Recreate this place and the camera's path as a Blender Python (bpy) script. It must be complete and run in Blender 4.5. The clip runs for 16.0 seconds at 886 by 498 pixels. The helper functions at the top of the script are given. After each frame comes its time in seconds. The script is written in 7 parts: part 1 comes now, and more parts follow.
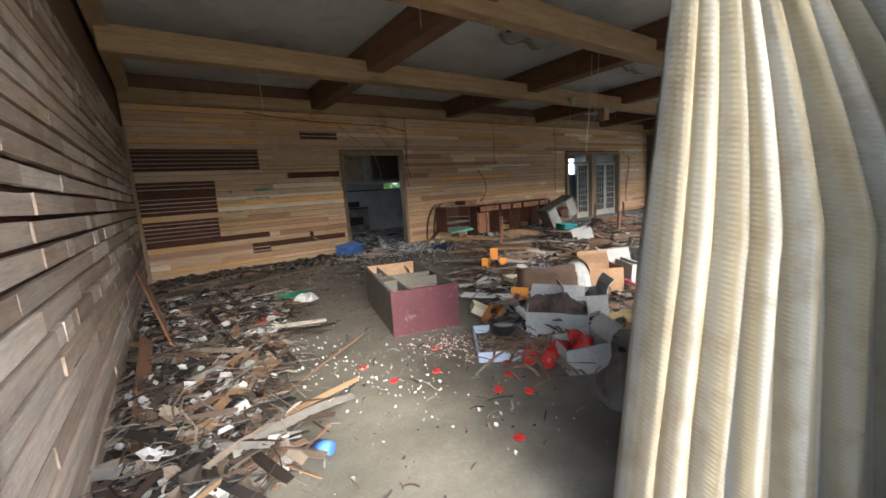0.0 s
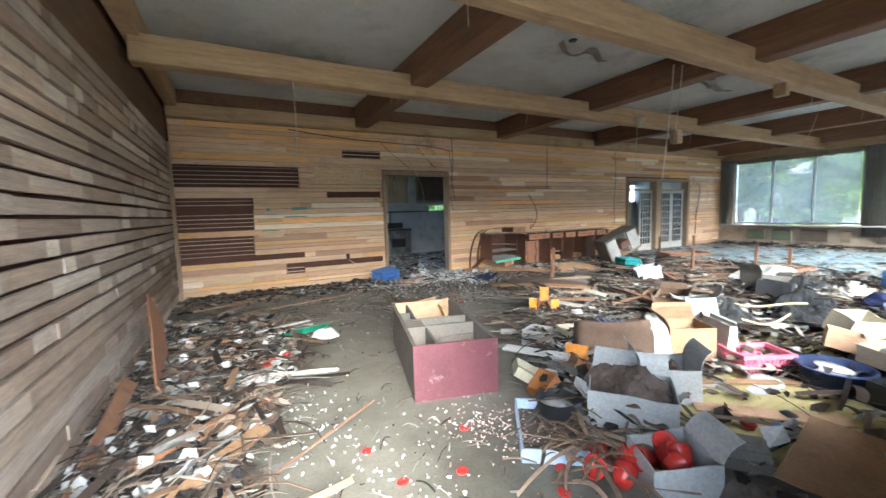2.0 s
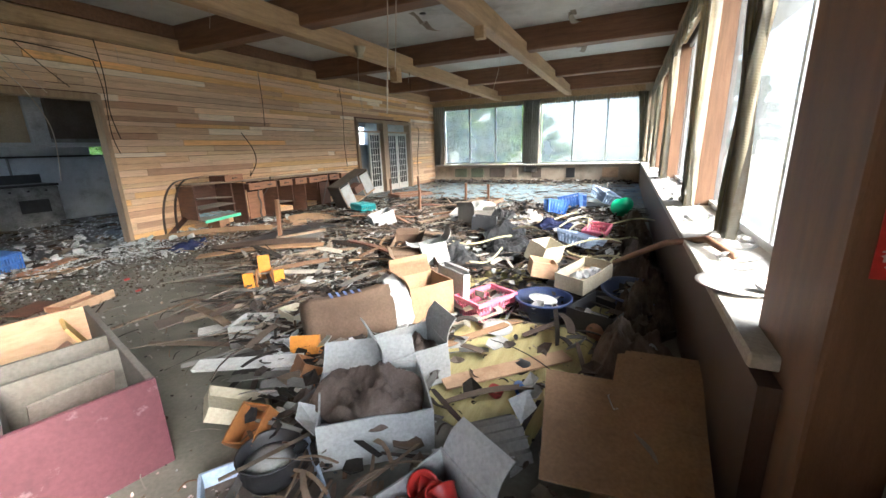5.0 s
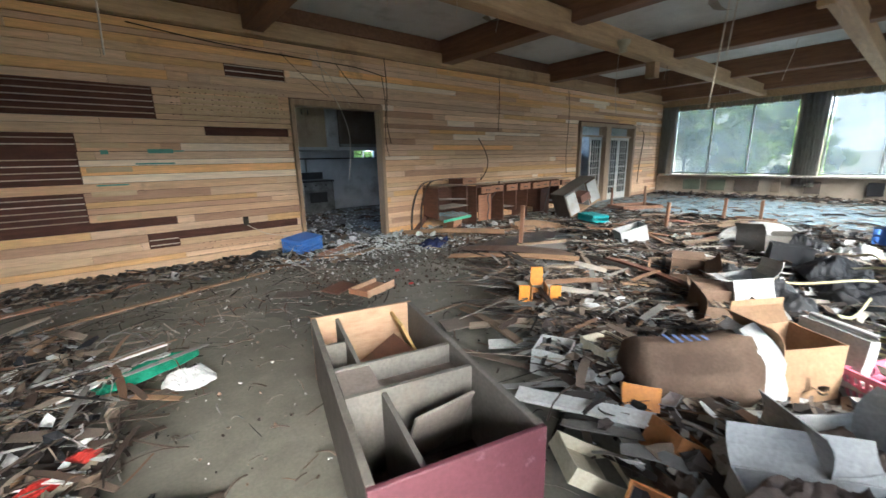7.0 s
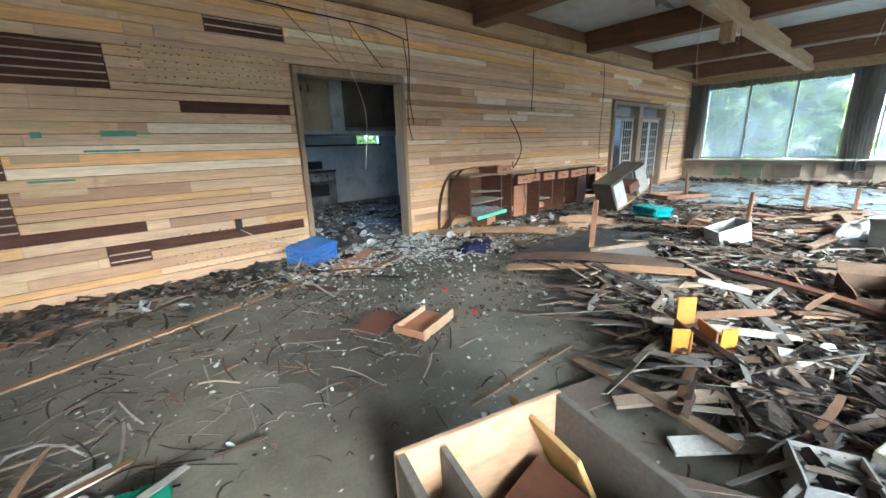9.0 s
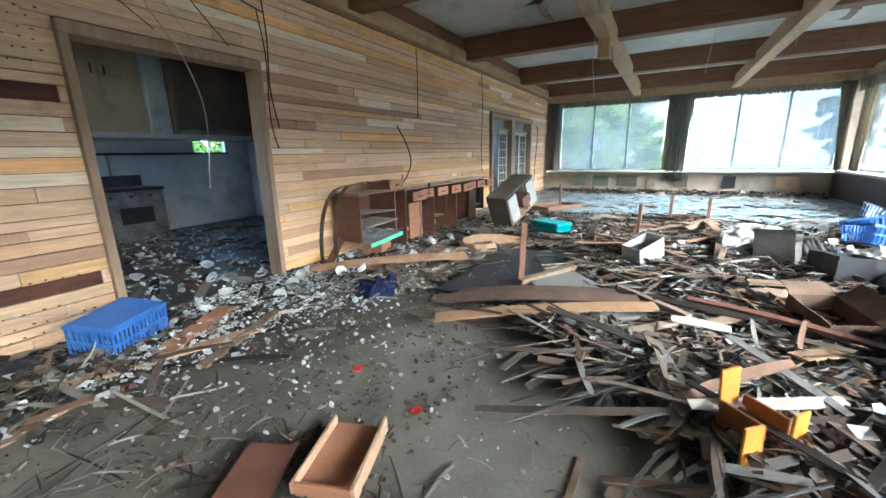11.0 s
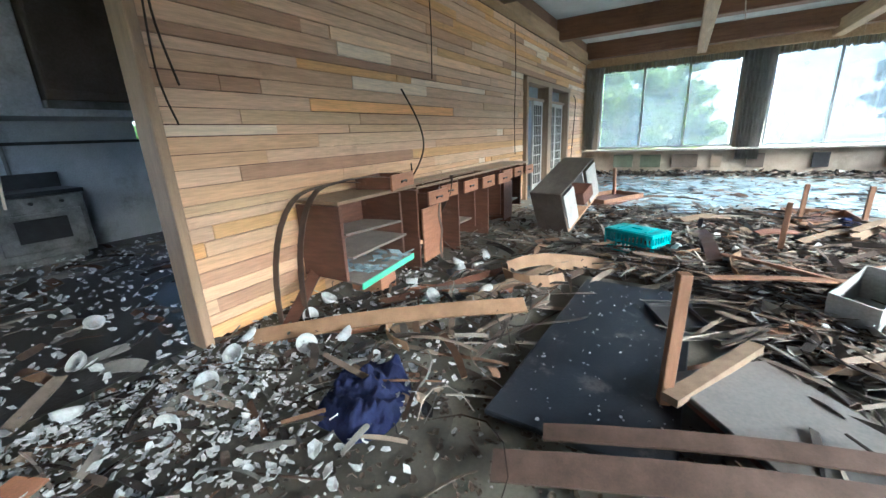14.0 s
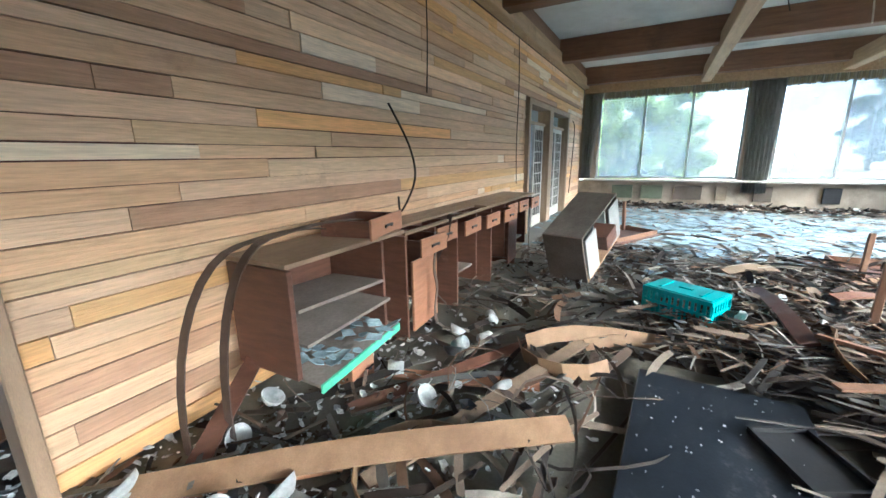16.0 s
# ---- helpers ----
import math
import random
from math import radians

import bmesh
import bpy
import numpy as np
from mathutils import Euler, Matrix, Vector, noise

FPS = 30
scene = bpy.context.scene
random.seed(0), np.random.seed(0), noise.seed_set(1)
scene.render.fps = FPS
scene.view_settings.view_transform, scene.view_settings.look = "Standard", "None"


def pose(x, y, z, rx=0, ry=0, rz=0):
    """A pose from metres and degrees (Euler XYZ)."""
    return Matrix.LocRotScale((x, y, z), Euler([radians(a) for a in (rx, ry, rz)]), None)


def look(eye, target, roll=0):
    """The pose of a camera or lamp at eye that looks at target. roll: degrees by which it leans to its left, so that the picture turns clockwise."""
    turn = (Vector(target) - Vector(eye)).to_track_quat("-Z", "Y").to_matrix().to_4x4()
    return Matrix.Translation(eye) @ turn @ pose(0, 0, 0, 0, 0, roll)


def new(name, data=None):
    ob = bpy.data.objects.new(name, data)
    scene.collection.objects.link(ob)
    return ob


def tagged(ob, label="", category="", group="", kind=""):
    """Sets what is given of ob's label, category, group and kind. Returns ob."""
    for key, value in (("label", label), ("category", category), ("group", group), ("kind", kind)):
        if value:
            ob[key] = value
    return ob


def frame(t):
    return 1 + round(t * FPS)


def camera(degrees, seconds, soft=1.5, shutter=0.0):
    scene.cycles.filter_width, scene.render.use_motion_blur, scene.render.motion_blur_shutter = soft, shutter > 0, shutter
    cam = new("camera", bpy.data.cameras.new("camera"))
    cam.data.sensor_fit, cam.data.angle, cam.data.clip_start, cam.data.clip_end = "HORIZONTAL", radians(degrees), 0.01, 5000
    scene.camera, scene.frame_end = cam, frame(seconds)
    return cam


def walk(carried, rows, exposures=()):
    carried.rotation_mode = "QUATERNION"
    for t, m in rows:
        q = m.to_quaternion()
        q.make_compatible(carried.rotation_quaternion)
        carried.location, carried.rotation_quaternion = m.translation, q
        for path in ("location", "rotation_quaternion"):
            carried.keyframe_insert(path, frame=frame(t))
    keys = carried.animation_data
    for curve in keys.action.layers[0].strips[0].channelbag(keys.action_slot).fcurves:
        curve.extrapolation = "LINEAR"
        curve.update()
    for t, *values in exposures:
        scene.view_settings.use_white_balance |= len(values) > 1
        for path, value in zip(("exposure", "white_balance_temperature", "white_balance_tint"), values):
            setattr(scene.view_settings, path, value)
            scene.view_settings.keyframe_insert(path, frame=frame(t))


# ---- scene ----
cam = camera(97.7, 16.0, shutter=0.2)
METRES, EYE, TILT, LEAN, TURN = 8.51, 1.29, 0.0, 0.0, -34.7
ROWS = [
    (0.0, 0.0, 0.0, 0.0, -0.57, -8.77, 3.69),
    (0.5, 0.0015, 0.0267, 0.0033, 8.68, -3.96, 2.09),
    (1.0, 0.0085, 0.056, 0.0071, 15.72, -4.52, 0.89),
    (1.5, 0.0099, 0.0649, 0.0124, 16.79, -4.87, 1.18),
    (2.0, 0.0061, 0.0825, 0.0083, 6.52, -5.39, 1.6),
    (2.5, 0.0006, 0.1068, 0.0053, -8.48, -8.49, 2.67),
    (3.0, 0.0131, 0.1241, 0.0067, -25.28, -13.18, 1.38),
    (3.5, 0.0299, 0.1514, 0.0036, -30.36, -15.24, 2.36),
    (6.0, 0.0304, 0.2332, 0.0044, -29.56, -13.56, 1.24),
    (6.5, -0.0074, 0.2579, 0.0021, -14.71, -13.8, 1.38),
    (7.0, -0.0383, 0.2816, 0.0055, -4.54, -13.07, 1.23),
    (7.5, -0.0586, 0.3175, 0.0053, 1.06, -12.09, 0.98),
    (8.0, -0.0828, 0.3526, 0.0038, -0.46, -12.09, 1.35),
    (8.5, -0.0997, 0.3839, 0.0037, -3.07, -13.13, 2.2),
    (9.0, -0.1057, 0.4296, 0.0006, -6.18, -14.75, 1.85),
    (9.5, -0.1161, 0.467, 0.0015, -14.95, -14.35, 0.94),
    (10.0, -0.12, 0.4962, 0.0023, -21.9, -13.81, 0.35),
    (12.5, -0.0891, 0.6801, 0.0004, -27.3, -13.9, 1.54),
    (13.0, -0.0684, 0.7091, 0.0005, -26.99, -14.62, 2.23),
    (13.5, -0.0429, 0.7442, 0.0002, -24.78, -15.48, 2.81),
    (14.0, -0.0359, 0.7882, -0.0022, -24.54, -16.28, 2.68),
    (14.5, -0.0289, 0.8191, 0.0003, -23.64, -16.06, 2.83),
    (15.0, -0.0087, 0.8535, -0.0032, -23.12, -16.15, 2.93),
    (15.5, 0.0025, 0.879, -0.0007, -24.83, -15.16, 2.14),
    (16.0, 0.0018, 0.8972, 0.005, -26.6, -13.46, 0.94),
]
walk(cam, [(t, pose(0, 0, EYE, TILT, LEAN, TURN) @ pose(METRES * x, METRES * y, METRES * z, 90 + pitch, roll, yaw)) for t, x, y, z, yaw, pitch, roll in ROWS], [(0.0, 3.2, 5450, 7), (1.0, 4.05, 5150, 4), (1.5, 4.25, 4950, 1), (2.5, 4.35, 5100, 3), (3.5, 4.4, 5250, 4), (6.0, 4.25, 5400, 5), (7.0, 4.0, 5100, 3), (8.0, 4.3, 4900, 0), (9.0, 4.65, 4800, -2), (12.5, 4.65, 4800, 0), (16.0, 4.8, 4850, 0)])

# ---- light ----
world = bpy.data.worlds.new("overcast")
scene.world = world
world.use_nodes = True
wn = world.node_tree
sky = wn.nodes.new("ShaderNodeTexSky")
sky.sky_type = "NISHITA"
sky.sun_disc = False
sky.sun_elevation, sky.sun_rotation = radians(31), radians(193)
sky.air_density, sky.dust_density, sky.ozone_density = 1.0, 6.0, 1.0
bgn = next(n for n in wn.nodes if n.type == "BACKGROUND")
bgn.inputs["Strength"].default_value = 0.15
wn.links.new(sky.outputs[0], bgn.inputs["Color"])
sun_data = bpy.data.lights.new("sun", "SUN")
sun_data.energy, sun_data.angle, sun_data.color = 0.58, radians(120), (1.0, 0.985, 0.96)
sun = new("sun", sun_data)
sun.matrix_world = look((-4.6, -20, 12.4), (0, 0, 0))

rnd = random.Random(7)


# ---- materials ----
def surf(name, c1, c2, rough=0.75, scale=5.0, stretch=(1, 1, 1), bump=0.25, spread=0.0, third=None, dirt=None, metal=0.0,
         dirt_scale=1.3, dirt_amount=0.5, fine=60.0, tints=None, sheen=0.0):
    """Two-scale procedural surface. spread: how far single pieces differ; tints: colours picked piece by piece."""
    m = bpy.data.materials.new(name)
    m.use_nodes = True
    nt = m.node_tree
    N, L = nt.nodes, nt.links
    bsdf = next(n for n in N if n.type == "BSDF_PRINCIPLED")
    geo = N.new("ShaderNodeNewGeometry")
    info = N.new("ShaderNodeObjectInfo")
    add = N.new("ShaderNodeMath"); add.operation = "ADD"
    L.new(info.outputs["Random"], add.inputs[0]); L.new(geo.outputs["Random Per Island"], add.inputs[1])
    fr = N.new("ShaderNodeMath"); fr.operation = "FRACT"
    L.new(add.outputs[0], fr.inputs[0])
    piece = fr.outputs[0]
    shift = N.new("ShaderNodeVectorMath"); shift.operation = "MULTIPLY_ADD"
    comb = N.new("ShaderNodeCombineXYZ")
    for i in range(3):
        L.new(piece, comb.inputs[i])
    shift.inputs[1].default_value = (17.0, 9.0, 23.0) if spread or tints else (0, 0, 0)
    L.new(comb.outputs[0], shift.inputs[0]); L.new(geo.outputs["Position"], shift.inputs[2])
    mp = N.new("ShaderNodeMapping"); mp.inputs["Scale"].default_value = stretch
    L.new(shift.outputs[0], mp.inputs["Vector"])
    n1 = N.new("ShaderNodeTexNoise"); n1.inputs["Scale"].default_value = scale; n1.inputs["Detail"].default_value = 6
    n1.inputs["Roughness"].default_value = 0.65
    L.new(mp.outputs[0], n1.inputs["Vector"])
    n2 = N.new("ShaderNodeTexNoise"); n2.inputs["Scale"].default_value = fine; n2.inputs["Detail"].default_value = 4
    L.new(mp.outputs[0], n2.inputs["Vector"])
    ramp = N.new("ShaderNodeValToRGB")
    ramp.color_ramp.elements[0].position, ramp.color_ramp.elements[1].position = 0.32, 0.68
    ramp.color_ramp.elements[0].color, ramp.color_ramp.elements[1].color = (*c1, 1), (*c2, 1)
    if third:
        e = ramp.color_ramp.elements.new(0.5); e.color = (*third, 1)
    L.new(n1.outputs["Fac"], ramp.inputs[0])
    colour = ramp.outputs[0]

    def mix(kind, fac, a, b):
        x = N.new("ShaderNodeMix"); x.data_type = "RGBA"; x.blend_type = kind
        for sock, v in ((x.inputs[0], fac), (x.inputs[6], a), (x.inputs[7], b)):
            if isinstance(v, (int, float)):
                sock.default_value = v
            elif isinstance(v, tuple):
                sock.default_value = (*v, 1)
            else:
                L.new(v, sock)
        return x.outputs[2]

    if tints:
        tr = N.new("ShaderNodeValToRGB"); tr.color_ramp.interpolation = "CONSTANT"
        while len(tr.color_ramp.elements) < len(tints):
            tr.color_ramp.elements.new(0.5)
        for i, c in enumerate(tints):
            tr.color_ramp.elements[i].position = i / len(tints)
            tr.color_ramp.elements[i].color = (*c, 1)
        L.new(piece, tr.inputs[0])
        colour = mix("MULTIPLY", 1.0, tr.outputs[0], colour)
    if spread:
        mr = N.new("ShaderNodeMapRange"); mr.inputs[3].default_value = 1 - spread; mr.inputs[4].default_value = 1 + spread
        mul = N.new("ShaderNodeMath"); mul.operation = "MULTIPLY"; mul.inputs[1].default_value = 7.31
        f2 = N.new("ShaderNodeMath"); f2.operation = "FRACT"
        L.new(piece, mul.inputs[0]); L.new(mul.outputs[0], f2.inputs[0]); L.new(f2.outputs[0], mr.inputs[0])
        cc = N.new("ShaderNodeCombineColor")
        for i in range(3):
            L.new(mr.outputs[0], cc.inputs[i])
        colour = mix("MULTIPLY", 1.0, colour, cc.outputs[0])
    fine_r = N.new("ShaderNodeMapRange"); fine_r.inputs[1].default_value = 0.3; fine_r.inputs[2].default_value = 0.7
    fine_r.inputs[3].default_value = 0.86; fine_r.inputs[4].default_value = 1.1
    L.new(n2.outputs["Fac"], fine_r.inputs[0])
    cf = N.new("ShaderNodeCombineColor")
    for i in range(3):
        L.new(fine_r.outputs[0], cf.inputs[i])
    colour = mix("MULTIPLY", 1.0, colour, cf.outputs[0])
    if dirt:
        n3 = N.new("ShaderNodeTexNoise"); n3.inputs["Scale"].default_value = dirt_scale; n3.inputs["Detail"].default_value = 7
        n3.inputs["Roughness"].default_value = 0.7
        L.new(geo.outputs["Position"], n3.inputs["Vector"])
        dr = N.new("ShaderNodeMapRange"); dr.inputs[1].default_value = 0.62 - 0.25 * dirt_amount; dr.inputs[2].default_value = 0.72
        dr.inputs[4].default_value = min(1, 0.55 + 0.4 * dirt_amount)
        L.new(n3.outputs["Fac"], dr.inputs[0])
        colour = mix("MIX", dr.outputs[0], colour, dirt)
    L.new(colour, bsdf.inputs["Base Color"])
    rr = N.new("ShaderNodeMapRange"); rr.inputs[3].default_value = max(0, rough - 0.12); rr.inputs[4].default_value = min(1, rough + 0.12)
    L.new(n1.outputs["Fac"], rr.inputs[0]); L.new(rr.outputs[0], bsdf.inputs["Roughness"])
    bsdf.inputs["Metallic"].default_value = metal
    bsdf.inputs["Specular IOR Level"].default_value = 0.2 if rough >= 0.7 else 0.45
    if sheen:
        bsdf.inputs["Sheen Weight"].default_value = sheen
    if bump:
        bp = N.new("ShaderNodeBump"); bp.inputs["Strength"].default_value = bump; bp.inputs["Distance"].default_value = 0.01
        mx = N.new("ShaderNodeMath"); mx.operation = "ADD"
        L.new(n1.outputs["Fac"], mx.inputs[0]); L.new(n2.outputs["Fac"], mx.inputs[1])
        L.new(mx.outputs[0], bp.inputs["Height"]); L.new(bp.outputs[0], bsdf.inputs["Normal"])
    return m


BOARD_TINTS = [(0.74, 0.47, 0.22), (0.80, 0.68, 0.53), (0.70, 0.50, 0.30), (0.640, 0.421, 0.252), (0.746, 0.526, 0.332), (0.565, 0.363, 0.223), (0.704, 0.483, 0.308), (0.607, 0.406, 0.252), (0.811, 0.599, 0.396), (0.662, 0.436, 0.257), (0.814, 0.489, 0.212), (0.683, 0.483, 0.322), (0.501, 0.311, 0.198), (0.725, 0.505, 0.322), (0.640, 0.453, 0.308)]
LEFT_TINTS = [(0.54, 0.44, 0.35), (0.66, 0.56, 0.46), (0.42, 0.33, 0.255), (0.58, 0.48, 0.385), (0.47, 0.38, 0.30), (0.72, 0.63, 0.53), (0.52, 0.41, 0.31), (0.36, 0.27, 0.205)]
M_BOARD = surf("cladding_board", (0.80, 0.78, 0.76), (1.1, 1.08, 1.05), 0.62, 2.2, (1.0, 14, 14), 0.3, 0.14, tints=BOARD_TINTS, dirt=(0.22, 0.14, 0.09), dirt_amount=0.1, fine=9)
M_LBOARD = surf("raw_board", (0.75, 0.73, 0.72), (1.1, 1.08, 1.06), 0.75, 2.2, (14, 1.0, 14), 0.35, 0.16, tints=LEFT_TINTS, dirt=(0.17, 0.11, 0.08), dirt_amount=0.25, fine=9)
M_BACKING = surf("dark_backing", (0.065, 0.030, 0.022), (0.12, 0.055, 0.04), 0.8, 3, (1, 6, 6), 0.2)
M_BEAM = surf("pale_beam", (0.31, 0.205, 0.11), (0.47, 0.325, 0.185), 0.6, 1.6, (1, 12, 12), 0.2, dirt=(0.16, 0.09, 0.05), dirt_amount=0.25, fine=12)
M_DBEAM = surf("dark_beam", (0.12, 0.058, 0.03), (0.215, 0.112, 0.06), 0.6, 1.6, (12, 1, 12), 0.2, dirt=(0.06, 0.03, 0.02), dirt_amount=0.2, fine=12)
M_CEIL = surf("ceiling_plaster", (0.50, 0.50, 0.475), (0.66, 0.66, 0.63), 0.9, 1.4, bump=0.1, dirt=(0.12, 0.11, 0.09), dirt_amount=0.4, dirt_scale=0.7)
M_FLOOR = surf("dusty_floor", (0.081, 0.076, 0.060), (0.186, 0.176, 0.144), 0.6, 1.6, bump=0.15, third=(0.134, 0.126, 0.102), dirt=(0.065, 0.056, 0.044), dirt_amount=0.55, dirt_scale=0.7, fine=55)
M_DAMP = surf("damp_floor", (0.045, 0.042, 0.034), (0.095, 0.088, 0.07), 0.55, 2.5, bump=0.12, fine=50)
M_FRAME = surf("frame_wood", (0.25, 0.17, 0.105), (0.37, 0.26, 0.17), 0.6, 2, (8, 8, 1), 0.2)
M_DARKFRAME = surf("dark_frame", (0.055, 0.034, 0.022), (0.105, 0.066, 0.044), 0.5, 2, (8, 8, 1), 0.2)
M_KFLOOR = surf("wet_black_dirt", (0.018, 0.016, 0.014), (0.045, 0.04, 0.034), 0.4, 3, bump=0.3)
M_KDARK2 = surf("blackened_iron", (0.02, 0.02, 0.022), (0.05, 0.05, 0.052), 0.45, 4, bump=0.1)
M_BACKING2 = surf("brown_panel", (0.12, 0.07, 0.04), (0.19, 0.115, 0.07), 0.7, 2, (6, 1, 6), 0.15)
M_YPLY = surf("yellow_plywood", (0.442, 0.289, 0.102), (0.561, 0.391, 0.170), 0.7, 3, (3, 3, 12), 0.2)
M_POLE = surf("brown_pole", (0.15, 0.075, 0.04), (0.24, 0.13, 0.075), 0.6, 3, (8, 8, 1), 0.2)
M_CHIPDARK = surf("dark_chipboard", (0.098, 0.086, 0.075), (0.158, 0.143, 0.124), 0.75, 5, bump=0.2)
M_GREYBROWN = surf("greyed_veneer", (0.20, 0.155, 0.115), (0.31, 0.25, 0.19), 0.7, 3, bump=0.2)
M_BLUEGREY = surf("pale_blue_plastic", (0.30, 0.38, 0.52), (0.40, 0.48, 0.62), 0.5, 3, bump=0.05, dirt=(0.25, 0.22, 0.2), dirt_amount=0.3)
M_BROWNORANGE = surf("orange_brown_plastic", (0.191, 0.076, 0.022), (0.268, 0.115, 0.035), 0.5, 3, bump=0.05)
M_DARKRED = surf("dark_red_plastic", (0.22, 0.02, 0.015), (0.3, 0.03, 0.02), 0.5, 3, bump=0.05)
M_GREENNET = surf("green_netting", (0.014, 0.140, 0.077), (0.035, 0.210, 0.126), 0.8, 9, bump=0.4)
M_BENT = surf("brown_edging", (0.052, 0.034, 0.026), (0.105, 0.07, 0.054), 0.5, 3, (3, 3, 3), 0.2)
M_BENTPALE = surf("pale_edging", (0.202, 0.118, 0.062), (0.292, 0.186, 0.107), 0.6, 2.5, (3, 3, 3), 0.2, dirt=(0.17, 0.1, 0.06), dirt_amount=0.3, dirt_scale=2)
M_STRIPM = surf("weathered_board", (0.140, 0.099, 0.067), (0.217, 0.162, 0.115), 0.75, 3, (3, 3, 3), 0.3, dirt=(0.1, 0.065, 0.045), dirt_amount=0.35, dirt_scale=3)
M_PALEBOARD = surf("white_painted_board", (0.413, 0.405, 0.383), (0.525, 0.517, 0.495), 0.7, 4, bump=0.2, dirt=(0.25, 0.2, 0.15), dirt_amount=0.3, dirt_scale=4)
M_REED = surf("pale_reed", (0.46, 0.42, 0.25), (0.60, 0.56, 0.37), 0.8, 5, bump=0.1)
M_TORN = surf("torn_lining", (0.22, 0.19, 0.15), (0.36, 0.32, 0.27), 0.9, 4, bump=0.3)
M_CRUMB = surf("plaster_crumbs", (0.413, 0.300, 0.270), (0.540, 0.450, 0.413), 0.85, 8, bump=0.2, spread=0.2)
M_GLASSBITS = surf("broken_glass", (0.24, 0.31, 0.34), (0.36, 0.44, 0.48), 0.22, 6, bump=0.02, spread=0.2)
M_GREENGREY = surf("green_grey_panel", (0.10, 0.12, 0.085), (0.17, 0.19, 0.14), 0.7, 3, bump=0.1)
M_MIST_GLOW = surf("glowing_misty_hills", (0.36, 0.385, 0.38), (0.47, 0.48, 0.47), 0.95, 0.05, bump=0.0, fine=0.6)
# Emission puts the bright haze into the hills and sends light indoors.
mist_bsdf = next(n for n in M_MIST_GLOW.node_tree.nodes if n.type == "BSDF_PRINCIPLED")
M_MIST_GLOW.node_tree.links.new(mist_bsdf.inputs["Base Color"].links[0].from_socket, mist_bsdf.inputs["Emission Color"])
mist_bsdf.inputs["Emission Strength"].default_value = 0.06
# Near-black tone carries the shade in the gaps between debris.
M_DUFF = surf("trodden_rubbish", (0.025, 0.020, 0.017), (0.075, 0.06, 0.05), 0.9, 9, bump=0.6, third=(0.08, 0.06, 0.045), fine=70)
M_PALESLAT = surf("pale_slat", (0.50, 0.36, 0.20), (0.66, 0.50, 0.31), 0.7, 2, (2, 8, 8), 0.2)
M_SMEAR = surf("green_paint", (0.06, 0.26, 0.20), (0.16, 0.34, 0.26), 0.6, 9, bump=0.1)
M_PRINT = surf("faded_print", (0.10, 0.14, 0.30), (0.18, 0.22, 0.40), 0.8, 9, bump=0.05)
M_POST = surf("post_wood", (0.12, 0.062, 0.034), (0.20, 0.108, 0.06), 0.55, 2, (10, 10, 1), 0.2)
M_MAROON = surf("maroon_laminate", (0.079, 0.026, 0.033), (0.112, 0.038, 0.048), 0.5, 3, bump=0.1, dirt=(0.42, 0.34, 0.34), dirt_amount=0.12, dirt_scale=3.6)
M_CHIP = surf("grey_chipboard", (0.122, 0.111, 0.096), (0.175, 0.161, 0.143), 0.8, 3, bump=0.2, dirt=(0.15, 0.11, 0.08), dirt_amount=0.35, dirt_scale=2)
M_RAWPLY = surf("raw_plywood", (0.374, 0.238, 0.145), (0.493, 0.340, 0.221), 0.75, 3, (3, 3, 12), 0.2, dirt=(0.2, 0.12, 0.08), dirt_amount=0.3, dirt_scale=3)
M_MAHOG = surf("reddish_brown_veneer", (0.077, 0.034, 0.022), (0.140, 0.065, 0.041), 0.5, 2, (2, 2, 14), 0.15, dirt=(0.28, 0.2, 0.14), dirt_amount=0.12, dirt_scale=3)
M_MAHOG_L = surf("drawer_front", (0.26, 0.12, 0.065), (0.38, 0.19, 0.11), 0.5, 2, (2, 2, 14), 0.15)
M_DESKTOP = surf("dusty_desktop", (0.195, 0.128, 0.083), (0.285, 0.210, 0.143), 0.55, 3, (1, 8, 8), 0.15, dirt=(0.16, 0.1, 0.07), dirt_amount=0.4)
M_SHELFIN = surf("grey_shelf", (0.168, 0.140, 0.119), (0.252, 0.217, 0.189), 0.7, 4, bump=0.2)
M_BLACKTOP = surf("black_tabletop", (0.007, 0.009, 0.013), (0.021, 0.025, 0.033), 0.34, 2, bump=0.08, dirt=(0.16, 0.15, 0.14), dirt_amount=0.16, dirt_scale=4)
M_GREYTOP = surf("grey_tabletop", (0.109, 0.106, 0.102), (0.177, 0.170, 0.163), 0.5, 2, bump=0.1, dirt=(0.09, 0.06, 0.045), dirt_amount=0.4, dirt_scale=2)
M_WHITE = surf("white_board_box", (0.312, 0.312, 0.300), (0.424, 0.424, 0.412), 0.8, 3, bump=0.15, dirt=(0.34, 0.28, 0.22), dirt_amount=0.25, dirt_scale=1.6)
M_CREAM = surf("cream_board", (0.352, 0.314, 0.230), (0.448, 0.403, 0.307), 0.8, 3, bump=0.15, dirt=(0.28, 0.21, 0.13), dirt_amount=0.25, dirt_scale=3)
M_KRAFT = surf("brown_cardboard", (0.212, 0.131, 0.075), (0.287, 0.187, 0.112), 0.85, 3, bump=0.15, dirt=(0.17, 0.1, 0.06), dirt_amount=0.3, dirt_scale=3)
M_RAG = surf("brown_rag", (0.07, 0.052, 0.042), (0.15, 0.115, 0.095), 0.95, 6, bump=0.4, fine=120)
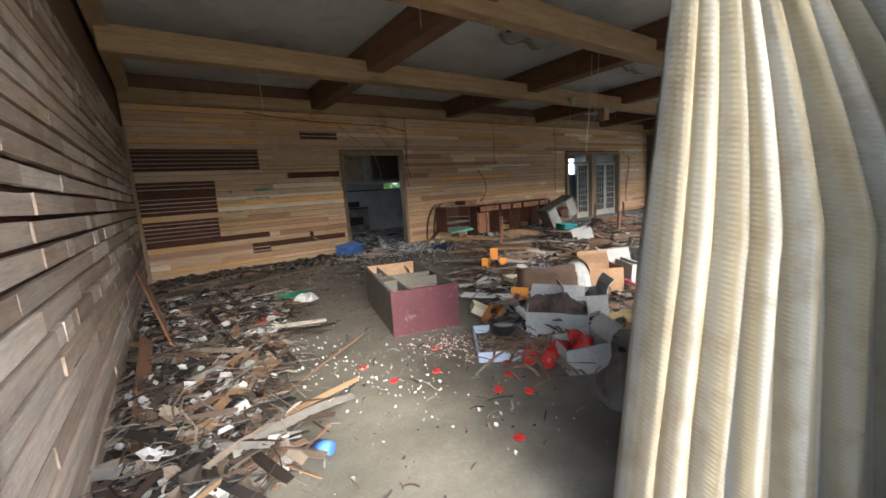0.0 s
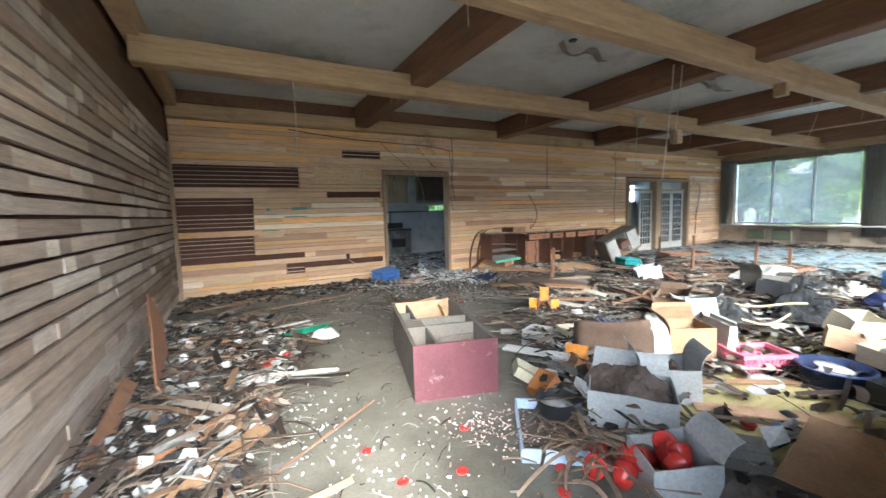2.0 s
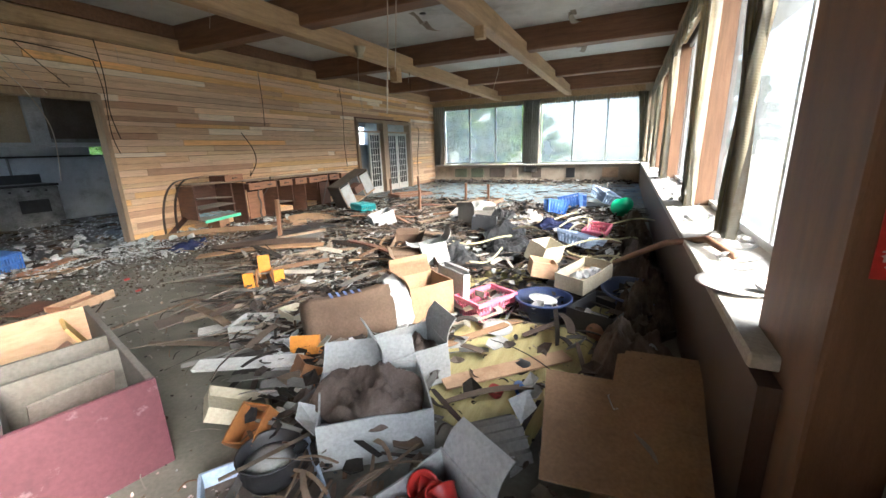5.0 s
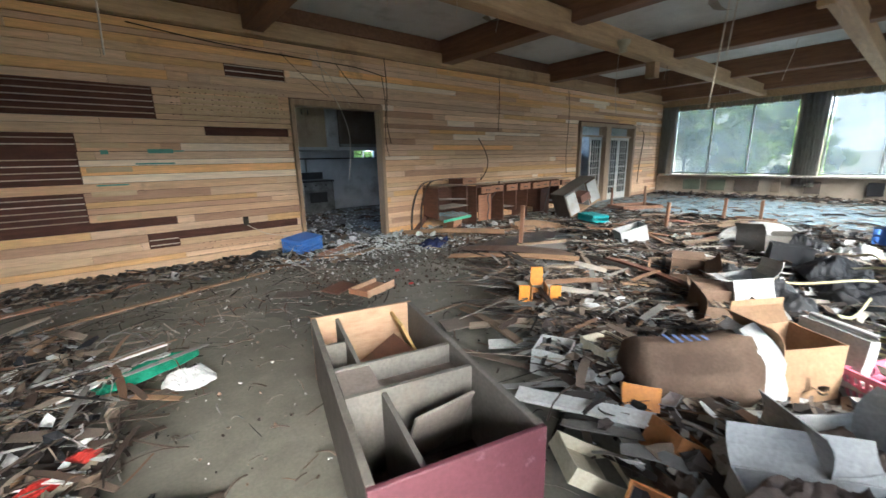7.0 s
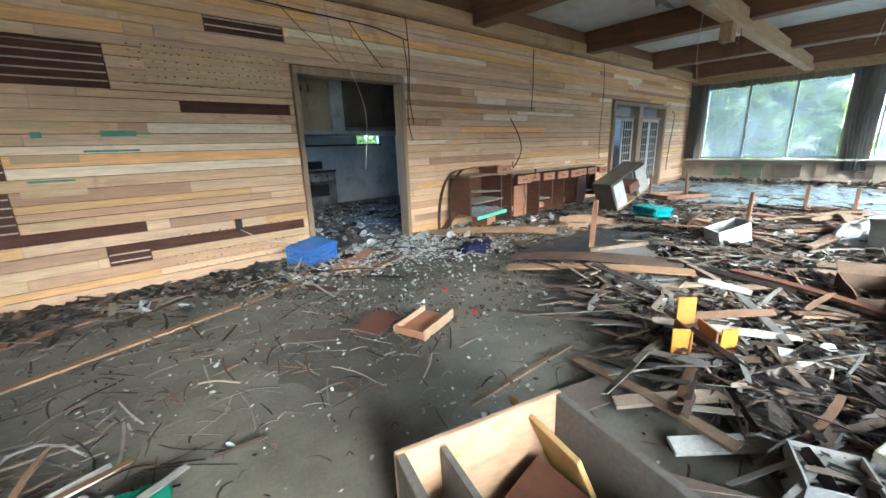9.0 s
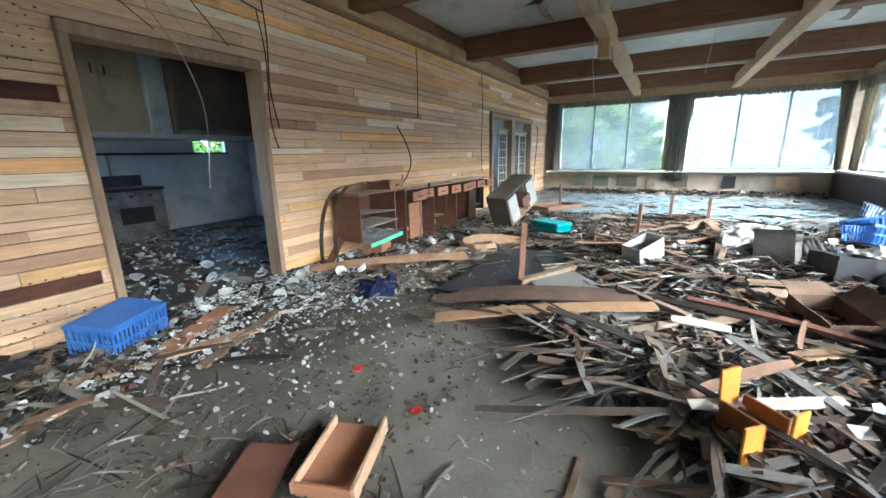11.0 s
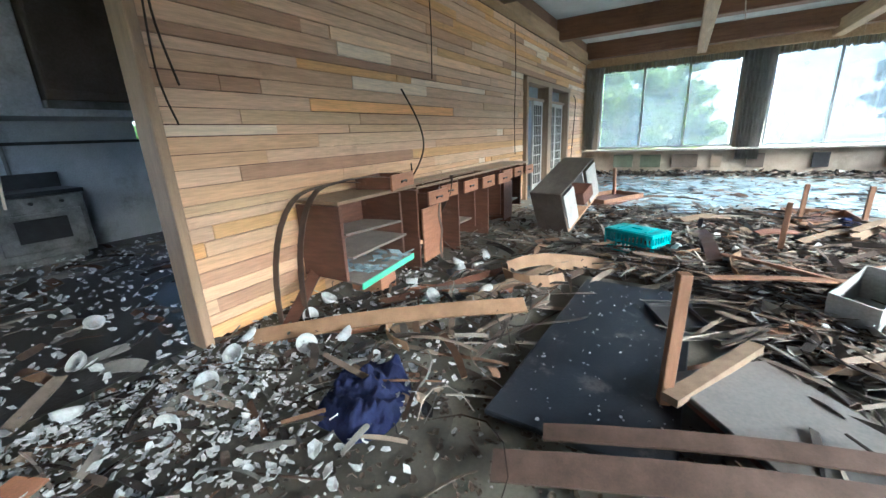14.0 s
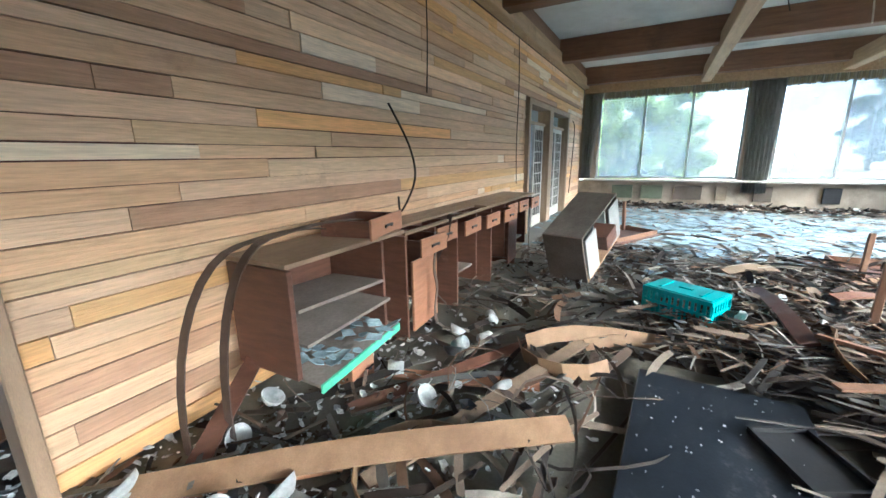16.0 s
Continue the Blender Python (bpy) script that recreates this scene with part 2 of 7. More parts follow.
M_KRAFT_D = surf("damp_cardboard", (0.098, 0.065, 0.044), (0.156, 0.107, 0.075), 0.85, 4, bump=0.3, dirt=(0.1, 0.06, 0.04), dirt_amount=0.4, dirt_scale=3)
M_TEAL = surf("teal_plastic", (0.018, 0.235, 0.25), (0.03, 0.29, 0.30), 0.45, 3, bump=0.05)
M_BLUE = surf("blue_plastic", (0.048, 0.128, 0.416), (0.080, 0.192, 0.528), 0.45, 3, bump=0.05, dirt=(0.2, 0.2, 0.25), dirt_amount=0.15)
M_NAVY = surf("dark_blue_plastic", (0.02, 0.035, 0.10), (0.04, 0.06, 0.15), 0.45, 3, bump=0.05)
M_ORANGE = surf("orange_plastic", (0.450, 0.165, 0.015), (0.555, 0.225, 0.022), 0.5, 3, bump=0.05, dirt=(0.25, 0.11, 0.03), dirt_amount=0.25)
M_RED = surf("red_plastic", (0.323, 0.017, 0.013), (0.442, 0.030, 0.021), 0.4, 4, bump=0.05, dirt=(0.3, 0.1, 0.08), dirt_amount=0.15)
M_PINK = surf("pink_plastic", (0.525, 0.112, 0.188), (0.600, 0.180, 0.247), 0.45, 4, bump=0.05)
M_GREEN = surf("green_plastic", (0.02, 0.33, 0.15), (0.04, 0.45, 0.22), 0.45, 4, bump=0.05)
M_MINT = surf("mint_green_paint", (0.12, 0.50, 0.30), (0.18, 0.60, 0.38), 0.5, 4, bump=0.05)
M_CERAM = surf("white_ceramic", (0.369, 0.381, 0.381), (0.488, 0.494, 0.488), 0.28, 6, bump=0.03, dirt=(0.25, 0.2, 0.16), dirt_amount=0.2, dirt_scale=9, spread=0.15)
M_STEEL = surf("stained_steel", (0.22, 0.23, 0.24), (0.36, 0.37, 0.38), 0.42, 4, bump=0.06, metal=0.8, dirt=(0.1, 0.08, 0.06), dirt_amount=0.35, dirt_scale=3)
M_SOOTSTEEL = surf("sooty_steel", (0.14, 0.14, 0.135), (0.30, 0.295, 0.28), 0.5, 4, bump=0.08, metal=0.4, dirt=(0.03, 0.025, 0.02), dirt_amount=0.5, dirt_scale=3)
M_BLACK = surf("black_plastic", (0.012, 0.012, 0.013), (0.03, 0.03, 0.032), 0.45, 5, bump=0.08)
M_KWALL = surf("kitchen_wall_paint", (0.40, 0.42, 0.45), (0.55, 0.57, 0.60), 0.7, 2, bump=0.08, dirt=(0.14, 0.11, 0.09), dirt_amount=0.35)
M_KDARK = surf("dark_brown_surface", (0.09, 0.075, 0.06), (0.16, 0.13, 0.11), 0.8, 2, bump=0.1)
M_KCAB = surf("aged_cream_cabinet", (0.36, 0.28, 0.19), (0.48, 0.39, 0.28), 0.6, 2, bump=0.08, dirt=(0.17, 0.11, 0.07), dirt_amount=0.35)


def fabric(name, pale, grey, yellow):
    """Striped weave: bands along the folds, knotted rows across them, stains."""
    m = bpy.data.materials.new(name)
    m.use_nodes = True
    N, L = m.node_tree.nodes, m.node_tree.links
    bsdf = next(n for n in N if n.type == "BSDF_PRINCIPLED")
    uv = N.new("ShaderNodeUVMap"); uv.uv_map = "weave"
    sep = N.new("ShaderNodeSeparateXYZ"); L.new(uv.outputs[0], sep.inputs[0])

    def math_node(op, a, b):
        x = N.new("ShaderNodeMath"); x.operation = op
        for i, v in enumerate((a, b)):
            if isinstance(v, (int, float)):
                x.inputs[i].default_value = v
            else:
                L.new(v, x.inputs[i])
        return x.outputs[0]

    def mixed(fac, a, b, kind="MIX"):
        x = N.new("ShaderNodeMix"); x.data_type = "RGBA"; x.blend_type = kind
        for sock, v in ((x.inputs[0], fac), (x.inputs[6], a), (x.inputs[7], b)):
            if isinstance(v, tuple):
                sock.default_value = (*v, 1)
            elif isinstance(v, float):
                sock.default_value = v
            else:
                L.new(v, sock)
        return x.outputs[2]

    n1 = N.new("ShaderNodeTexNoise"); n1.noise_dimensions = "1D"; n1.inputs["Scale"].default_value = 26.0; n1.inputs["Detail"].default_value = 2
    L.new(sep.outputs[0], n1.inputs["W"])
    band = N.new("ShaderNodeValToRGB")
    stops = band.color_ramp.elements
    stops[0].position, stops[1].position = 0.36, 0.62
    stops[0].color, stops[1].color = (*grey, 1), (*pale, 1)
    e = stops.new(0.50); e.color = (*yellow, 1)
    L.new(n1.outputs["Fac"], band.inputs[0])
    # knots: half-staggered rows about 14 mm apart
    ku = math_node("MULTIPLY", sep.outputs[0], 2 * math.pi / 0.013)
    kv = math_node("MULTIPLY", sep.outputs[1], 2 * math.pi / 0.015)
    slant = math_node("ADD", kv, math_node("MULTIPLY", ku, 0.5))
    knot = math_node("MULTIPLY", math_node("ADD", math_node("SINE", slant, 0.0), 1.0), math_node("ADD", math_node("SINE", ku, 0.0), 1.3))
    n2 = N.new("ShaderNodeTexNoise"); n2.inputs["Scale"].default_value = 5.0; n2.inputs["Detail"].default_value = 7; n2.inputs["Roughness"].default_value = 0.7
    geo = N.new("ShaderNodeNewGeometry"); L.new(geo.outputs["Position"], n2.inputs["Vector"])
    st = N.new("ShaderNodeMapRange"); st.inputs[1].default_value, st.inputs[2].default_value, st.inputs[4].default_value = 0.5, 0.75, 0.7
    L.new(n2.outputs["Fac"], st.inputs[0])
    col = mixed(st.outputs[0], band.outputs[0], (yellow[0] * 0.62, yellow[1] * 0.5, yellow[2] * 0.4))
    kr = N.new("ShaderNodeMapRange"); kr.inputs[2].default_value, kr.inputs[3].default_value, kr.inputs[4].default_value = 4.0, 0.93, 1.04
    L.new(knot, kr.inputs[0])
    cc = N.new("ShaderNodeCombineColor")
    for i in range(3):
        L.new(kr.outputs[0], cc.inputs[i])
    L.new(mixed(1.0, col, cc.outputs[0], "MULTIPLY"), bsdf.inputs["Base Color"])
    bsdf.inputs["Roughness"].default_value = 0.95
    bsdf.inputs["Sheen Weight"].default_value = 0.12
    bp = N.new("ShaderNodeBump"); bp.inputs["Strength"].default_value, bp.inputs["Distance"].default_value = 0.14, 0.002
    L.new(knot, bp.inputs["Height"]); L.new(bp.outputs[0], bsdf.inputs["Normal"])
    return m


M_CURTAIN = fabric("curtain_cloth", (0.37, 0.35, 0.30), (0.22, 0.212, 0.19), (0.29, 0.245, 0.155))
M_CURTAIN_G = surf("grey_curtain_cloth", (0.30, 0.285, 0.26), (0.44, 0.42, 0.385), 0.95, 6, (6, 6, 1), 0.4, fine=150)
M_STRIP = surf("torn_veneer", (0.75, 0.73, 0.72), (1.1, 1.08, 1.05), 0.7, 4, (3, 3, 3), 0.25, 0.3,
               tints=[(0.136, 0.106, 0.082), (0.051, 0.038, 0.030), (0.204, 0.170, 0.137), (0.024, 0.019, 0.016), (0.088, 0.070, 0.057), (0.129, 0.123, 0.114), (0.150, 0.093, 0.060), (0.034, 0.029, 0.026), (0.272, 0.249, 0.217), (0.068, 0.049, 0.038), (0.177, 0.173, 0.164)])
M_LITTER = surf("litter", (0.8, 0.8, 0.8), (1.05, 1.05, 1.05), 0.75, 6, bump=0.2, spread=0.3,
                tints=[(0.071, 0.051, 0.038), (0.281, 0.275, 0.261), (0.029, 0.024, 0.019), (0.122, 0.089, 0.064), (0.045, 0.035, 0.029), (0.173, 0.137, 0.105), (0.019, 0.019, 0.021)])
M_PAPER = surf("paper", (0.357, 0.357, 0.351), (0.459, 0.459, 0.452), 0.85, 4, bump=0.2, spread=0.2, dirt=(0.3, 0.25, 0.2), dirt_amount=0.35, dirt_scale=4)
M_TATAMI = surf("yellowed_matting", (0.34, 0.29, 0.13), (0.46, 0.40, 0.20), 0.85, 3, (1, 10, 1), 0.3, dirt=(0.18, 0.14, 0.08), dirt_amount=0.4, dirt_scale=2)
M_CLOTH = surf("navy_cloth", (0.010, 0.014, 0.045), (0.024, 0.03, 0.085), 0.95, 8, bump=0.4)
M_ALU = surf("aluminium_frame", (0.42, 0.43, 0.44), (0.55, 0.56, 0.57), 0.45, 5, bump=0.04, metal=0.6)
M_SILL = surf("weathered_sill", (0.40, 0.38, 0.34), (0.56, 0.54, 0.49), 0.75, 3, bump=0.2, dirt=(0.2, 0.15, 0.1), dirt_amount=0.4, dirt_scale=3)
M_ENDPANEL = surf("stained_panel", (0.33, 0.27, 0.21), (0.46, 0.39, 0.31), 0.8, 2, bump=0.1, dirt=(0.13, 0.12, 0.09), dirt_amount=0.4, dirt_scale=1.5)
M_ROPE = surf("pale_cord", (0.50, 0.42, 0.33), (0.62, 0.54, 0.44), 0.9, 9, bump=0.1)
M_CABLE = surf("dark_cable", (0.03, 0.022, 0.018), (0.06, 0.045, 0.035), 0.7, 9, bump=0.1)
M_SIGN = surf("sign_red", (0.50, 0.03, 0.03), (0.60, 0.045, 0.04), 0.4, 9, bump=0.02)
M_SIGNW = surf("sign_white", (0.75, 0.72, 0.72), (0.82, 0.8, 0.8), 0.5, 9, bump=0.02)
M_GRASS = surf("meadow", (0.27, 0.265, 0.16), (0.41, 0.39, 0.26), 0.95, 0.6, bump=0.4, third=(0.34, 0.33, 0.20), dirt=(0.44, 0.34, 0.24), dirt_amount=0.3, dirt_scale=0.2)
M_LEAF = surf("foliage", (0.190, 0.291, 0.067), (0.381, 0.493, 0.146), 0.7, 3, bump=0.0, spread=0.4)
leaf_tree = M_LEAF.node_tree
leaf_bsdf = next(n for n in leaf_tree.nodes if n.type == "BSDF_PRINCIPLED")
leaf_glow, leaf_mix = leaf_tree.nodes.new("ShaderNodeBsdfTranslucent"), leaf_tree.nodes.new("ShaderNodeMixShader")
leaf_tree.links.new(leaf_bsdf.inputs["Base Color"].links[0].from_socket, leaf_glow.inputs["Color"])
leaf_mix.inputs[0].default_value = 0.5
leaf_tree.links.new(leaf_bsdf.outputs[0], leaf_mix.inputs[1]); leaf_tree.links.new(leaf_glow.outputs[0], leaf_mix.inputs[2])
leaf_tree.links.new(leaf_mix.outputs[0], next(n for n in leaf_tree.nodes if n.type == "OUTPUT_MATERIAL").inputs["Surface"])
M_CONIFER = surf("conifer_foliage", (0.02, 0.055, 0.02), (0.045, 0.10, 0.04), 0.8, 3, bump=0.0, spread=0.4)
M_BARK = surf("bark", (0.06, 0.05, 0.04), (0.14, 0.115, 0.09), 0.9, 5, (6, 6, 1), 0.5)


# tint dims the bright outdoors in the pane's colour; haze is dust film.
def glass_material(name, tint, haze=(0.05, 0.22)):
    m = bpy.data.materials.new(name)
    m.use_nodes = True
    N, L = m.node_tree.nodes, m.node_tree.links
    N.clear()
    out = N.new("ShaderNodeOutputMaterial")
    clear, film, gloss = N.new("ShaderNodeBsdfTransparent"), N.new("ShaderNodeBsdfTranslucent"), N.new("ShaderNodeBsdfGlossy")
    film.inputs["Color"].default_value = (0.85 * tint, 0.88 * tint, 0.9 * tint, 1)
    clear.inputs["Color"].default_value = (tint, tint, tint, 1)
    gloss.inputs["Roughness"].default_value = 0.03
    tex, ramp = N.new("ShaderNodeTexNoise"), N.new("ShaderNodeMapRange")
    tex.inputs["Scale"].default_value, tex.inputs["Detail"].default_value = 1.1, 6
    geo = N.new("ShaderNodeNewGeometry")
    L.new(geo.outputs["Position"], tex.inputs["Vector"])
    ramp.inputs[1].default_value, ramp.inputs[2].default_value, ramp.inputs[3].default_value, ramp.inputs[4].default_value = 0.35, 0.7, haze[0], haze[1]
    L.new(tex.outputs["Fac"], ramp.inputs[0])
    m1, m2 = N.new("ShaderNodeMixShader"), N.new("ShaderNodeMixShader")
    L.new(ramp.outputs[0], m1.inputs[0]); L.new(clear.outputs[0], m1.inputs[1]); L.new(film.outputs[0], m1.inputs[2])
    m2.inputs[0].default_value = 0.05
    L.new(m1.outputs[0], m2.inputs[1]); L.new(gloss.outputs[0], m2.inputs[2]); L.new(m2.outputs[0], out.inputs["Surface"])
    return m


M_GLASS = glass_material("dusty_dimming_glass", 0.42, (0.02, 0.10))
M_GLASS_END = glass_material("hazy_dimming_glass", 0.45, (0.14, 0.34))


# ---- building helpers ----
def box(bm, size, centre=(0, 0, 0), m=None, bevel=0.0):
    """A box of that size about centre, turned by m, into bm."""
    made = bmesh.ops.create_cube(bm, size=1.0)["verts"]
    bmesh.ops.scale(bm, vec=size, verts=made)
    if bevel:
        edges = list({e for v in made for e in v.link_edges})
        made = list({v for f in bmesh.ops.bevel(bm, geom=edges, offset=bevel, segments=1, affect="EDGES")["faces"] for v in f.verts} | {v for v in made if v.is_valid})
    bmesh.ops.translate(bm, vec=centre, verts=made)
    if m is not None:
        bmesh.ops.transform(bm, matrix=m, verts=made)
    return made


def boxes(*specs, bevel=0.0):
    bm = bmesh.new()
    for size, centre in specs:
        box(bm, size, centre, bevel=bevel)
    return bm


def mesh_of(name, bm, material, smooth=False):
    bmesh.ops.recalc_face_normals(bm, faces=bm.faces[:])
    me = bpy.data.meshes.new(name)
    bm.to_mesh(me)
    bm.free()
    me.materials.append(material)
    if smooth:
        me.polygons.foreach_set("use_smooth", [True] * len(me.polygons))
    return me


def part(name, bm, material, parent, label="", m=None, smooth=False):
    ob = new(name, mesh_of(name, bm, material, smooth))
    ob.parent = parent
    if m is not None:
        ob.matrix_basis = m
    return tagged(ob, label)


def thing(name, label, category, m=None, group=""):
    ob = new(name)
    ob.empty_display_size = 0.05
    if m is not None:
        ob.matrix_basis = m
    return tagged(ob, label, category, group)


def solo(name, bm, material, label, category, m=None, group="", kind="", smooth=False):
    ob = new(name, mesh_of(name, bm, material, smooth))
    if m is not None:
        ob.matrix_basis = m
    return tagged(ob, label, category, group, kind)


def structure(name, bm, material, label="", category="", smooth=False):
    return solo(name, bm, material, label, category, kind="structure", smooth=smooth)


def ring(bm, profile, seg=20, squash=1.0, wob=0.0, seed=0):
    """A lathe of (radius, z) points about z, open at both ends unless a radius is 0."""
    r = random.Random(seed)
    offs = [1 + r.uniform(-wob, wob) for _ in range(seg)]
    loops = []
    for rad, z in profile:
        loops.append([bm.verts.new((rad * offs[i] * math.cos(2 * math.pi * i / seg), rad * offs[i] * squash * math.sin(2 * math.pi * i / seg), z)) for i in range(seg)])
    for a, b in zip(loops, loops[1:]):
        for i in range(seg):
            bm.faces.new((a[i], a[(i + 1) % seg], b[(i + 1) % seg], b[i]))
    return loops


def tube(bm, pts, radius, seg=6):
    """A round bar along points, closed at the ends."""
    pts = [Vector(p) for p in pts]
    loops = []
    for i, p in enumerate(pts):
        d = (pts[min(i + 1, len(pts) - 1)] - pts[max(i - 1, 0)]).normalized()
        a = d.orthogonal().normalized() if not loops else (last - last.dot(d) * d).normalized()
        last = a
        b = d.cross(a)
        rad = radius[i] if isinstance(radius, (list, tuple)) else radius
        loops.append([bm.verts.new(p + rad * (math.cos(2 * math.pi * k / seg) * a + math.sin(2 * math.pi * k / seg) * b)) for k in range(seg)])
    for l0, l1 in zip(loops, loops[1:]):
        for k in range(seg):
            bm.faces.new((l0[k], l0[(k + 1) % seg], l1[(k + 1) % seg], l1[k]))
    bm.faces.new(loops[0][::-1]); bm.faces.new(loops[-1])


def ribbon(bm, pts, normal_at, width, thick):
    """A bent strip along points; normal_at(i) gives the direction of its width."""
    rows = []
    for i, p in enumerate(pts):
        p = Vector(p)
        w = Vector(normal_at(i)).normalized() * width / 2
        d = (Vector(pts[min(i + 1, len(pts) - 1)]) - Vector(pts[max(i - 1, 0)])).normalized()
        n = d.cross(w).normalized() * thick
        rows.append([bm.verts.new(q) for q in (p - w, p + w, p + w + n, p - w + n)])
    for a, b in zip(rows, rows[1:]):
        for k in range(4):
            bm.faces.new((a[k], a[(k + 1) % 4], b[(k + 1) % 4], b[k]))
    bm.faces.new(rows[0][::-1]); bm.faces.new(rows[-1])


# ---- the hall ----
XL, XR, YW, YR, ZC, ZM = -0.42, 15.95, 8.25, 0.70, 3.45, 3.0
K0, K1, KH = 3.22, 4.68, 2.16
D0, D1, DH = 10.8, 13.95, 2.14

structure("floor", boxes(((XR - XL + 1.0, 14.4, 0.2), ((XR + XL) / 2, 5.9, -0.1))), M_FLOOR, "dusty grey-brown screed floor with damp stains", "floor")
# wall behind the cladding, with the kitchen opening and the double doorway
YB = YW + 0.03
bm = bmesh.new()
for x0, x1, z0, z1 in ((XL - 0.3, K0, 0, ZC), (K0, K1, KH, ZC), (K1, D0, 0, ZC), (D0, D1, DH, ZC), (D1, XR + 0.3, 0, ZC)):
    box(bm, (x1 - x0, 0.12, z1 - z0), ((x0 + x1) / 2, YB + 0.06, (z0 + z1) / 2))
wall_n = structure("wall_north", bm, M_BACKING, "long wall clad in salvaged horizontal timber boards", "wall")
wall_w = structure("wall_west", boxes(((0.15, YB - 0.2, ZC), (XL - 0.135, (YB + 0.2) / 2 , ZC / 2))), M_BACKING, "side wall clad in uneven raw timber strips", "wall")
# window walls
SILL, WTOP = 0.66, 2.86
endw = structure("wall_east", boxes(((0.2, 8.0, SILL - 0.05), (XR + 0.1, 4.25, (SILL - 0.05) / 2)), ((0.2, 8.0, 0.6), (XR + 0.1, 4.25, WTOP + 0.3)),
                                     ((0.2, 0.45, 2.2), (XR + 0.1, 8.05, 1.76)), ((0.2, 0.56, 2.2), (XR + 0.1, 4.34, 1.76)), ((0.2, 0.4, 2.2), (XR + 0.1, 0.45, 1.76))),
                 M_ENDPANEL, "low stained panel wall under wide windows", "wall")
XS = 2.62
southw = structure("wall_south", boxes(((XR - XS, 0.14, SILL - 0.05), ((XR + XS) / 2, YR - 0.07, (SILL - 0.05) / 2)), ((XR - XL + 0.6, 0.16, 0.6), ((XR + XL) / 2, 0.22, WTOP + 0.3)),
                                        ((0.4, 0.16, 2.6), (-0.62, 0.22, 1.3))), M_DARKFRAME, "low dark wall under the long window front", "wall")
# Added panel and return piece that block daylight beside the entrance opening.
structure("wall_entrance", boxes(((1.15, 0.08, 3.2), (1.875, -0.12, 1.6)), ((0.06, 0.46, 3.2), (2.48, 0.15, 1.6))), M_DARKFRAME, "added dark panel blocking light beside the entrance", "wall")
structure("ceiling", boxes(((XR - XL + 0.6, YW + 0.3, 0.1), ((XR + XL) / 2, YW / 2, ZC + 0.05))), M_CEIL, "grey water-stained plaster ceiling panels", "ceiling")
# South eave is drawn out further to keep sky light off the floor.
structure("roof", boxes(((XR - XL + 2, 15.6, 0.12), ((XR + XL) / 2, 6.1, ZC + 0.3))), M_DARKFRAME, "flat roof with eaves lengthened to shade the front floor", "roof")

# pale long beams and dark cross beams
for y in (5.42, 2.98):
    structure("beam", boxes(((XR - XL - 0.1, 0.2, 0.28), ((XR + XL) / 2, y + 0.1, 3.06)), bevel=0.012), M_BEAM, "pale yellowish long ceiling beam", "beam")
for x in (2.62, 5.98, 9.25, 12.5, 15.4):
    structure("beam", boxes(((0.27, YW - 0.3, 0.4), (x + 0.135, (YW + 0.3) / 2, 3.25)), bevel=0.012), M_DBEAM, "dark brown cross beam under the ceiling", "beam")
structure("trim", boxes(((XR - XL, 0.14, 0.22), ((XR + XL) / 2, YW - 0.075, 3.11)), bevel=0.01), M_BEAM, "pale ledger beam along the wall top", "trim")
structure("trim", boxes(((XR - XL, 0.10, 0.21), ((XR + XL) / 2, YW - 0.05, 3.34)), bevel=0.01), M_DBEAM, "dark fascia above the ledger", "trim")
structure("trim", boxes(((0.16, YW - 0.4, 0.28), (XL + 0.085, (YW + 0.2) / 2, 3.3)), bevel=0.01), M_BEAM, "pale ledger beam along the side wall", "trim")
structure("trim", boxes(((0.12, YW - 0.8, 0.2), (XR - 0.07, (YW + 0.7) / 2, 2.98)), bevel=0.01), M_BEAM, "pale head beam over the windows", "trim")
structure("trim", boxes(((XR - XL - 0.2, 0.14, 0.3), ((XR + XL) / 2, 0.45, 2.98)), bevel=0.01), M_BEAM, "pale head beam over the long window front", "trim")
structure("window_sill", boxes(((0.34, 7.6, 0.05), (XR - 0.09, 4.3, SILL - 0.02)), bevel=0.008), M_SILL, "pale dusty window sill board", "sill")
structure("window_sill", boxes(((XR - XS - 0.1, 0.52, 0.05), ((XR + XS) / 2, YR - 0.24, SILL + 0.0)), bevel=0.008), M_SILL, "pale dusty window sill with litter", "sill")


# ---- windows ----
def window(name, length, z0, z1, panes, m, label, glass):
    """A row of sliding panes along local x."""
    w = tagged(new(name), label, "window", kind="structure")
    w.matrix_basis = m
    h = z1 - z0
    part("window_frame", boxes(((length, 0.07, 0.05), (length / 2, 0, z0 + 0.025)), ((length, 0.07, 0.05), (length / 2, 0, z1 - 0.025)),
                               ((0.05, 0.07, h - 0.1), (0.025, 0, (z0 + z1) / 2)), ((0.05, 0.07, h - 0.1), (length - 0.025, 0, (z0 + z1) / 2))), M_ALU, w)
    step = (length - 0.1) / panes
    for i in range(panes):
        x = 0.05 + step * i
        if i:
            part("mullion", boxes(((0.045, 0.06, h - 0.1), (x, 0, (z0 + z1) / 2))), M_ALU, w)
        p = part("pane", boxes(((step - 0.05, 0.005, h - 0.1), (x + step / 2, 0.0, (z0 + z1) / 2))), glass, w)
        p.visible_shadow = False
    return w


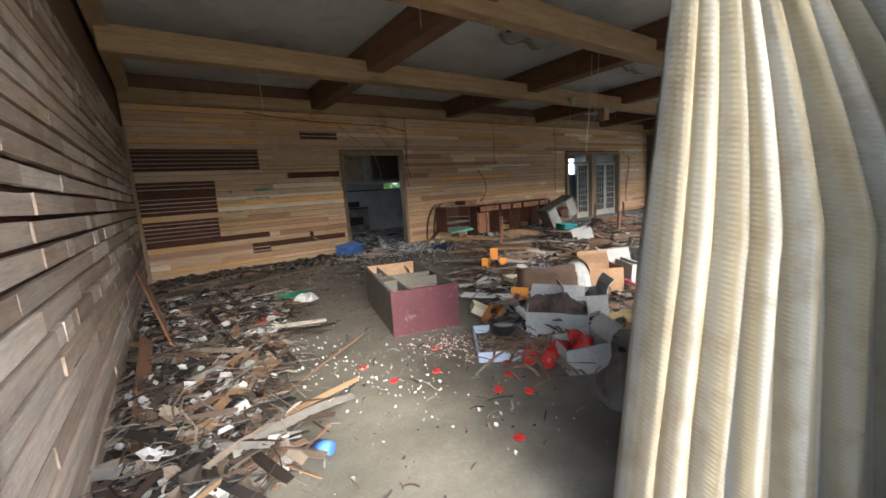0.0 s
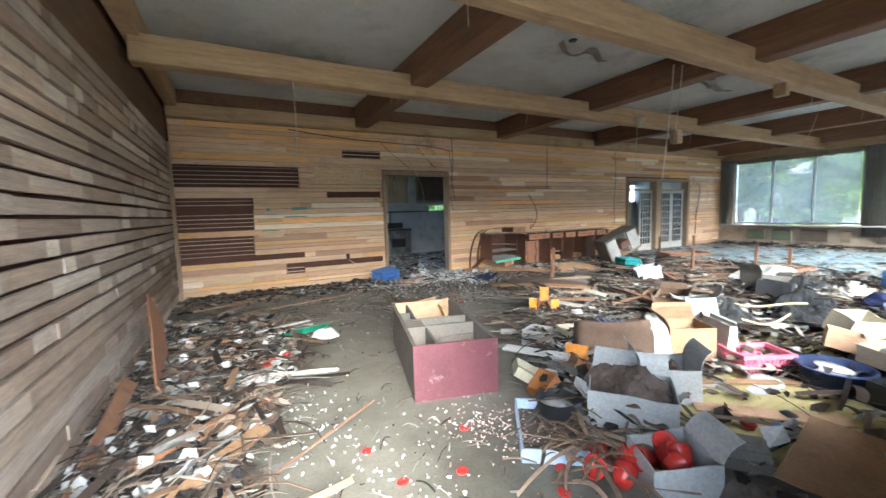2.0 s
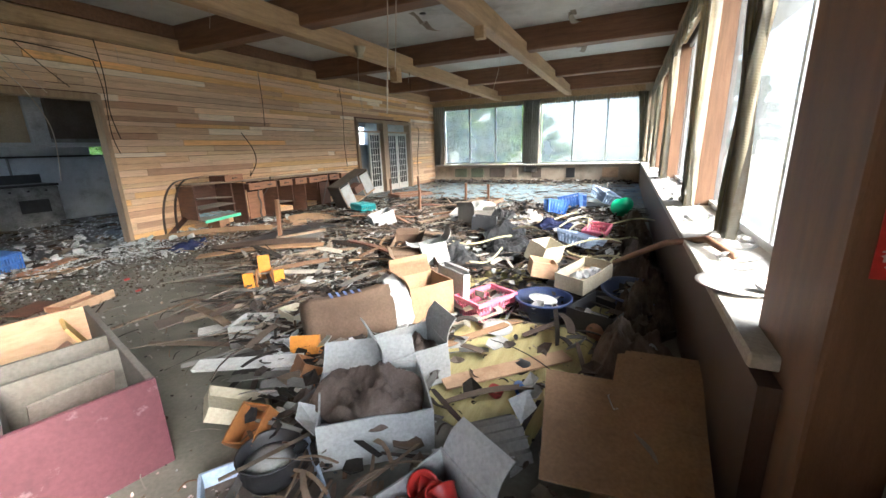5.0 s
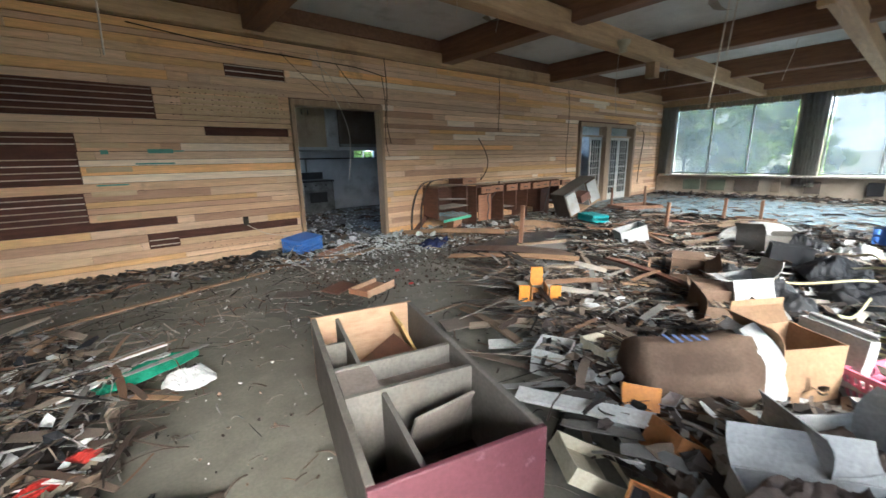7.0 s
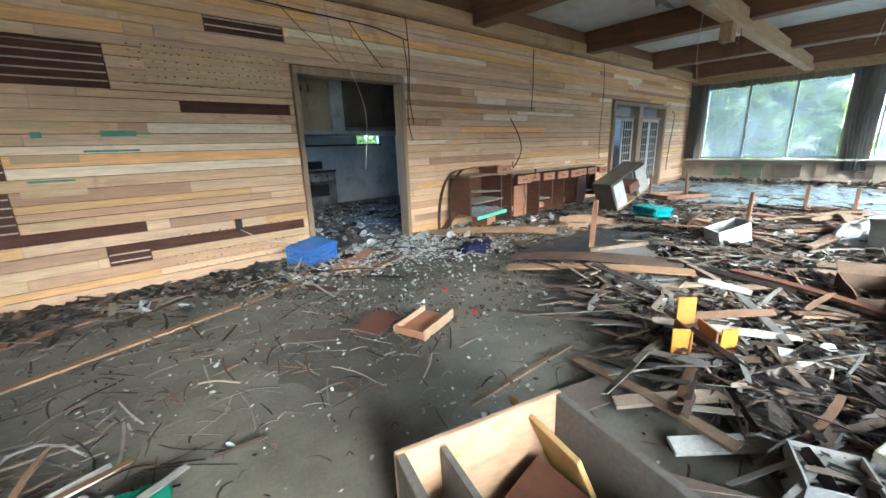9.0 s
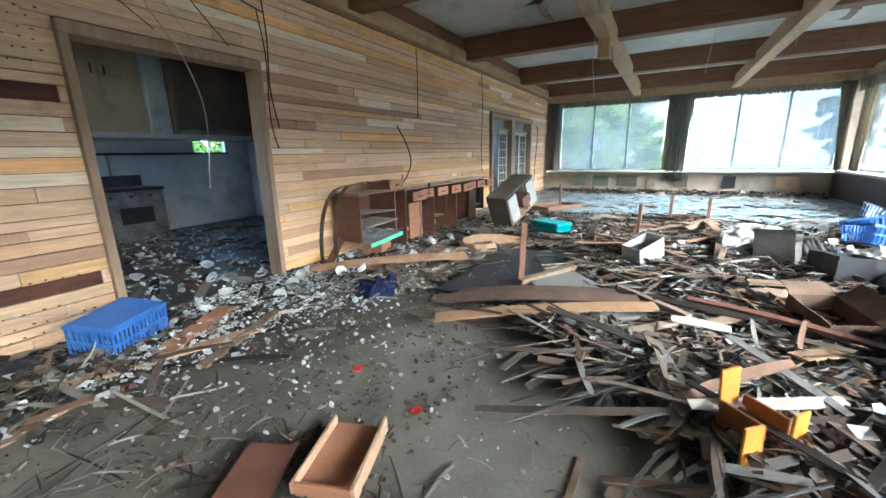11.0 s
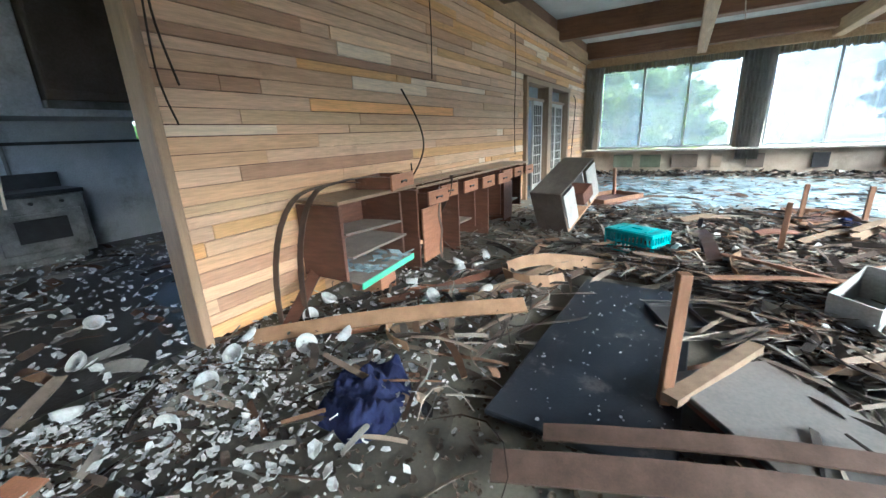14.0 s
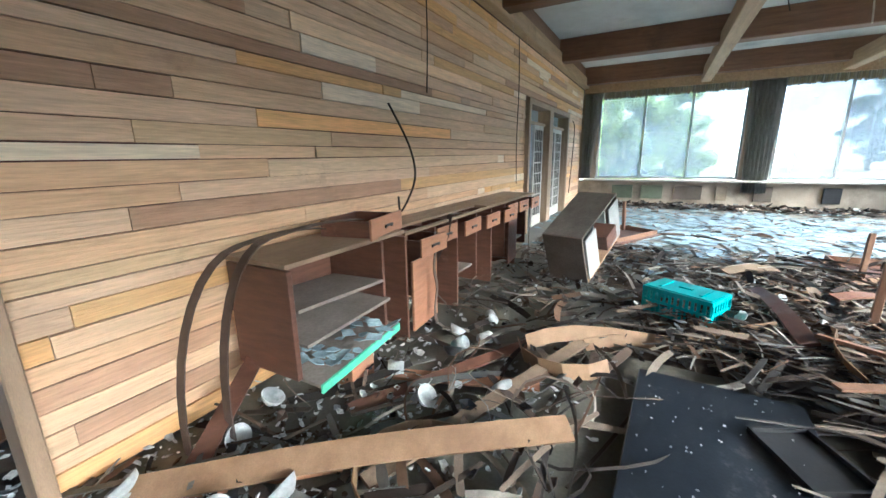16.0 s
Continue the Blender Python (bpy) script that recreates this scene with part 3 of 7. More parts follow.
window("window_1", 3.2, SILL + 0.02, WTOP, 3, pose(XR + 0.1, 4.62, 0, 0, 0, 90), "wide aluminium window onto green shrubs", M_GLASS_END)
window("window_2", 3.36, SILL + 0.02, WTOP, 3, pose(XR + 0.1, 0.67, 0, 0, 0, 90), "wide aluminium window onto misty hillside", M_GLASS_END)
for i in range(4):
    window("window_%d" % (i + 3), 3.2, SILL + 0.03, 2.82, 4 if i else 3, pose(2.95 + 3.25 * i, 0.3, 0), "tall aluminium window of the long front", M_GLASS)
# posts of the long window front
structure("post", boxes(((0.46, 0.26, 2.83), (2.69, 0.51, 1.415)), bevel=0.008), M_POST, "dark brown boxed timber post beside the entrance", "post")
for x in (6.0, 9.3, 12.6):
    structure("post", boxes(((0.16, 0.2, 2.83), (x, 0.36, 1.415)), bevel=0.008), M_POST, "brown timber post of the window front", "post")
structure("door_2", boxes(((0.06, 0.06, 2.62), (-0.36, 0.22, 1.31)), ((0.06, 0.06, 2.62), (1.26, -0.12, 1.31)), ((1.6, 0.1, 0.03), (0.4, 0.1, 0.015))), M_ALU, "aluminium sliding door frame of the entrance, standing open", "door")

# ---- double doorway in the long wall ----
fr = boxes(((0.1, 0.24, DH), (D0 + 0.05, YB + 0.03, DH / 2)), ((0.1, 0.24, DH), (D1 - 0.05, YB + 0.03, DH / 2)), ((D1 - D0, 0.24, 0.09), ((D0 + D1) / 2, YB + 0.03, DH + 0.045)),
           ((0.26, 0.24, DH), (12.3, YB + 0.03, DH / 2)))
structure("door_frame", fr, M_FRAME, "weathered timber frame of the double doorway", "door frame")


def lattice_door(m, label):
    d = tagged(new("door_1"), label, "door", kind="structure")
    d.matrix_basis = m
    w, h = 0.62, 1.86
    part("door_frame", boxes(((0.07, 0.04, h), (0.035, 0, h / 2)), ((0.07, 0.04, h), (w - 0.035, 0, h / 2)), ((w - 0.14, 0.04, 0.08), (w / 2, 0, h - 0.04)), ((w - 0.14, 0.04, 0.2), (w / 2, 0, 0.1))), M_SILL, d)
    for i in range(1, 4):
        part("glazing_bar", boxes(((0.022, 0.03, h - 0.28), (0.07 + (w - 0.14) * i / 4, 0, 0.2 + (h - 0.28) / 2))), M_SILL, d)
    for i in range(1, 8):
        part("glazing_bar", boxes(((w - 0.14, 0.028, 0.022), (w / 2, 0, 0.2 + (h - 0.28) * i / 8))), M_SILL, d)
    p = part("pane", boxes(((w - 0.14, 0.004, h - 0.28), (w / 2, 0, 0.2 + (h - 0.28) / 2))), M_GLASS, d)
    p.visible_shadow = False
    return d


lattice_door(pose(11.5, YB + 0.04, 0.0), "pale lattice glass door standing closed")
lattice_door(pose(12.5, YB + 0.04, 0.0), "pale lattice glass door standing closed")
lattice_door(pose(13.18, YB + 0.06, 0.0), "pale lattice glass door standing closed")
structure("window_7", boxes(((D1 - D0 - 0.2, 0.05, 0.05), ((D0 + D1) / 2, YB + 0.03, 1.88))), M_FRAME, "transom bar over the lattice doors", "transom")

# ---- room behind the double doorway ----
# High slot in the back wall is added, letting daylight in behind the doors.
structure("wall_lobby", boxes(((0.1, 3.2, ZC), (9.9, YB + 1.75, ZC / 2)), ((0.1, 3.2, ZC), (15.9, YB + 1.75, ZC / 2)),
                              ((6.0, 0.1, 1.6), (12.9, YB + 3.3, 0.8)), ((6.0, 0.1, 1.1), (12.9, YB + 3.3, 2.85))), M_KWALL, "pale walls of the lobby behind the doors", "wall")

# ---- kitchen ----
KX0, KX1, KY = 2.2, 8.4, 12.75
# The west wall's opening is added, unseen, to let daylight into the kitchen.
structure("wall_kitchen", boxes(((5.4, 0.1, 1.38), (4.9, KY + 0.05, 0.69)), ((5.4, 0.1, 1.73), (4.9, KY + 0.05, 2.585)),
                                ((4.22, 0.1, 0.34), (4.31, KY + 0.05, 1.55)), ((0.53, 0.1, 0.34), (7.335, KY + 0.05, 1.55)),
                                ((0.1, 0.6, ZC), (KX0 - 0.05, YB + 0.42, ZC / 2)), ((0.1, 0.9, ZC), (KX0 - 0.05, 12.3, ZC / 2)), ((0.1, 2.85, 1.3), (KX0 - 0.05, 10.425, 0.65)), ((0.1, 2.85, 1.45), (KX0 - 0.05, 10.425, 2.725)), ((0.1, 4.35, ZC), (7.65, YB + 2.3, ZC / 2))), M_KWALL, "grey-blue painted kitchen wall", "wall")
structure("ceiling_kitchen", boxes(((6.2, 4.6, 0.1), (5.1, YB + 2.3, 3.2))), M_KDARK, "dark brown kitchen ceiling", "ceiling")
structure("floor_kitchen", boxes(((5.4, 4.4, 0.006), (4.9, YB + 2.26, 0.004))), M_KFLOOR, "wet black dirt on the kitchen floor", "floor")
structure("window_8", boxes(((0.03, 0.03, 0.3), (6.745, KY + 0.04, 1.55)), ((0.71, 0.03, 0.03), (6.745, KY + 0.04, 1.39)), ((0.71, 0.03, 0.03), (6.745, KY + 0.04, 1.71))), M_ALU, "small kitchen window onto daylight", "window")

# kitchen opening frame
structure("door_frame", boxes(((0.06, 0.2, KH), (K0 - 0.02, YB + 0.02, KH / 2)), ((0.06, 0.2, KH), (K1 + 0.02, YB + 0.02, KH / 2)), ((K1 - K0 + 0.1, 0.2, 0.09), ((K0 + K1) / 2, YB + 0.02, KH + 0.045)), bevel=0.006),
          M_FRAME, "worn timber frame of the kitchen opening", "door frame")


def make_range():
    t = thing("kitchen_range", "stained steel two-oven range against the kitchen wall", "stove", pose(3.63, 12.0, 0))
    part("body", boxes(((1.76, 0.72, 0.72), (0.88, 0.37, 0.46)), ((1.6, 0.6, 0.1), (0.88, 0.4, 0.05)), bevel=0.008), M_SOOTSTEEL, t)
    part("hob", boxes(((1.8, 0.76, 0.05), (0.88, 0.37, 0.85)), ((1.8, 0.05, 0.2), (0.88, 0.74, 0.96)), bevel=0.006), M_KDARK2, t, "blackened iron hob plate")
    for x in (0.42, 1.32):
        d = part("oven_door", boxes(((0.76, 0.03, 0.46), (x, -0.005, 0.42)), bevel=0.008), M_SOOTSTEEL, t)
        part("oven_window", boxes(((0.46, 0.012, 0.26), (x, -0.026, 0.44))), M_BLACK, d, "black oven glass")
        part("handle", boxes(((0.5, 0.025, 0.02), (x, -0.045, 0.62))), M_SOOTSTEEL, d)
    for i in range(6):
        bm = bmesh.new()
        ring(bm, [(0, -0.0), (0.022, 0), (0.02, 0.03), (0, 0.03)], 10)
        part("knob", bm, M_BLACK, t, "black control knob", pose(0.2 + 0.27 * i, 0.008, 0.745, 90))
    for i in range(4):
        bm = bmesh.new()
        tube(bm, [(0.3 + 0.35 * i, 0.75, 1.05), (0.3 + 0.35 * i, 0.75, 1.42)], 0.022, 8)
        part("gas_pipe", bm, M_SOOTSTEEL, t)


make_range()
hd = thing("wall_shelf", "long grey steel shelf above the range", "shelf", pose(0, 0, 0))
part("shelf_board", boxes(((4.0, 0.6, 0.03), (4.3, 10.38, 1.585)), ((4.0, 0.02, 0.06), (4.3, 10.07, 1.6)), bevel=0.003), M_KWALL, hd)
part("rail", boxes(((3.6, 0.03, 0.04), (5.3, 12.7, 1.42))), M_KDARK2, hd)
for k, x in enumerate((2.0, 2.84, 3.68)):
    c = thing("wall_cupboard", "aged cream wall cupboard with broken door panels", "cupboard", pose(x, 10.12, 1.6), "wall cupboards")
    part("body", boxes(((0.84, 0.6, 1.3), (0.42, 0.35, 0.65))), M_KCAB, c)
    for j in range(2):
        d = part("door", boxes(((0.4, 0.02, 0.6 if j else 1.26), (0.21 + 0.42 * j, 0.035, 0.95 if j else 0.65)), bevel=0.004), M_KCAB, c)
        part("handle", boxes(((0.012, 0.02, 0.1), (0.36 if not j else 0.48, 0.015, 0.7))), M_BLACK, d, "dark pull handle")
    part("shelf", boxes(((0.4, 0.02, 0.02), (0.63, 0.035, 0.32))), M_KCAB, c)
solo("duct", boxes(((0.24, 0.4, 1.3), (4.66, 10.34, 2.25)), bevel=0.01), M_KWALL, "pale grey sheet-metal extraction duct above the shelf", "duct")
eh = thing("extractor_hood", "dark brown extractor hood above the shelf", "hood", pose(5.55, 10.36, 1.6))
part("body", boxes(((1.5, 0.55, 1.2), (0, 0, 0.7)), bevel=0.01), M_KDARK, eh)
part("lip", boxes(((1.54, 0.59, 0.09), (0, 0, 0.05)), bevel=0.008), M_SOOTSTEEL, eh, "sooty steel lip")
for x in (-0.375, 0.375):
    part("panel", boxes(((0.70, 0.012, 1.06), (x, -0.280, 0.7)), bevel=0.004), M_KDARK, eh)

# ---- cladding: boards as pieces ----
unit = boxes(((1, 1, 1), (0, 0, 0)))
ME_BOARD = mesh_of("board", unit, M_BOARD)
ME_LBOARD = mesh_of("board_raw", boxes(((1, 1, 1), (0, 0, 0))), M_LBOARD)
GAPS = [(-0.45, 1.54, 1.86, 2.25), (-0.45, 0.75, 1.56, 1.75), (-0.45, 0.74, 1.18, 1.48), (-0.45, 0.72, 0.68, 1.04), (-0.45, 1.57, 0.55, 0.66), (1.23, 1.56, 0.30, 0.44), (2.37, 3.15, 2.45, 2.66), (2.04, 3.12, 1.74, 1.84), (1.55, 3.12, 0.38, 0.44)]


def clad_spans():
    """Board spans (x0, x1, z0, z1) of the long wall, row by row."""
    r = random.Random(11)
    z = 0.02
    while z < ZM - 0.02:
        h = r.choice((0.072, 0.092, 0.098, 0.104, 0.11))
        h = min(h, ZM - z)
        x = XL
        while x < XR - 0.02:
            x1 = min(x + r.choice((0.25, 0.7, 1.3, 1.9, 2.6, 3.6)) * r.uniform(0.8, 1.25), XR)
            cuts = [(x, x1)]
            for a, b, top in ((K0 - 0.05, K1 + 0.05, KH + 0.095), (D0 - 0.01, D1 + 0.01, DH + 0.095)):
                if z < top - 0.01:
                    cuts = [q for c0, c1 in cuts for q in ((c0, min(c1, a)), (max(c0, b), c1)) if q[1] - q[0] > 0.03]
            for g0, g1, gz0, gz1 in GAPS:
                if gz0 <= z + h / 2 <= gz1:
                    cuts = [q for c0, c1 in cuts for q in ((c0, min(c1, g0)), (max(c0, g1), c1)) if q[1] - q[0] > 0.03]
            for c0, c1 in cuts:
                yield c0, c1, z, z + h, r
            x = x1
        z += h


def joined_boards(name, spec, material, parent):
    """Boxes given as (centre, size), in one mesh."""
    verts, faces = [], []
    for (cx, cy, cz), (sx, sy, sz) in spec:
        o = len(verts)
        verts += [(cx + a * sx / 2, cy + b * sy / 2, cz + c * sz / 2) for a in (-1, 1) for b in (-1, 1) for c in (-1, 1)]
        faces += [tuple(o + i for i in f) for f in ((0, 1, 3, 2), (4, 6, 7, 5), (0, 4, 5, 1), (2, 3, 7, 6), (0, 2, 6, 4), (1, 5, 7, 3))]
    me = bpy.data.meshes.new(name)
    me.from_pydata(verts, [], faces)
    me.materials.append(material)
    ob = new(name, me)
    ob.parent = parent
    return tagged(ob, kind="stuff")


singles, rest = [], []
for c0, c1, z0, z1, r in clad_spans():
    depth = 0.02 + r.choice((0, 0.002, 0.004, 0.006, 0.010))
    spec = (((c0 + c1) / 2, YB - 0.0 - depth / 2, (z0 + z1) / 2), (c1 - c0 - 0.003, depth, z1 - z0 - r.choice((0.004, 0.005, 0.007, 0.010))))
    (singles if K1 < (c0 + c1) / 2 < 10.6 and z0 < 2.7 and len(singles) < 290 else rest).append(spec)
joined_boards("boards", rest, M_BOARD, wall_n)
for cen, size in singles:
    b = new("board", ME_BOARD)
    b.parent, b.location, b.scale = wall_n, cen, size
    b.rotation_euler = (0, radians(rnd.uniform(-0.12, 0.12)), 0)
# thin lath strips left where boards came off
lath = []
for g0, g1, gz0, gz1 in GAPS[:7]:
    z = gz0 + 0.03
    while z < gz1 - 0.01:
        lath.append((((g0 + g1) / 2, YB - 0.006, z), (g1 - g0 - 0.02, 0.012, 0.012)))
        z += 0.07
joined_boards("laths", lath, M_LBOARD, wall_n)

# pale slats and green paint smears on the left part of the wall
for i in range(6):
    part("slat", boxes(((1.2, 0.008, 0.05), (2.42, YB - 0.032, 1.93 + 0.066 * i)), bevel=0.002), M_PALESLAT, wall_n, "pale yellow nailed slat")
for i in range(4):
    part("slat", boxes(((0.42, 0.008, 0.06), (1.0, YB - 0.032, 0.74 + 0.28 * i)), bevel=0.002), M_PALESLAT, wall_n, "pale yellow nailed slat")
for x, z, w in ((1.52, 1.51, 0.26), (0.98, 1.50, 0.07), (1.62, 1.51, 0.3), (1.45, 1.36, 0.4), (1.0, 1.12, 0.3)):
    part("paint_smear", boxes(((w, 0.002, 0.05 if w < 0.28 else 0.018), (x, YB - 0.031, z))), M_SMEAR, wall_n, "green paint smear")

# rows of nail notches left in the slats and boards
notches = []
rn = random.Random(21)
for zr in (1.96, 2.03, 2.10, 2.16, 2.23, 2.29, 0.50, 0.42, 0.30, 0.22, 0.14):
    x = 1.72 if zr > 1 else 1.75
    while x < 3.1:
        notches.append(((x, YB - 0.0375, zr + rn.uniform(-0.008, 0.008)), (rn.uniform(0.008, 0.022), 0.003, rn.uniform(0.006, 0.012))))
        x += rn.uniform(0.05, 0.11)
joined_boards("nail_notches", notches, M_BACKING, wall_n)

# side wall: uneven raw strips
r = random.Random(5)
rest, count = [], 0
z = 0.06
while z < 2.62:
    y = 0.3
    while y < YW - 0.05:
        y1 = min(y + r.choice((0.16, 0.35, 0.6, 0.95, 1.5)) * r.uniform(0.8, 1.3), YW - 0.04)
        d = r.choice((0.032, 0.034, 0.036, 0.039, 0.043))
        if r.random() > 0.0:
            spec = ((XL - 0.06 + d / 2, (y + y1) / 2, z + 0.047), (d, y1 - y - 0.003, 0.088 + r.uniform(-0.008, 0.004)))
            if count < 290:
                b = new("board", ME_LBOARD)
                b.parent, b.location, b.scale = wall_w, spec[0], spec[1]
                b.rotation_euler = (radians(r.uniform(-0.35, 0.35)), 0, 0)
                count += 1
            else:
                rest.append(spec)
        y = y1
    z += 0.112
if rest:
    joined_boards("boards", rest, M_LBOARD, wall_w)
part("panel", boxes(((0.03, 7.9, 0.52), (XL - 0.045, 4.25, 2.88))), M_BACKING2, wall_w, "flat brown upper panel")
structure("trim", boxes(((0.05, 0.1, 2.6), (XL + 0.0, YW - 0.12, 1.3)), bevel=0.005), M_FRAME, "upright corner batten", "trim")


# ---- furniture ----
def make_cabinet():
    """Floor unit lying on its back, its open compartments upward."""
    t = thing("cabinet", "open grey chipboard cabinet with maroon end, lying on its back", "cabinet", pose(1.80, 2.93, 0, 0, 0, -14.5))
    W, L, H = 0.64, 1.40, 0.42
    part("end_panel", boxes(((W, 0.022, H), (0, 0.011, H / 2)), bevel=0.003), M_MAROON, t, "maroon laminate panel with peeled white patches")
    part("end_panel", boxes(((W, 0.022, H), (0, L - 0.011, H / 2)), bevel=0.003), M_RAWPLY, t, "raw plywood end panel")
    # Left side and back take darker colours that paint the shade inside.
    part("side_panel", boxes(((0.03, L - 0.046, H), (-W / 2 + 0.015, L / 2, H / 2)), bevel=0.003), M_CHIPDARK, t)
    part("side_panel", boxes(((0.03, L - 0.046, H), (W / 2 - 0.015, L / 2, H / 2)), bevel=0.003), M_CHIP, t)
    part("back_panel", boxes(((W - 0.062, L - 0.048, 0.015), (0, L / 2, 0.012))), M_DUFF, t, "stained back panel, darkened further for the shade inside")
    part("partition", boxes(((W - 0.064, 0.022, H - 0.03), (0, 0.5, 0.02 + (H - 0.03) / 2))), M_CHIP, t)
    part("partition", boxes(((W - 0.064, 0.022, H - 0.03), (0, 0.74, 0.02 + (H - 0.03) / 2))), M_CHIP, t)
    part("partition", boxes(((0.02, 0.46, H - 0.04), (-0.13, 0.255, 0.02 + (H - 0.04) / 2))), M_CHIP, t)
    part("partition", boxes(((0.02, 0.61, H - 0.04), (-0.17, 1.06, 0.02 + (H - 0.04) / 2))), M_CHIP, t)
    part("shelf", boxes(((0.13, 0.02, 0.3), (-0.245, 1.05, 0.24))), M_CHIP, t)
    part("shelf", boxes(((0.40, 0.2, 0.02), (0.1, 0.63, 0.30))), M_SHELFIN, t)
    part("shelf", boxes(((0.16, 0.22, 0.02), (-0.21, 0.62, H - 0.03))), M_SHELFIN, t)
    part("loose_panel", boxes(((0.3, 0.012, 0.34), (0, 0, 0))), M_SHELFIN, t, "grey loose panel leaning inside", pose(0.08, 0.42, 0.2, 24, 0, 12))
    part("loose_panel", boxes(((0.34, 0.46, 0.012), (0, 0, 0))), M_MAHOG, t, "split brown panel leaning inside", pose(0.06, 1.08, 0.16, 0, -28, 8))


make_cabinet()
y_panel = thing("plywood_board", "yellow plywood board leaning on the cabinet", "board", pose(2.46, 4.12, 0.0, 0, 0, -16))
part("board", boxes(((0.02, 0.36, 0.42), (0, 0, 0.2)), bevel=0.003), M_YPLY, y_panel, m=pose(0, 0, 0, 0, -24, 0))


def drawer(parent, m, w=0.46, d=0.34, h=0.13):
    b = part("drawer", boxes(((w, 0.018, h), (0, 0, h / 2)), bevel=0.003), M_MAHOG_L, parent, "lighter brown drawer front", m)
    part("drawer_box", boxes(((0.012, d, h - 0.03), (-w / 2 + 0.02, d / 2 + 0.009, h / 2)), ((0.012, d, h - 0.03), (w / 2 - 0.02, d / 2 + 0.009, h / 2)), ((w - 0.052, 0.012, h - 0.03), (0, d, h / 2)),
                             ((w - 0.052, d - 0.01, 0.008), (0, d / 2 + 0.009, 0.022))), M_MAHOG, b)
    part("handle", boxes(((0.1, 0.014, 0.014), (0, -0.016, h / 2)), ((0.014, 0.014, 0.014), (-0.045, -0.012, h / 2 - 0.008)), ((0.014, 0.014, 0.014), (0.045, -0.012, h / 2 - 0.008))), M_BLACK, b, "dark metal handle")
    return b


def make_desks():
    y0, y1, top = 7.74, 8.2, 0.83
    ym, dp = (y0 + y1) / 2, y1 - y0
    # open shelf unit on a pedestal
    t = thing("shelf_unit", "reddish-brown open sideboard unit with sagging shelves on a pedestal", "sideboard", pose(0, 0, 0))
    part("side_panel", boxes(((0.03, dp, 0.57), (5.53, ym, 0.535)), bevel=0.003), M_MAHOG, t)
    part("side_panel", boxes(((0.025, dp, 0.57), (6.24, ym, 0.535)), bevel=0.003), M_MAHOG, t)
    part("top_board", boxes(((0.98, dp, 0.025), (6.0, ym, top + 0.013)), bevel=0.003), M_DESKTOP, t, "grey dusty top board")
    part("back_panel", boxes(((0.70, 0.012, 0.55), (5.885, y1 - 0.01, 0.54))), M_MAHOG, t)
    part("shelf", boxes(((0.68, 0.42, 0.018), (0, 0, 0))), M_SHELFIN, t, "grey dusty shelf", pose(5.9, ym - 0.02, 0.58, -2, 3, 0))
    part("shelf", boxes(((0.68, 0.44, 0.018), (0, 0, 0))), M_SHELFIN, t, "grey dusty shelf", pose(5.9, ym - 0.05, 0.44, 0, -2, 0))
    bs = part("bottom_shelf", boxes(((0.74, 0.5, 0.02), (0, 0, 0)), bevel=0.002), M_SHELFIN, t, "dusty bottom shelf sagging forward", pose(5.91, ym - 0.06, 0.262, 5, -2, 4))
    part("edge_strip", boxes(((0.74, 0.012, 0.05), (0, -0.256, -0.012))), M_MINT, bs, "mint green edge strip")
    part("pedestal", boxes(((0.2, 0.34, 0.235), (5.98, 7.9, 0.118)), bevel=0.003), M_MAHOG_L, t)
    # long counter of desks
    for k in range(4):
        x0 = 6.50 + 0.79 * k
        d = thing("desk", "worn reddish-brown desk with drawers and dusty top", "desk", pose(x0, 0, 0), "desks along the board wall")
        part("tabletop", boxes(((0.785, 0.10, 0.025), (0.395, y1 - 0.05, top - 0.01)), ((0.785, 0.03, 0.02), (0.395, y0 + 0.02, top - 0.01)), ((0.785, 0.30 if k > 1 else 0.16, 0.02), (0.395, y1 - 0.1 - (0.15 if k > 1 else 0.08), top - 0.011))), M_DESKTOP, d)
        part("side_panel", boxes(((0.022, dp - 0.02, 0.79), (0.012, ym, 0.405)), bevel=0.002), M_MAHOG, d)
        part("side_panel", boxes(((0.022, dp - 0.02, 0.60), (0.42, ym, 0.5)), bevel=0.002), M_MAHOG, d)
        part("rail", boxes(((0.74, 0.016, 0.05), (0.395, y1 - 0.04, 0.64))), M_MAHOG, d)
        drawer(d, pose(0.21, y0 - (0.10, 0.05, 0.13, 0.03)[k], 0.655, 0, 0, (0, 2, -2, 0)[k]), 0.36)
        drawer(d, pose(0.60, y0 - (0.0, 0.09, 0.02, 0.06)[k], 0.655), 0.34)
        if k in (0, 2):
            part("door", boxes(((0.38, 0.02, 0.52), (0, 0, 0)), bevel=0.003), M_MAHOG_L if k == 0 else M_MAHOG, d, "", pose(0.215 if k == 0 else 0.62, y0 - 0.01, 0.36, 0, 0, 4))
        else:
            part("shelf", boxes(((0.38, 0.36, 0.018), (0.215, ym, 0.3))), M_SHELFIN, d)


make_desks()
ld = thing("drawer", "brown wooden drawer lying on the sideboard", "drawer", pose(6.35, 7.78, 0.845, 0, 0, 12))
drawer(ld, pose(0, 0, 0))

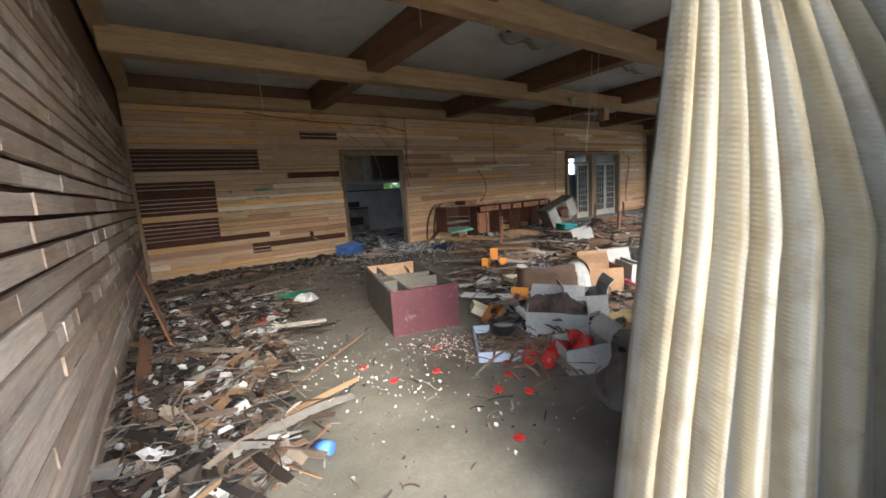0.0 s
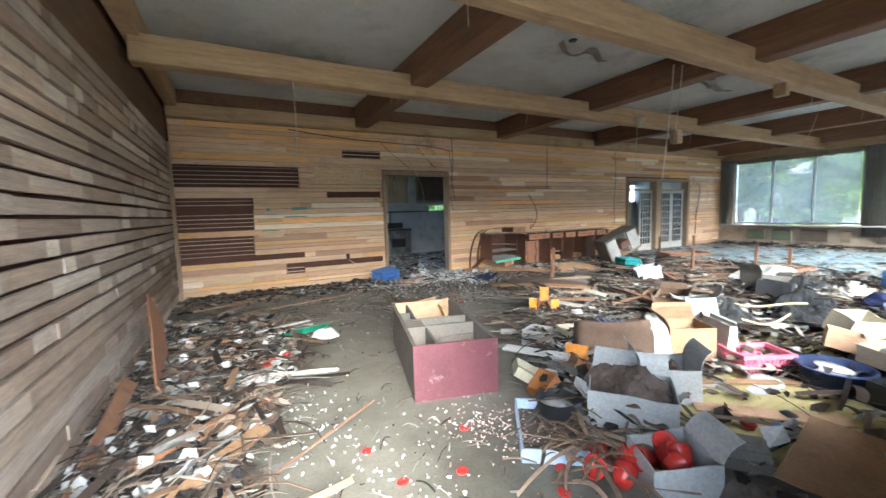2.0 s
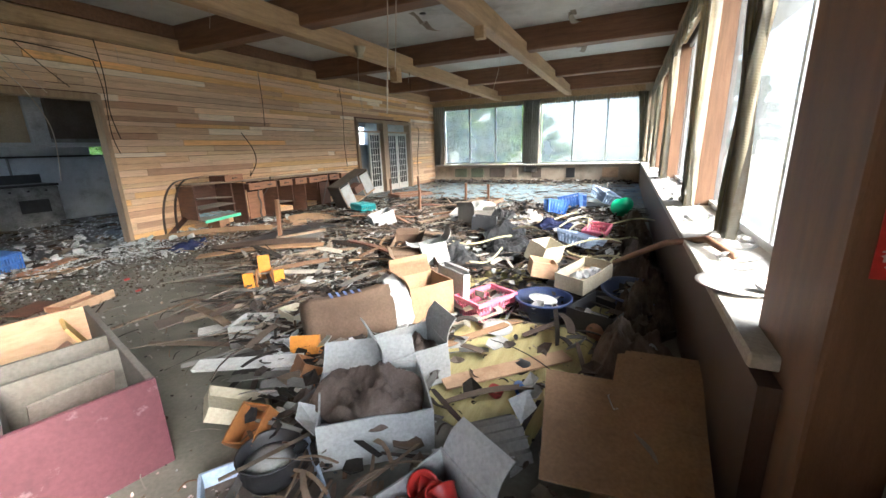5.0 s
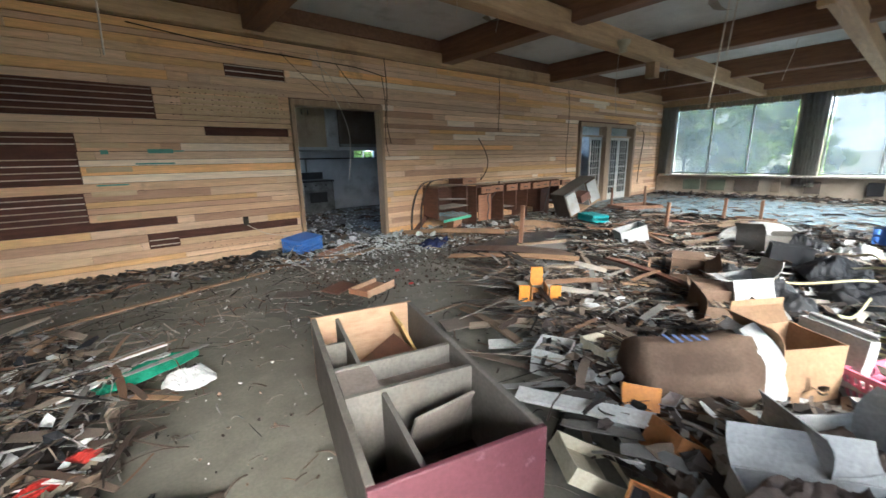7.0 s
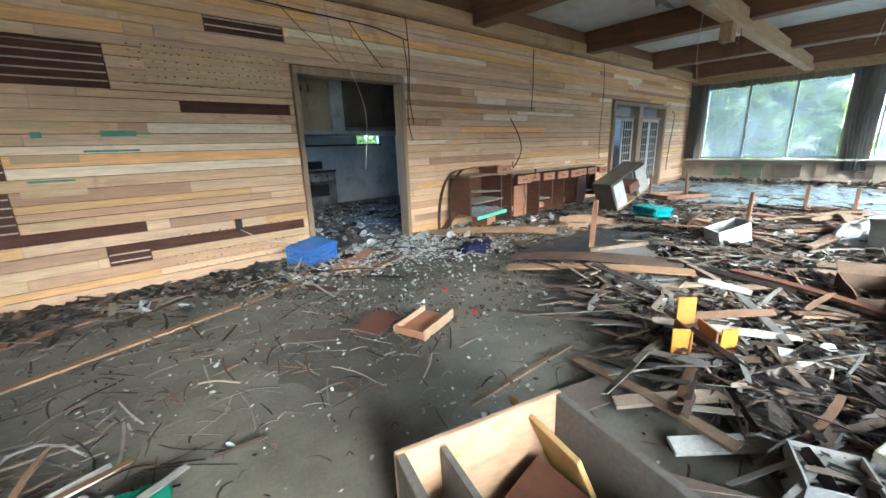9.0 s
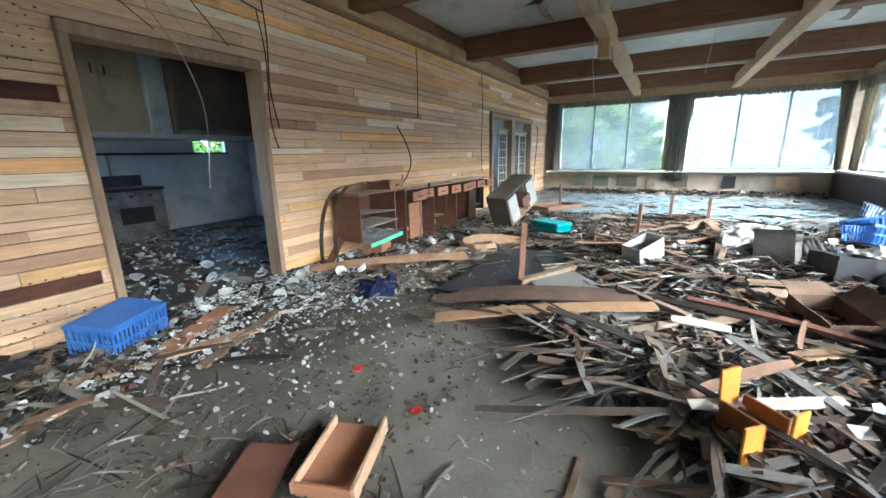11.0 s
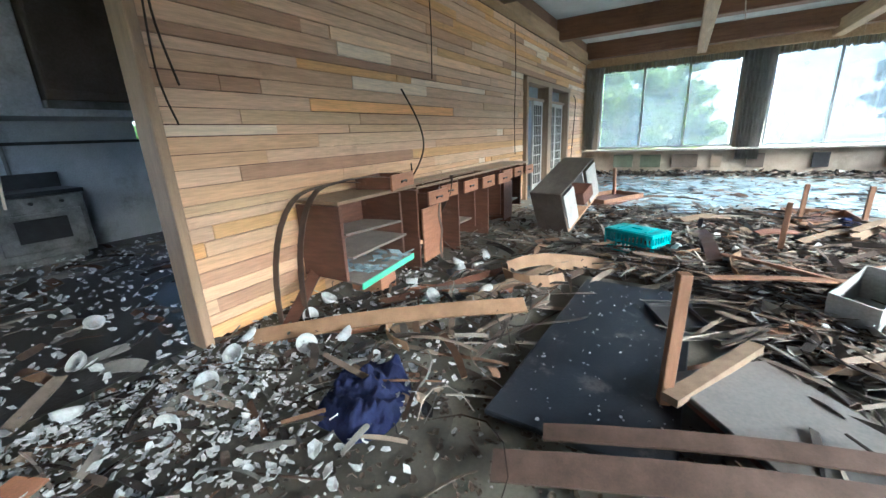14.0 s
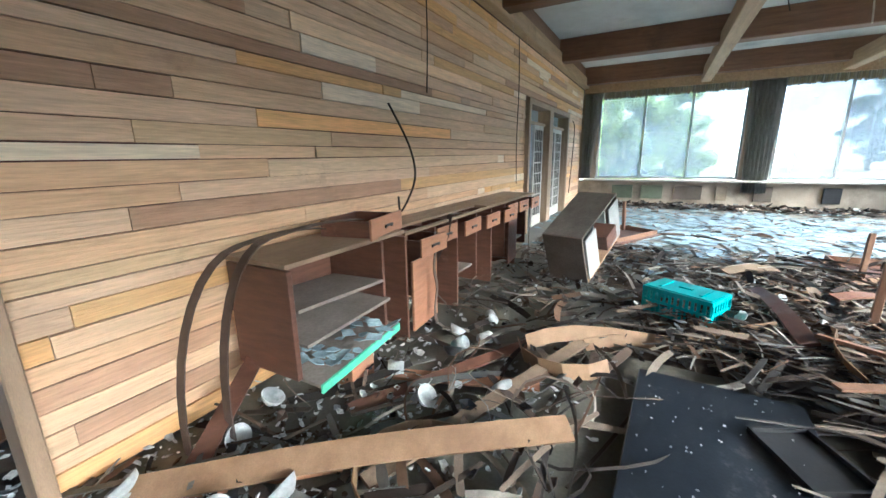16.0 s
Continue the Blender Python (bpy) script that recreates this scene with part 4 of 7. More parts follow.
# black folding table on the floor with one leg standing up
tb = thing("folding_table", "black-topped folding table lying flat under dust", "table", pose(5.83, 5.92, 0.0, 0, 0, -2.5))
part("tabletop", boxes(((1.86, 0.76, 0.03), (0, 0, 0.05)), bevel=0.006), M_BLACKTOP, tb)
part("apron", boxes(((1.7, 0.03, 0.035), (0, 0.3, 0.017)), ((1.7, 0.03, 0.035), (0, -0.3, 0.017))), M_MAHOG, tb)
leg = solo("table_leg", boxes(((0.05, 0.05, 0.62), (0, 0, 0.31)), bevel=0.004), M_POLE, "brown wooden table leg standing upright on the black table", "table leg", pose(5.33, 5.64, 0.066, 2, 1, 20))
tr2 = thing("serving_tray", "black shallow tray lying on the table", "tray", pose(6.28, 5.60, 0.066, 0, 0, 25))
part("base", boxes(((0.34, 0.24, 0.006), (0, 0, 0.004))), M_BLACK, tr2)
part("rim", boxes(((0.36, 0.012, 0.03), (0, 0.126, 0.015)), ((0.36, 0.012, 0.03), (0, -0.126, 0.015)), ((0.012, 0.24, 0.03), (0.174, 0, 0.015)), ((0.012, 0.24, 0.03), (-0.174, 0, 0.015))), M_BLACK, tr2)
gt = thing("folding_table", "grey-topped folding table lying among splintered boards", "table", pose(5.19, 5.09, 0.075, 0, 0, 39))
part("tabletop", boxes(((1.12, 0.56, 0.03), (0, 0, 0.05)), bevel=0.006), M_GREYTOP, gt)
part("apron", boxes(((1.0, 0.03, 0.04), (0, 0.24, 0.015)), ((1.0, 0.03, 0.04), (0, -0.24, 0.015))), M_MAHOG, gt)


def upturned_table(m, legs, label):
    t = thing("low_table", label, "table", m, "upturned tables")
    part("tabletop", boxes(((1.2, 0.75, 0.03), (0, 0, 0.02)), bevel=0.005), M_MAHOG, t)
    part("apron", boxes(((1.1, 0.02, 0.07), (0, 0.32, 0.07)), ((1.1, 0.02, 0.07), (0, -0.32, 0.07)), ((0.02, 0.62, 0.07), (0.54, 0, 0.07)), ((0.02, 0.62, 0.07), (-0.54, 0, 0.07))), M_POLE, t)
    for x, y in legs:
        part("leg", boxes(((0.045, 0.045, 0.5), (x, y, 0.285)), bevel=0.003), M_POLE, t, "", pose(0, 0, 0, rnd.uniform(-2, 2), rnd.uniform(-2, 2), 0))


upturned_table(pose(8.6, 4.5, 0, 0, 0, -10), ((-0.53, 0.22),), "upturned brown low table with one leg standing up")
upturned_table(pose(9.95, 4.1, 0), ((-0.35, 0.3), (-0.35, -0.25)), "upturned brown low table with legs standing up")
upturned_table(pose(11.15, 6.75, 0, 0, 0, -28), ((-0.45, 0.3), (0.45, 0.2)), "upturned brown low table with legs standing up")


def make_tipped():
    t = thing("cupboard", "tipped brown cupboard with white compartments, leaning over the boards", "cupboard", pose(8.38, 6.80, 0.03, 0, -24, -14))
    w, d, h = 0.92, 0.42, 0.56
    part("end_panel", boxes(((0.02, d, h), (0.01, d / 2, h / 2)), bevel=0.003), M_KDARK, t, "dark brown end panel")
    part("end_panel", boxes(((0.02, d, h), (w - 0.01, d / 2, h / 2)), bevel=0.003), M_GREYBROWN, t)
    part("side_panel", boxes(((w - 0.04, d, 0.02), (w / 2, d / 2, h - 0.01)), bevel=0.002), M_CHIPDARK, t)
    part("side_panel", boxes(((w - 0.04, d, 0.02), (w / 2, d / 2, 0.01)), bevel=0.002), M_RAWPLY, t)
    part("back_panel", boxes(((w - 0.04, 0.01, h - 0.04), (w / 2, d - 0.01, h / 2))), M_RAWPLY, t)
    for x in (0.3, 0.6):
        part("partition", boxes(((0.02, d - 0.03, h - 0.04), (x, d / 2, h / 2))), M_WHITE, t)
    for i, x in enumerate((0.16, 0.76)):
        part("door", boxes(((0.26, 0.016, h - 0.1), (x, -0.01, h / 2)), bevel=0.002), M_WHITE, t, "white laminate door")
    part("drawer", boxes(((0.26, 0.3, 0.16), (0.45, 0.05, 0.3)), bevel=0.003), M_MAHOG, t, "brown drawer hanging out")


make_tipped()


# ---- crates, cartons and vessels ----
def crate(name, m, size, material, label, category="crate", bars=9, taper=0.9, lying=False):
    """Slatted plastic basket: base, rim, corner posts and bars on each side."""
    t = thing(name, label, category, m)
    w, d, h = size
    part("base", boxes(((w * taper, d * taper, 0.012), (0, 0, 0.006))), material, t)
    part("rim", boxes(((w + 0.02, 0.02, 0.03), (0, d / 2, h - 0.015)), ((w + 0.02, 0.02, 0.03), (0, -d / 2, h - 0.015)), ((0.02, d - 0.02, 0.03), (w / 2, 0, h - 0.015)), ((0.02, d - 0.02, 0.03), (-w / 2, 0, h - 0.015))), material, t)
    for side in range(4):
        n, span, off = (bars, w, d) if side % 2 == 0 else (max(4, int(bars * d / w)), d, w)
        sd = part("side_rail", boxes(((span * 0.96, 0.011, 0.022), (0, -off / 2 * (taper + 1) / 2, h * 0.5))), material, t, "", pose(0, 0, 0, 0, 0, 90 * side))
        p0, p1 = Vector((0, -off / 2 * taper, 0.01)), Vector((0, -off / 2, h - 0.02))
        me = mesh_of("slat", boxes(((span / n * 0.55, 0.008, (p1 - p0).length), (0, 0, 0))), material)
        for i in range(n + 1):
            a = -span / 2 + span * i / n
            q0, q1 = p0 + Vector((a * taper, 0, 0)), p1 + Vector((a, 0, 0))
            sl = new("slat", me)
            sl.parent = sd
            sl.matrix_basis = Matrix.Translation((q0 + q1) / 2) @ (q1 - q0).to_track_quat("Z", "Y").to_matrix().to_4x4()
    return t


def carton(m, size, material, flaps, label, inside=None, name="cardboard_box", group=""):
    """Open box with thick walls; flaps: outward lean in degrees for each side, None where torn off."""
    t = thing(name, label, "box", m, group)
    w, d, h = size
    k = 0.008
    bm = bmesh.new()
    box(bm, (w, d, h), (0, 0, h / 2))
    bm.faces.ensure_lookup_table()
    bmesh.ops.delete(bm, geom=[max(bm.faces, key=lambda f: f.calc_center_median().z)], context="FACES")
    bmesh.ops.subdivide_edges(bm, edges=bm.edges[:], cuts=3, use_grid_fill=True)
    for v in bm.verts:
        v.co += 0.012 * noise.noise_vector(v.co * 6 + Vector(m.translation) * 3) * min(1, v.co.z / 0.05)
    bmesh.ops.recalc_face_normals(bm, faces=bm.faces[:])
    bmesh.ops.solidify(bm, geom=bm.faces[:], thickness=k)
    part("body", bm, material, t)
    for side, lean in enumerate(flaps):
        if lean is None:
            continue
        span, off, length = (w, d, d / 2) if side % 2 == 0 else (d, w, min(w / 2, 0.2))
        bm = bmesh.new()
        nseg = 4
        rows = []
        for i in range(nseg + 1):
            u = i / nseg
            bow = 0.02 * math.sin(u * 3) * (1 if side % 2 else -1)
            rows.append([bm.verts.new((s * span / 2 * (0.98 - 0.05 * u), y + bow, min(length, 0.15) * u)) for y in (0, -0.006) for s in (-1, 1)])
        for a, b in zip(rows, rows[1:]):
            for q in ((0, 1), (1, 3), (3, 2), (2, 0)):
                bm.faces.new((a[q[0]], a[q[1]], b[q[1]], b[q[0]]))
        bm.faces.new((rows[0][0], rows[0][1], rows[0][3], rows[0][2])); bm.faces.new((rows[-1][0], rows[-1][1], rows[-1][3], rows[-1][2]))
        part("flap", bm, material, t, "", pose(0, 0, 0, 0, 0, 90 * side) @ pose(0, -off / 2 + 0.004, h - 0.002, lean, 0, 0))
    if inside is not None:
        part("lining", boxes(((w - 2.4 * k, d - 2.4 * k, 0.01), (0, 0, h * 0.25))), inside, t)
    return t


def vessel(name, m, profile, material, label, category, seg=24, squash=1.0, group=""):
    bm = bmesh.new()
    ring(bm, profile, seg, squash)
    bmesh.ops.remove_doubles(bm, verts=bm.verts[:], dist=1e-5)
    return solo(name, bm, material, label, category, m, group, smooth=True)


BOWL = [(0, 0.006), (0.025, 0.0), (0.03, 0.008), (0.055, 0.03), (0.066, 0.058), (0.063, 0.058), (0.05, 0.032), (0.02, 0.014), (0, 0.013)]
PLATE = [(0, 0.002), (0.06, 0.0), (0.11, 0.018), (0.11, 0.022), (0.06, 0.006), (0, 0.006)]
CUP = [(0, 0.0), (0.03, 0.0), (0.036, 0.075), (0.0335, 0.075), (0.0275, 0.006), (0, 0.006)]


def basin(m, r, h, material, label, squash=1.0, category="basin"):
    return vessel("basin", m, [(0, 0.0), (r * 0.8, 0.0), (r * 0.97, h), (r * 1.06, h + 0.004), (r * 1.06, h - 0.012), (r * 1.0, h - 0.012), (r * 0.93, h - 0.02), (r * 0.77, 0.012), (0, 0.012)], material, label, category, 28, squash)


tc = crate("crate", pose(7.84, 5.99, 0.05, 0, 0, 62), (0.50, 0.30, 0.22), M_TEAL, "bright teal plastic basket upside down on the debris", bars=12, taper=1.0)
part("bottom_panel", boxes(((0.49, 0.29, 0.006), (0, 0, 0)), ((0.1, 0.02, 0.012), (0, 0, 0.005)), ((0.02, 0.2, 0.01), (-0.15, 0, 0.005)), ((0.02, 0.2, 0.01), (0.15, 0, 0.005))), M_TEAL, tc, "", pose(0, 0, 0.225))
bc = crate("crate", pose(3.02, 7.86, 0.02, 6, -4, 24), (0.44, 0.33, 0.24), M_BLUE, "bright blue plastic basket lying by the kitchen opening", bars=13, taper=1.0)
part("bottom_panel", boxes(((0.43, 0.32, 0.008), (0, 0, 0))), M_BLUE, bc, "", pose(0, 0, 0.245))
crate("basket", pose(4.08, 2.05, 0.02, 0, 0, -28), (0.40, 0.28, 0.17), M_PINK, "pink plastic basket holding metal tins", "basket", 12, 0.82)
for i in range(5):
    vessel("tin", pose(3.98 + 0.05 * i, 2.06 - 0.028 * i + 0.04 * (i % 2), 0.09, 80, 0, 25 * i), [(0, 0), (0.04, 0), (0.04, 0.1), (0, 0.1)], M_STEEL, "dull metal tin lying in the pink basket", "tin", 12, group="tins in the basket")
crate("dish_rack", pose(6.1, 1.55, 0.14, 8, 14, -20), (0.52, 0.38, 0.14), M_BLUEGREY, "pale blue plastic dish rack on the junk heap", "dish rack", 12, 0.85)
crate("basket", pose(6.75, 1.4, 0.12, 4, -8, -10), (0.40, 0.28, 0.13), M_PINK, "pink plastic basket on the junk heap", "basket", 10, 0.85)
crate("basket", pose(8.6, 2.25, 0.1, 10, 8, 20), (0.46, 0.36, 0.24), M_BLUE, "blue plastic basket on the junk heap", "basket", 10, 0.85)
crate("basket", pose(9.45, 2.0, 0.06, -14, 10, -10), (0.55, 0.4, 0.26), M_BLUE, "blue plastic basket tipped on the junk heap", "basket", 10, 0.85)
crate("basket", pose(10.4, 1.5, 0.1, 20, -12, 30), (0.6, 0.45, 0.22), M_BLUEGREY, "blue-grey plastic basket leaning on the heap", "basket", 10, 0.85)
vessel("bucket", pose(8.5, 1.05, 0.32, 0, 112, 25), [(0, 0), (0.11, 0), (0.15, 0.28), (0.16, 0.28), (0.16, 0.27), (0.14, 0.27), (0.1, 0.012), (0, 0.012)], M_GREEN, "green plastic bucket lying on its side", "bucket")
basin(pose(4.22, 1.62, 0.0), 0.21, 0.17, M_NAVY, "dark blue plastic basin with dishes")
basin(pose(4.62, 0.98, 0.03, 4, 0, 0), 0.30, 0.14, M_NAVY, "wide dark plastic basin with grey lids", 0.8)
for i in range(3):
    vessel("lid", pose(4.55 + 0.09 * i, 1.0 - 0.05 * i, 0.10 + 0.02 * i, 14 * i - 10, 8, 0), [(0, 0.02), (0.1, 0.01), (0.13, 0), (0.135, 0.004), (0.1, 0.016), (0, 0.026)], M_STEEL, "grey metal pot lid in the basin", "lid", group="lids in the basin")
vessel("plate", pose(4.2, 1.62, 0.14, 8, 4, 0), PLATE, M_CERAM, "white plate lying in the blue basin", "plate")
vessel("plate", pose(3.82, 1.87, 0.03, 6, -6, 0), PLATE, M_CERAM, "white plate lying on yellowed matting", "plate")
vessel("tray", pose(3.33, 0.62, SILL + 0.028, 0, 0, 0), [(0, 0.002), (0.12, 0.0), (0.16, 0.014), (0.16, 0.018), (0.12, 0.006), (0, 0.006)], M_SILL, "round pale tray on the window sill", "tray")
dk = carton(pose(4.2, 1.18, 0.0, 0, 0, -22), (0.46, 0.34, 0.18), M_BLACK, (None, None, None, None), "black plastic crate filled with folded cloth", M_TATAMI, "storage_crate")
cd = carton(pose(4.62, 1.36, 0.19, 3, -5, -24), (0.48, 0.26, 0.13), M_CREAM, (None, None, None, None), "cream drawer box holding cups on the junk heap", M_RAWPLY, "drawer_box")
for i in range(4):
    vessel("cup", pose(4.46, 1.44, 0.27, 60 + 12 * i, 0, -24) @ pose(0.1 * i, 0, 0), CUP, M_CERAM, "pale cup lying in the cream drawer box", "cup", 14, group="cups in the drawer")
carton(pose(4.78, 1.75, 0.16, 10, 4, 20), (0.26, 0.22, 0.14), M_RAWPLY, (None, None, None, None), "small orange-brown wooden box on the heap", None, "wooden_box")
carton(pose(5.35, 1.85, 0.14, 18, 6, -24), (0.36, 0.22, 0.2), M_CREAM, (None, None, None, None), "cream box with holes on the heap", M_BLACK, "bottle_crate")
carton(pose(2.62, 2.12, 0.0, 0, 2, -52), (0.50, 0.42, 0.23), M_WHITE, (None, None, 40, None), "grey-white cardboard box with torn flaps, full of rags", M_KRAFT_D)
carton(pose(3.08, 2.18, 0.0, 0, -3, -40), (0.38, 0.32, 0.25), M_WHITE, (None, 30, None, 12), "white cardboard box with raised flaps", M_KRAFT_D)
carton(pose(3.86, 2.50, 0.0, 0, 0, -32), (0.38, 0.32, 0.33), M_KRAFT, (None, None, 20, 35), "brown cardboard box with open flaps", M_KRAFT_D)
carton(pose(4.09, 2.34, 0.0, 0, 3, -32), (0.06, 0.36, 0.36), M_WHITE, (None, 24, None, None), "white carton panel with faded blue print", None)
carton(pose(2.24, 1.60, 0.0, 0, -5, -30), (0.30, 0.30, 0.19), M_WHITE, (None, 48, None, None), "pale cardboard box holding red plastic ware", M_RED)
carton(pose(2.20, 0.66, 0.0, 0, 0, 12), (0.44, 0.36, 0.36), M_KRAFT_D, (None, None, None, 35), "dark damp cardboard box beside the entrance post", M_KRAFT_D)
carton(pose(5.0, 2.95, 0.12, -8, 6, 35), (0.36, 0.28, 0.22), M_WHITE, (30, None, 70, None), "white carton with torn flap on the heap", M_KRAFT_D)
carton(pose(6.60, 4.66, 0.12, 6, -16, -35), (0.38, 0.22, 0.24), M_WHITE, (None, None, None, None), "white plastic box on the splintered boards", None, "storage_box")
carton(pose(4.62, 3.0, 0.0, 8, 5, -50), (0.44, 0.34, 0.22), M_KRAFT_D, (None, None, 75, 30), "dark stained cardboard box among splinters", M_KRAFT_D)
carton(pose(5.3, 3.5, 0.02, 0, -10, 20), (0.4, 0.3, 0.24), M_KRAFT_D, (45, 80, None, None), "damp brown carton slumping on the heap", M_KRAFT_D)
carton(pose(6.8, 3.0, 0.05, 5, 5, 15), (0.42, 0.36, 0.26), M_BLACK, (None, None, None, None), "black plastic crate half buried in rubbish", M_KDARK, "storage_crate")
carton(pose(7.4, 3.35, 0.03, -6, 8, -20), (0.5, 0.36, 0.26), M_CHIP, (None, 60, None, 30), "grey carton buckled by damp", M_KRAFT_D)
carton(pose(3.06, 3.48, 0.0, 0, 0, 20), (0.24, 0.22, 0.17), M_WHITE, (None, None, None, None), "small cream carton on the floor", M_CREAM)
carton(pose(3.32, 3.28, 0.0, 4, 0, -15), (0.22, 0.22, 0.19), M_CREAM, (None, None, None, None), "small stained cream carton on the floor", M_CREAM)
carton(pose(2.42, 2.86, 0.02, 0, 30, -35), (0.30, 0.22, 0.08), M_CREAM, (None, None, None, None), "cream file box lying open", M_CREAM, "file_box")
carton(pose(2.36, 2.58, 0.04, 0, -35, 10), (0.18, 0.15, 0.15), M_BROWNORANGE, (None, None, None, None), "orange-brown plastic caddy tipped over", M_BROWNORANGE, "caddy")
carton(pose(3.02, 2.92, 0.03, 0, 28, 30), (0.22, 0.17, 0.12), M_ORANGE, (None, None, None, None), "orange plastic caddy tipped over", M_BROWNORANGE, "caddy")
carton(pose(2.72, 2.66, 0.05, 30, 10, 60), (0.19, 0.16, 0.14), M_BROWNORANGE, (None, None, None, None), "orange-brown plastic caddy tipped over", M_BROWNORANGE, "caddy")
# orange bracket stand
ob = thing("rack", "bright orange plastic rack standing on the debris", "rack", pose(3.74, 4.12, 0.07, 0, 0, -44) @ Matrix.Scale(1.08, 4))
part("back_plate", boxes(((0.10, 0.012, 0.30), (0, 0.10, 0.15)), bevel=0.003), M_ORANGE, ob, "", pose(0, 0, 0, -4, 0, 0))
for sx in (-1, 1):
    part("front_plate", boxes(((0.085, 0.012, 0.19), (sx * 0.115, -0.08, 0.10)), bevel=0.003), M_ORANGE, ob, "", pose(0, 0, 0, 0, 0, 4 * sx))
    part("side_plate", boxes(((0.012, 0.17, 0.17), (sx * 0.062, 0.012, 0.095)), bevel=0.003), M_BROWNORANGE, ob, "orange-brown inner plate")
part("base_plate", boxes(((0.13, 0.17, 0.012), (0, 0.01, 0.008)), bevel=0.003), M_BROWNORANGE, ob)
# wooden tray on the bare floor
wt = thing("wooden_tray", "raw wooden drawer bottom lying on the bare floor", "tray", pose(2.95, 5.65, 0.0, 0, 0, 20))
part("base", boxes(((0.42, 0.24, 0.012), (0, 0, 0.02))), M_MAHOG_L, wt, "brown veneered base")
part("side", boxes(((0.42, 0.016, 0.08), (0, -0.128, 0.045)), bevel=0.002), M_RAWPLY, wt)
part("side", boxes(((0.016, 0.24, 0.05), (-0.202, 0, 0.045)), bevel=0.002), M_MAHOG_L, wt)
part("side", boxes(((0.42, 0.014, 0.05), (0, 0.127, 0.045)), bevel=0.002), M_RAWPLY, wt)
solo("board", boxes(((0.34, 0.22, 0.012), (0, 0, 0))), M_MAHOG, "dark brown thin board on the floor", "board", pose(2.70, 5.90, 0.03, 4, 0, 28))
solo("board", boxes(((0.36, 0.2, 0.006), (0, 0, 0))), M_KDARK, "dark flat sheet on the floor", "board", pose(2.27, 6.08, 0.012, 0, 0, -35))
# pale sack roll with torn mouth
bm = bmesh.new()
ring(bm, [(0.0, 0.0), (0.17, 0.0), (0.19, 0.06), (0.18, 0.3), (0.20, 0.52), (0.22, 0.60), (0.21, 0.60), (0.16, 0.52), (0.0, 0.5)], 18, 0.9, 0.07, 3)
solo("paper_sack", bm, M_KRAFT_D, "brown paper sack lying on its side with torn mouth", "sack", pose(3.10, 3.02, 0.17, 0, 90, -38), smooth=True)
bm = bmesh.new()
ring(bm, [(0.13, 0.0), (0.2, 0.02), (0.23, 0.1), (0.17, 0.16), (0.1, 0.1)], 16, 0.95, 0.2, 8)
solo("torn_paper", bm, M_PAPER, "torn white paper bunched at the sack mouth", "paper", pose(3.56, 2.66, 0.19, 0, 84, -38))
# blue tray with black pot
bt = thing("tray", "pale blue plastic tray full of gravelly litter", "tray", pose(2.06, 2.22, 0.0, 0, 0, -35))
part("base", boxes(((0.42, 0.56, 0.01), (0, 0, 0.006))), M_KDARK, bt)
part("rim", boxes(((0.43, 0.015, 0.08), (0, 0.285, 0.04)), ((0.43, 0.015, 0.08), (0, -0.285, 0.04)), ((0.015, 0.55, 0.08), (0.21, 0, 0.04)), ((0.015, 0.55, 0.08), (-0.21, 0, 0.04)), bevel=0.003), M_BLUEGREY, bt)
vessel("pot", pose(2.22, 2.36, 0.0), [(0, 0.0), (0.1, 0.0), (0.125, 0.05), (0.125, 0.13), (0.135, 0.135), (0.135, 0.125), (0.115, 0.12), (0.11, 0.04), (0, 0.03)], M_BLACK, "round black cooking pot beside the tray", "pot")
vessel("pebbles", pose(2.22, 2.36, 0.085), [(0, 0.03), (0.05, 0.026), (0.108, 0.0), (0, -0.01)], M_PAPER, "pale plaster crumbs filling the pot", "crumbs", 16)
# red plastic ware
REDCUP = [(0, 0), (0.04, 0), (0.055, 0.075), (0.06, 0.08), (0.05, 0.078), (0.035, 0.006), (0, 0.006)]
for i, (x, y, z, a, b) in enumerate(((2.04, 1.93, 0.05, 70, 20), (1.96, 1.86, 0.05, 62, -30), (2.1, 1.78, 0.06, 40, 60), (2.0, 1.70, 0.04, 80, 120), (2.24, 1.66, 0.12, 50, 10), (2.16, 1.58, 0.12, 75, 80),
                                      (2.26, 1.56, 0.12, 66, 140), (2.32, 1.62, 0.12, 85, 200), (2.18, 1.68, 0.12, 80, 260), (2.30, 1.70, 0.12, 40, 320))):
    vessel("cup", pose(x, y, z, a, 0, b), REDCUP, M_RED, "bright red plastic cup thrown on the floor" if i < 4 else "bright red plastic cup in the carton", "cup", 16, group="red cups")
for x, y in ((1.62, 2.54), (1.10, 2.28), (1.86, 1.96), (1.55, 1.72), (1.74, 1.82), (1.02, 2.62), (1.40, 2.20), (1.30, 1.30), (1.68, 1.58), (3.55, 6.1), (3.38, 5.55)):
    vessel("lid", pose(x, y, 0.004, rnd.uniform(-8, 8), rnd.uniform(-8, 8), 0), [(0, 0.003), (0.027, 0.0), (0.033, 0.010), (0.030, 0.013), (0.024, 0.006), (0, 0.007)], M_RED, "small red plastic lid on the bare floor", "lid", 14, group="red lids")
vessel("cup", pose(3.17, 1.55, 0.05, 82, 0, -60), CUP, M_BLUE, "blue plastic cup lying on matting", "cup", 14)
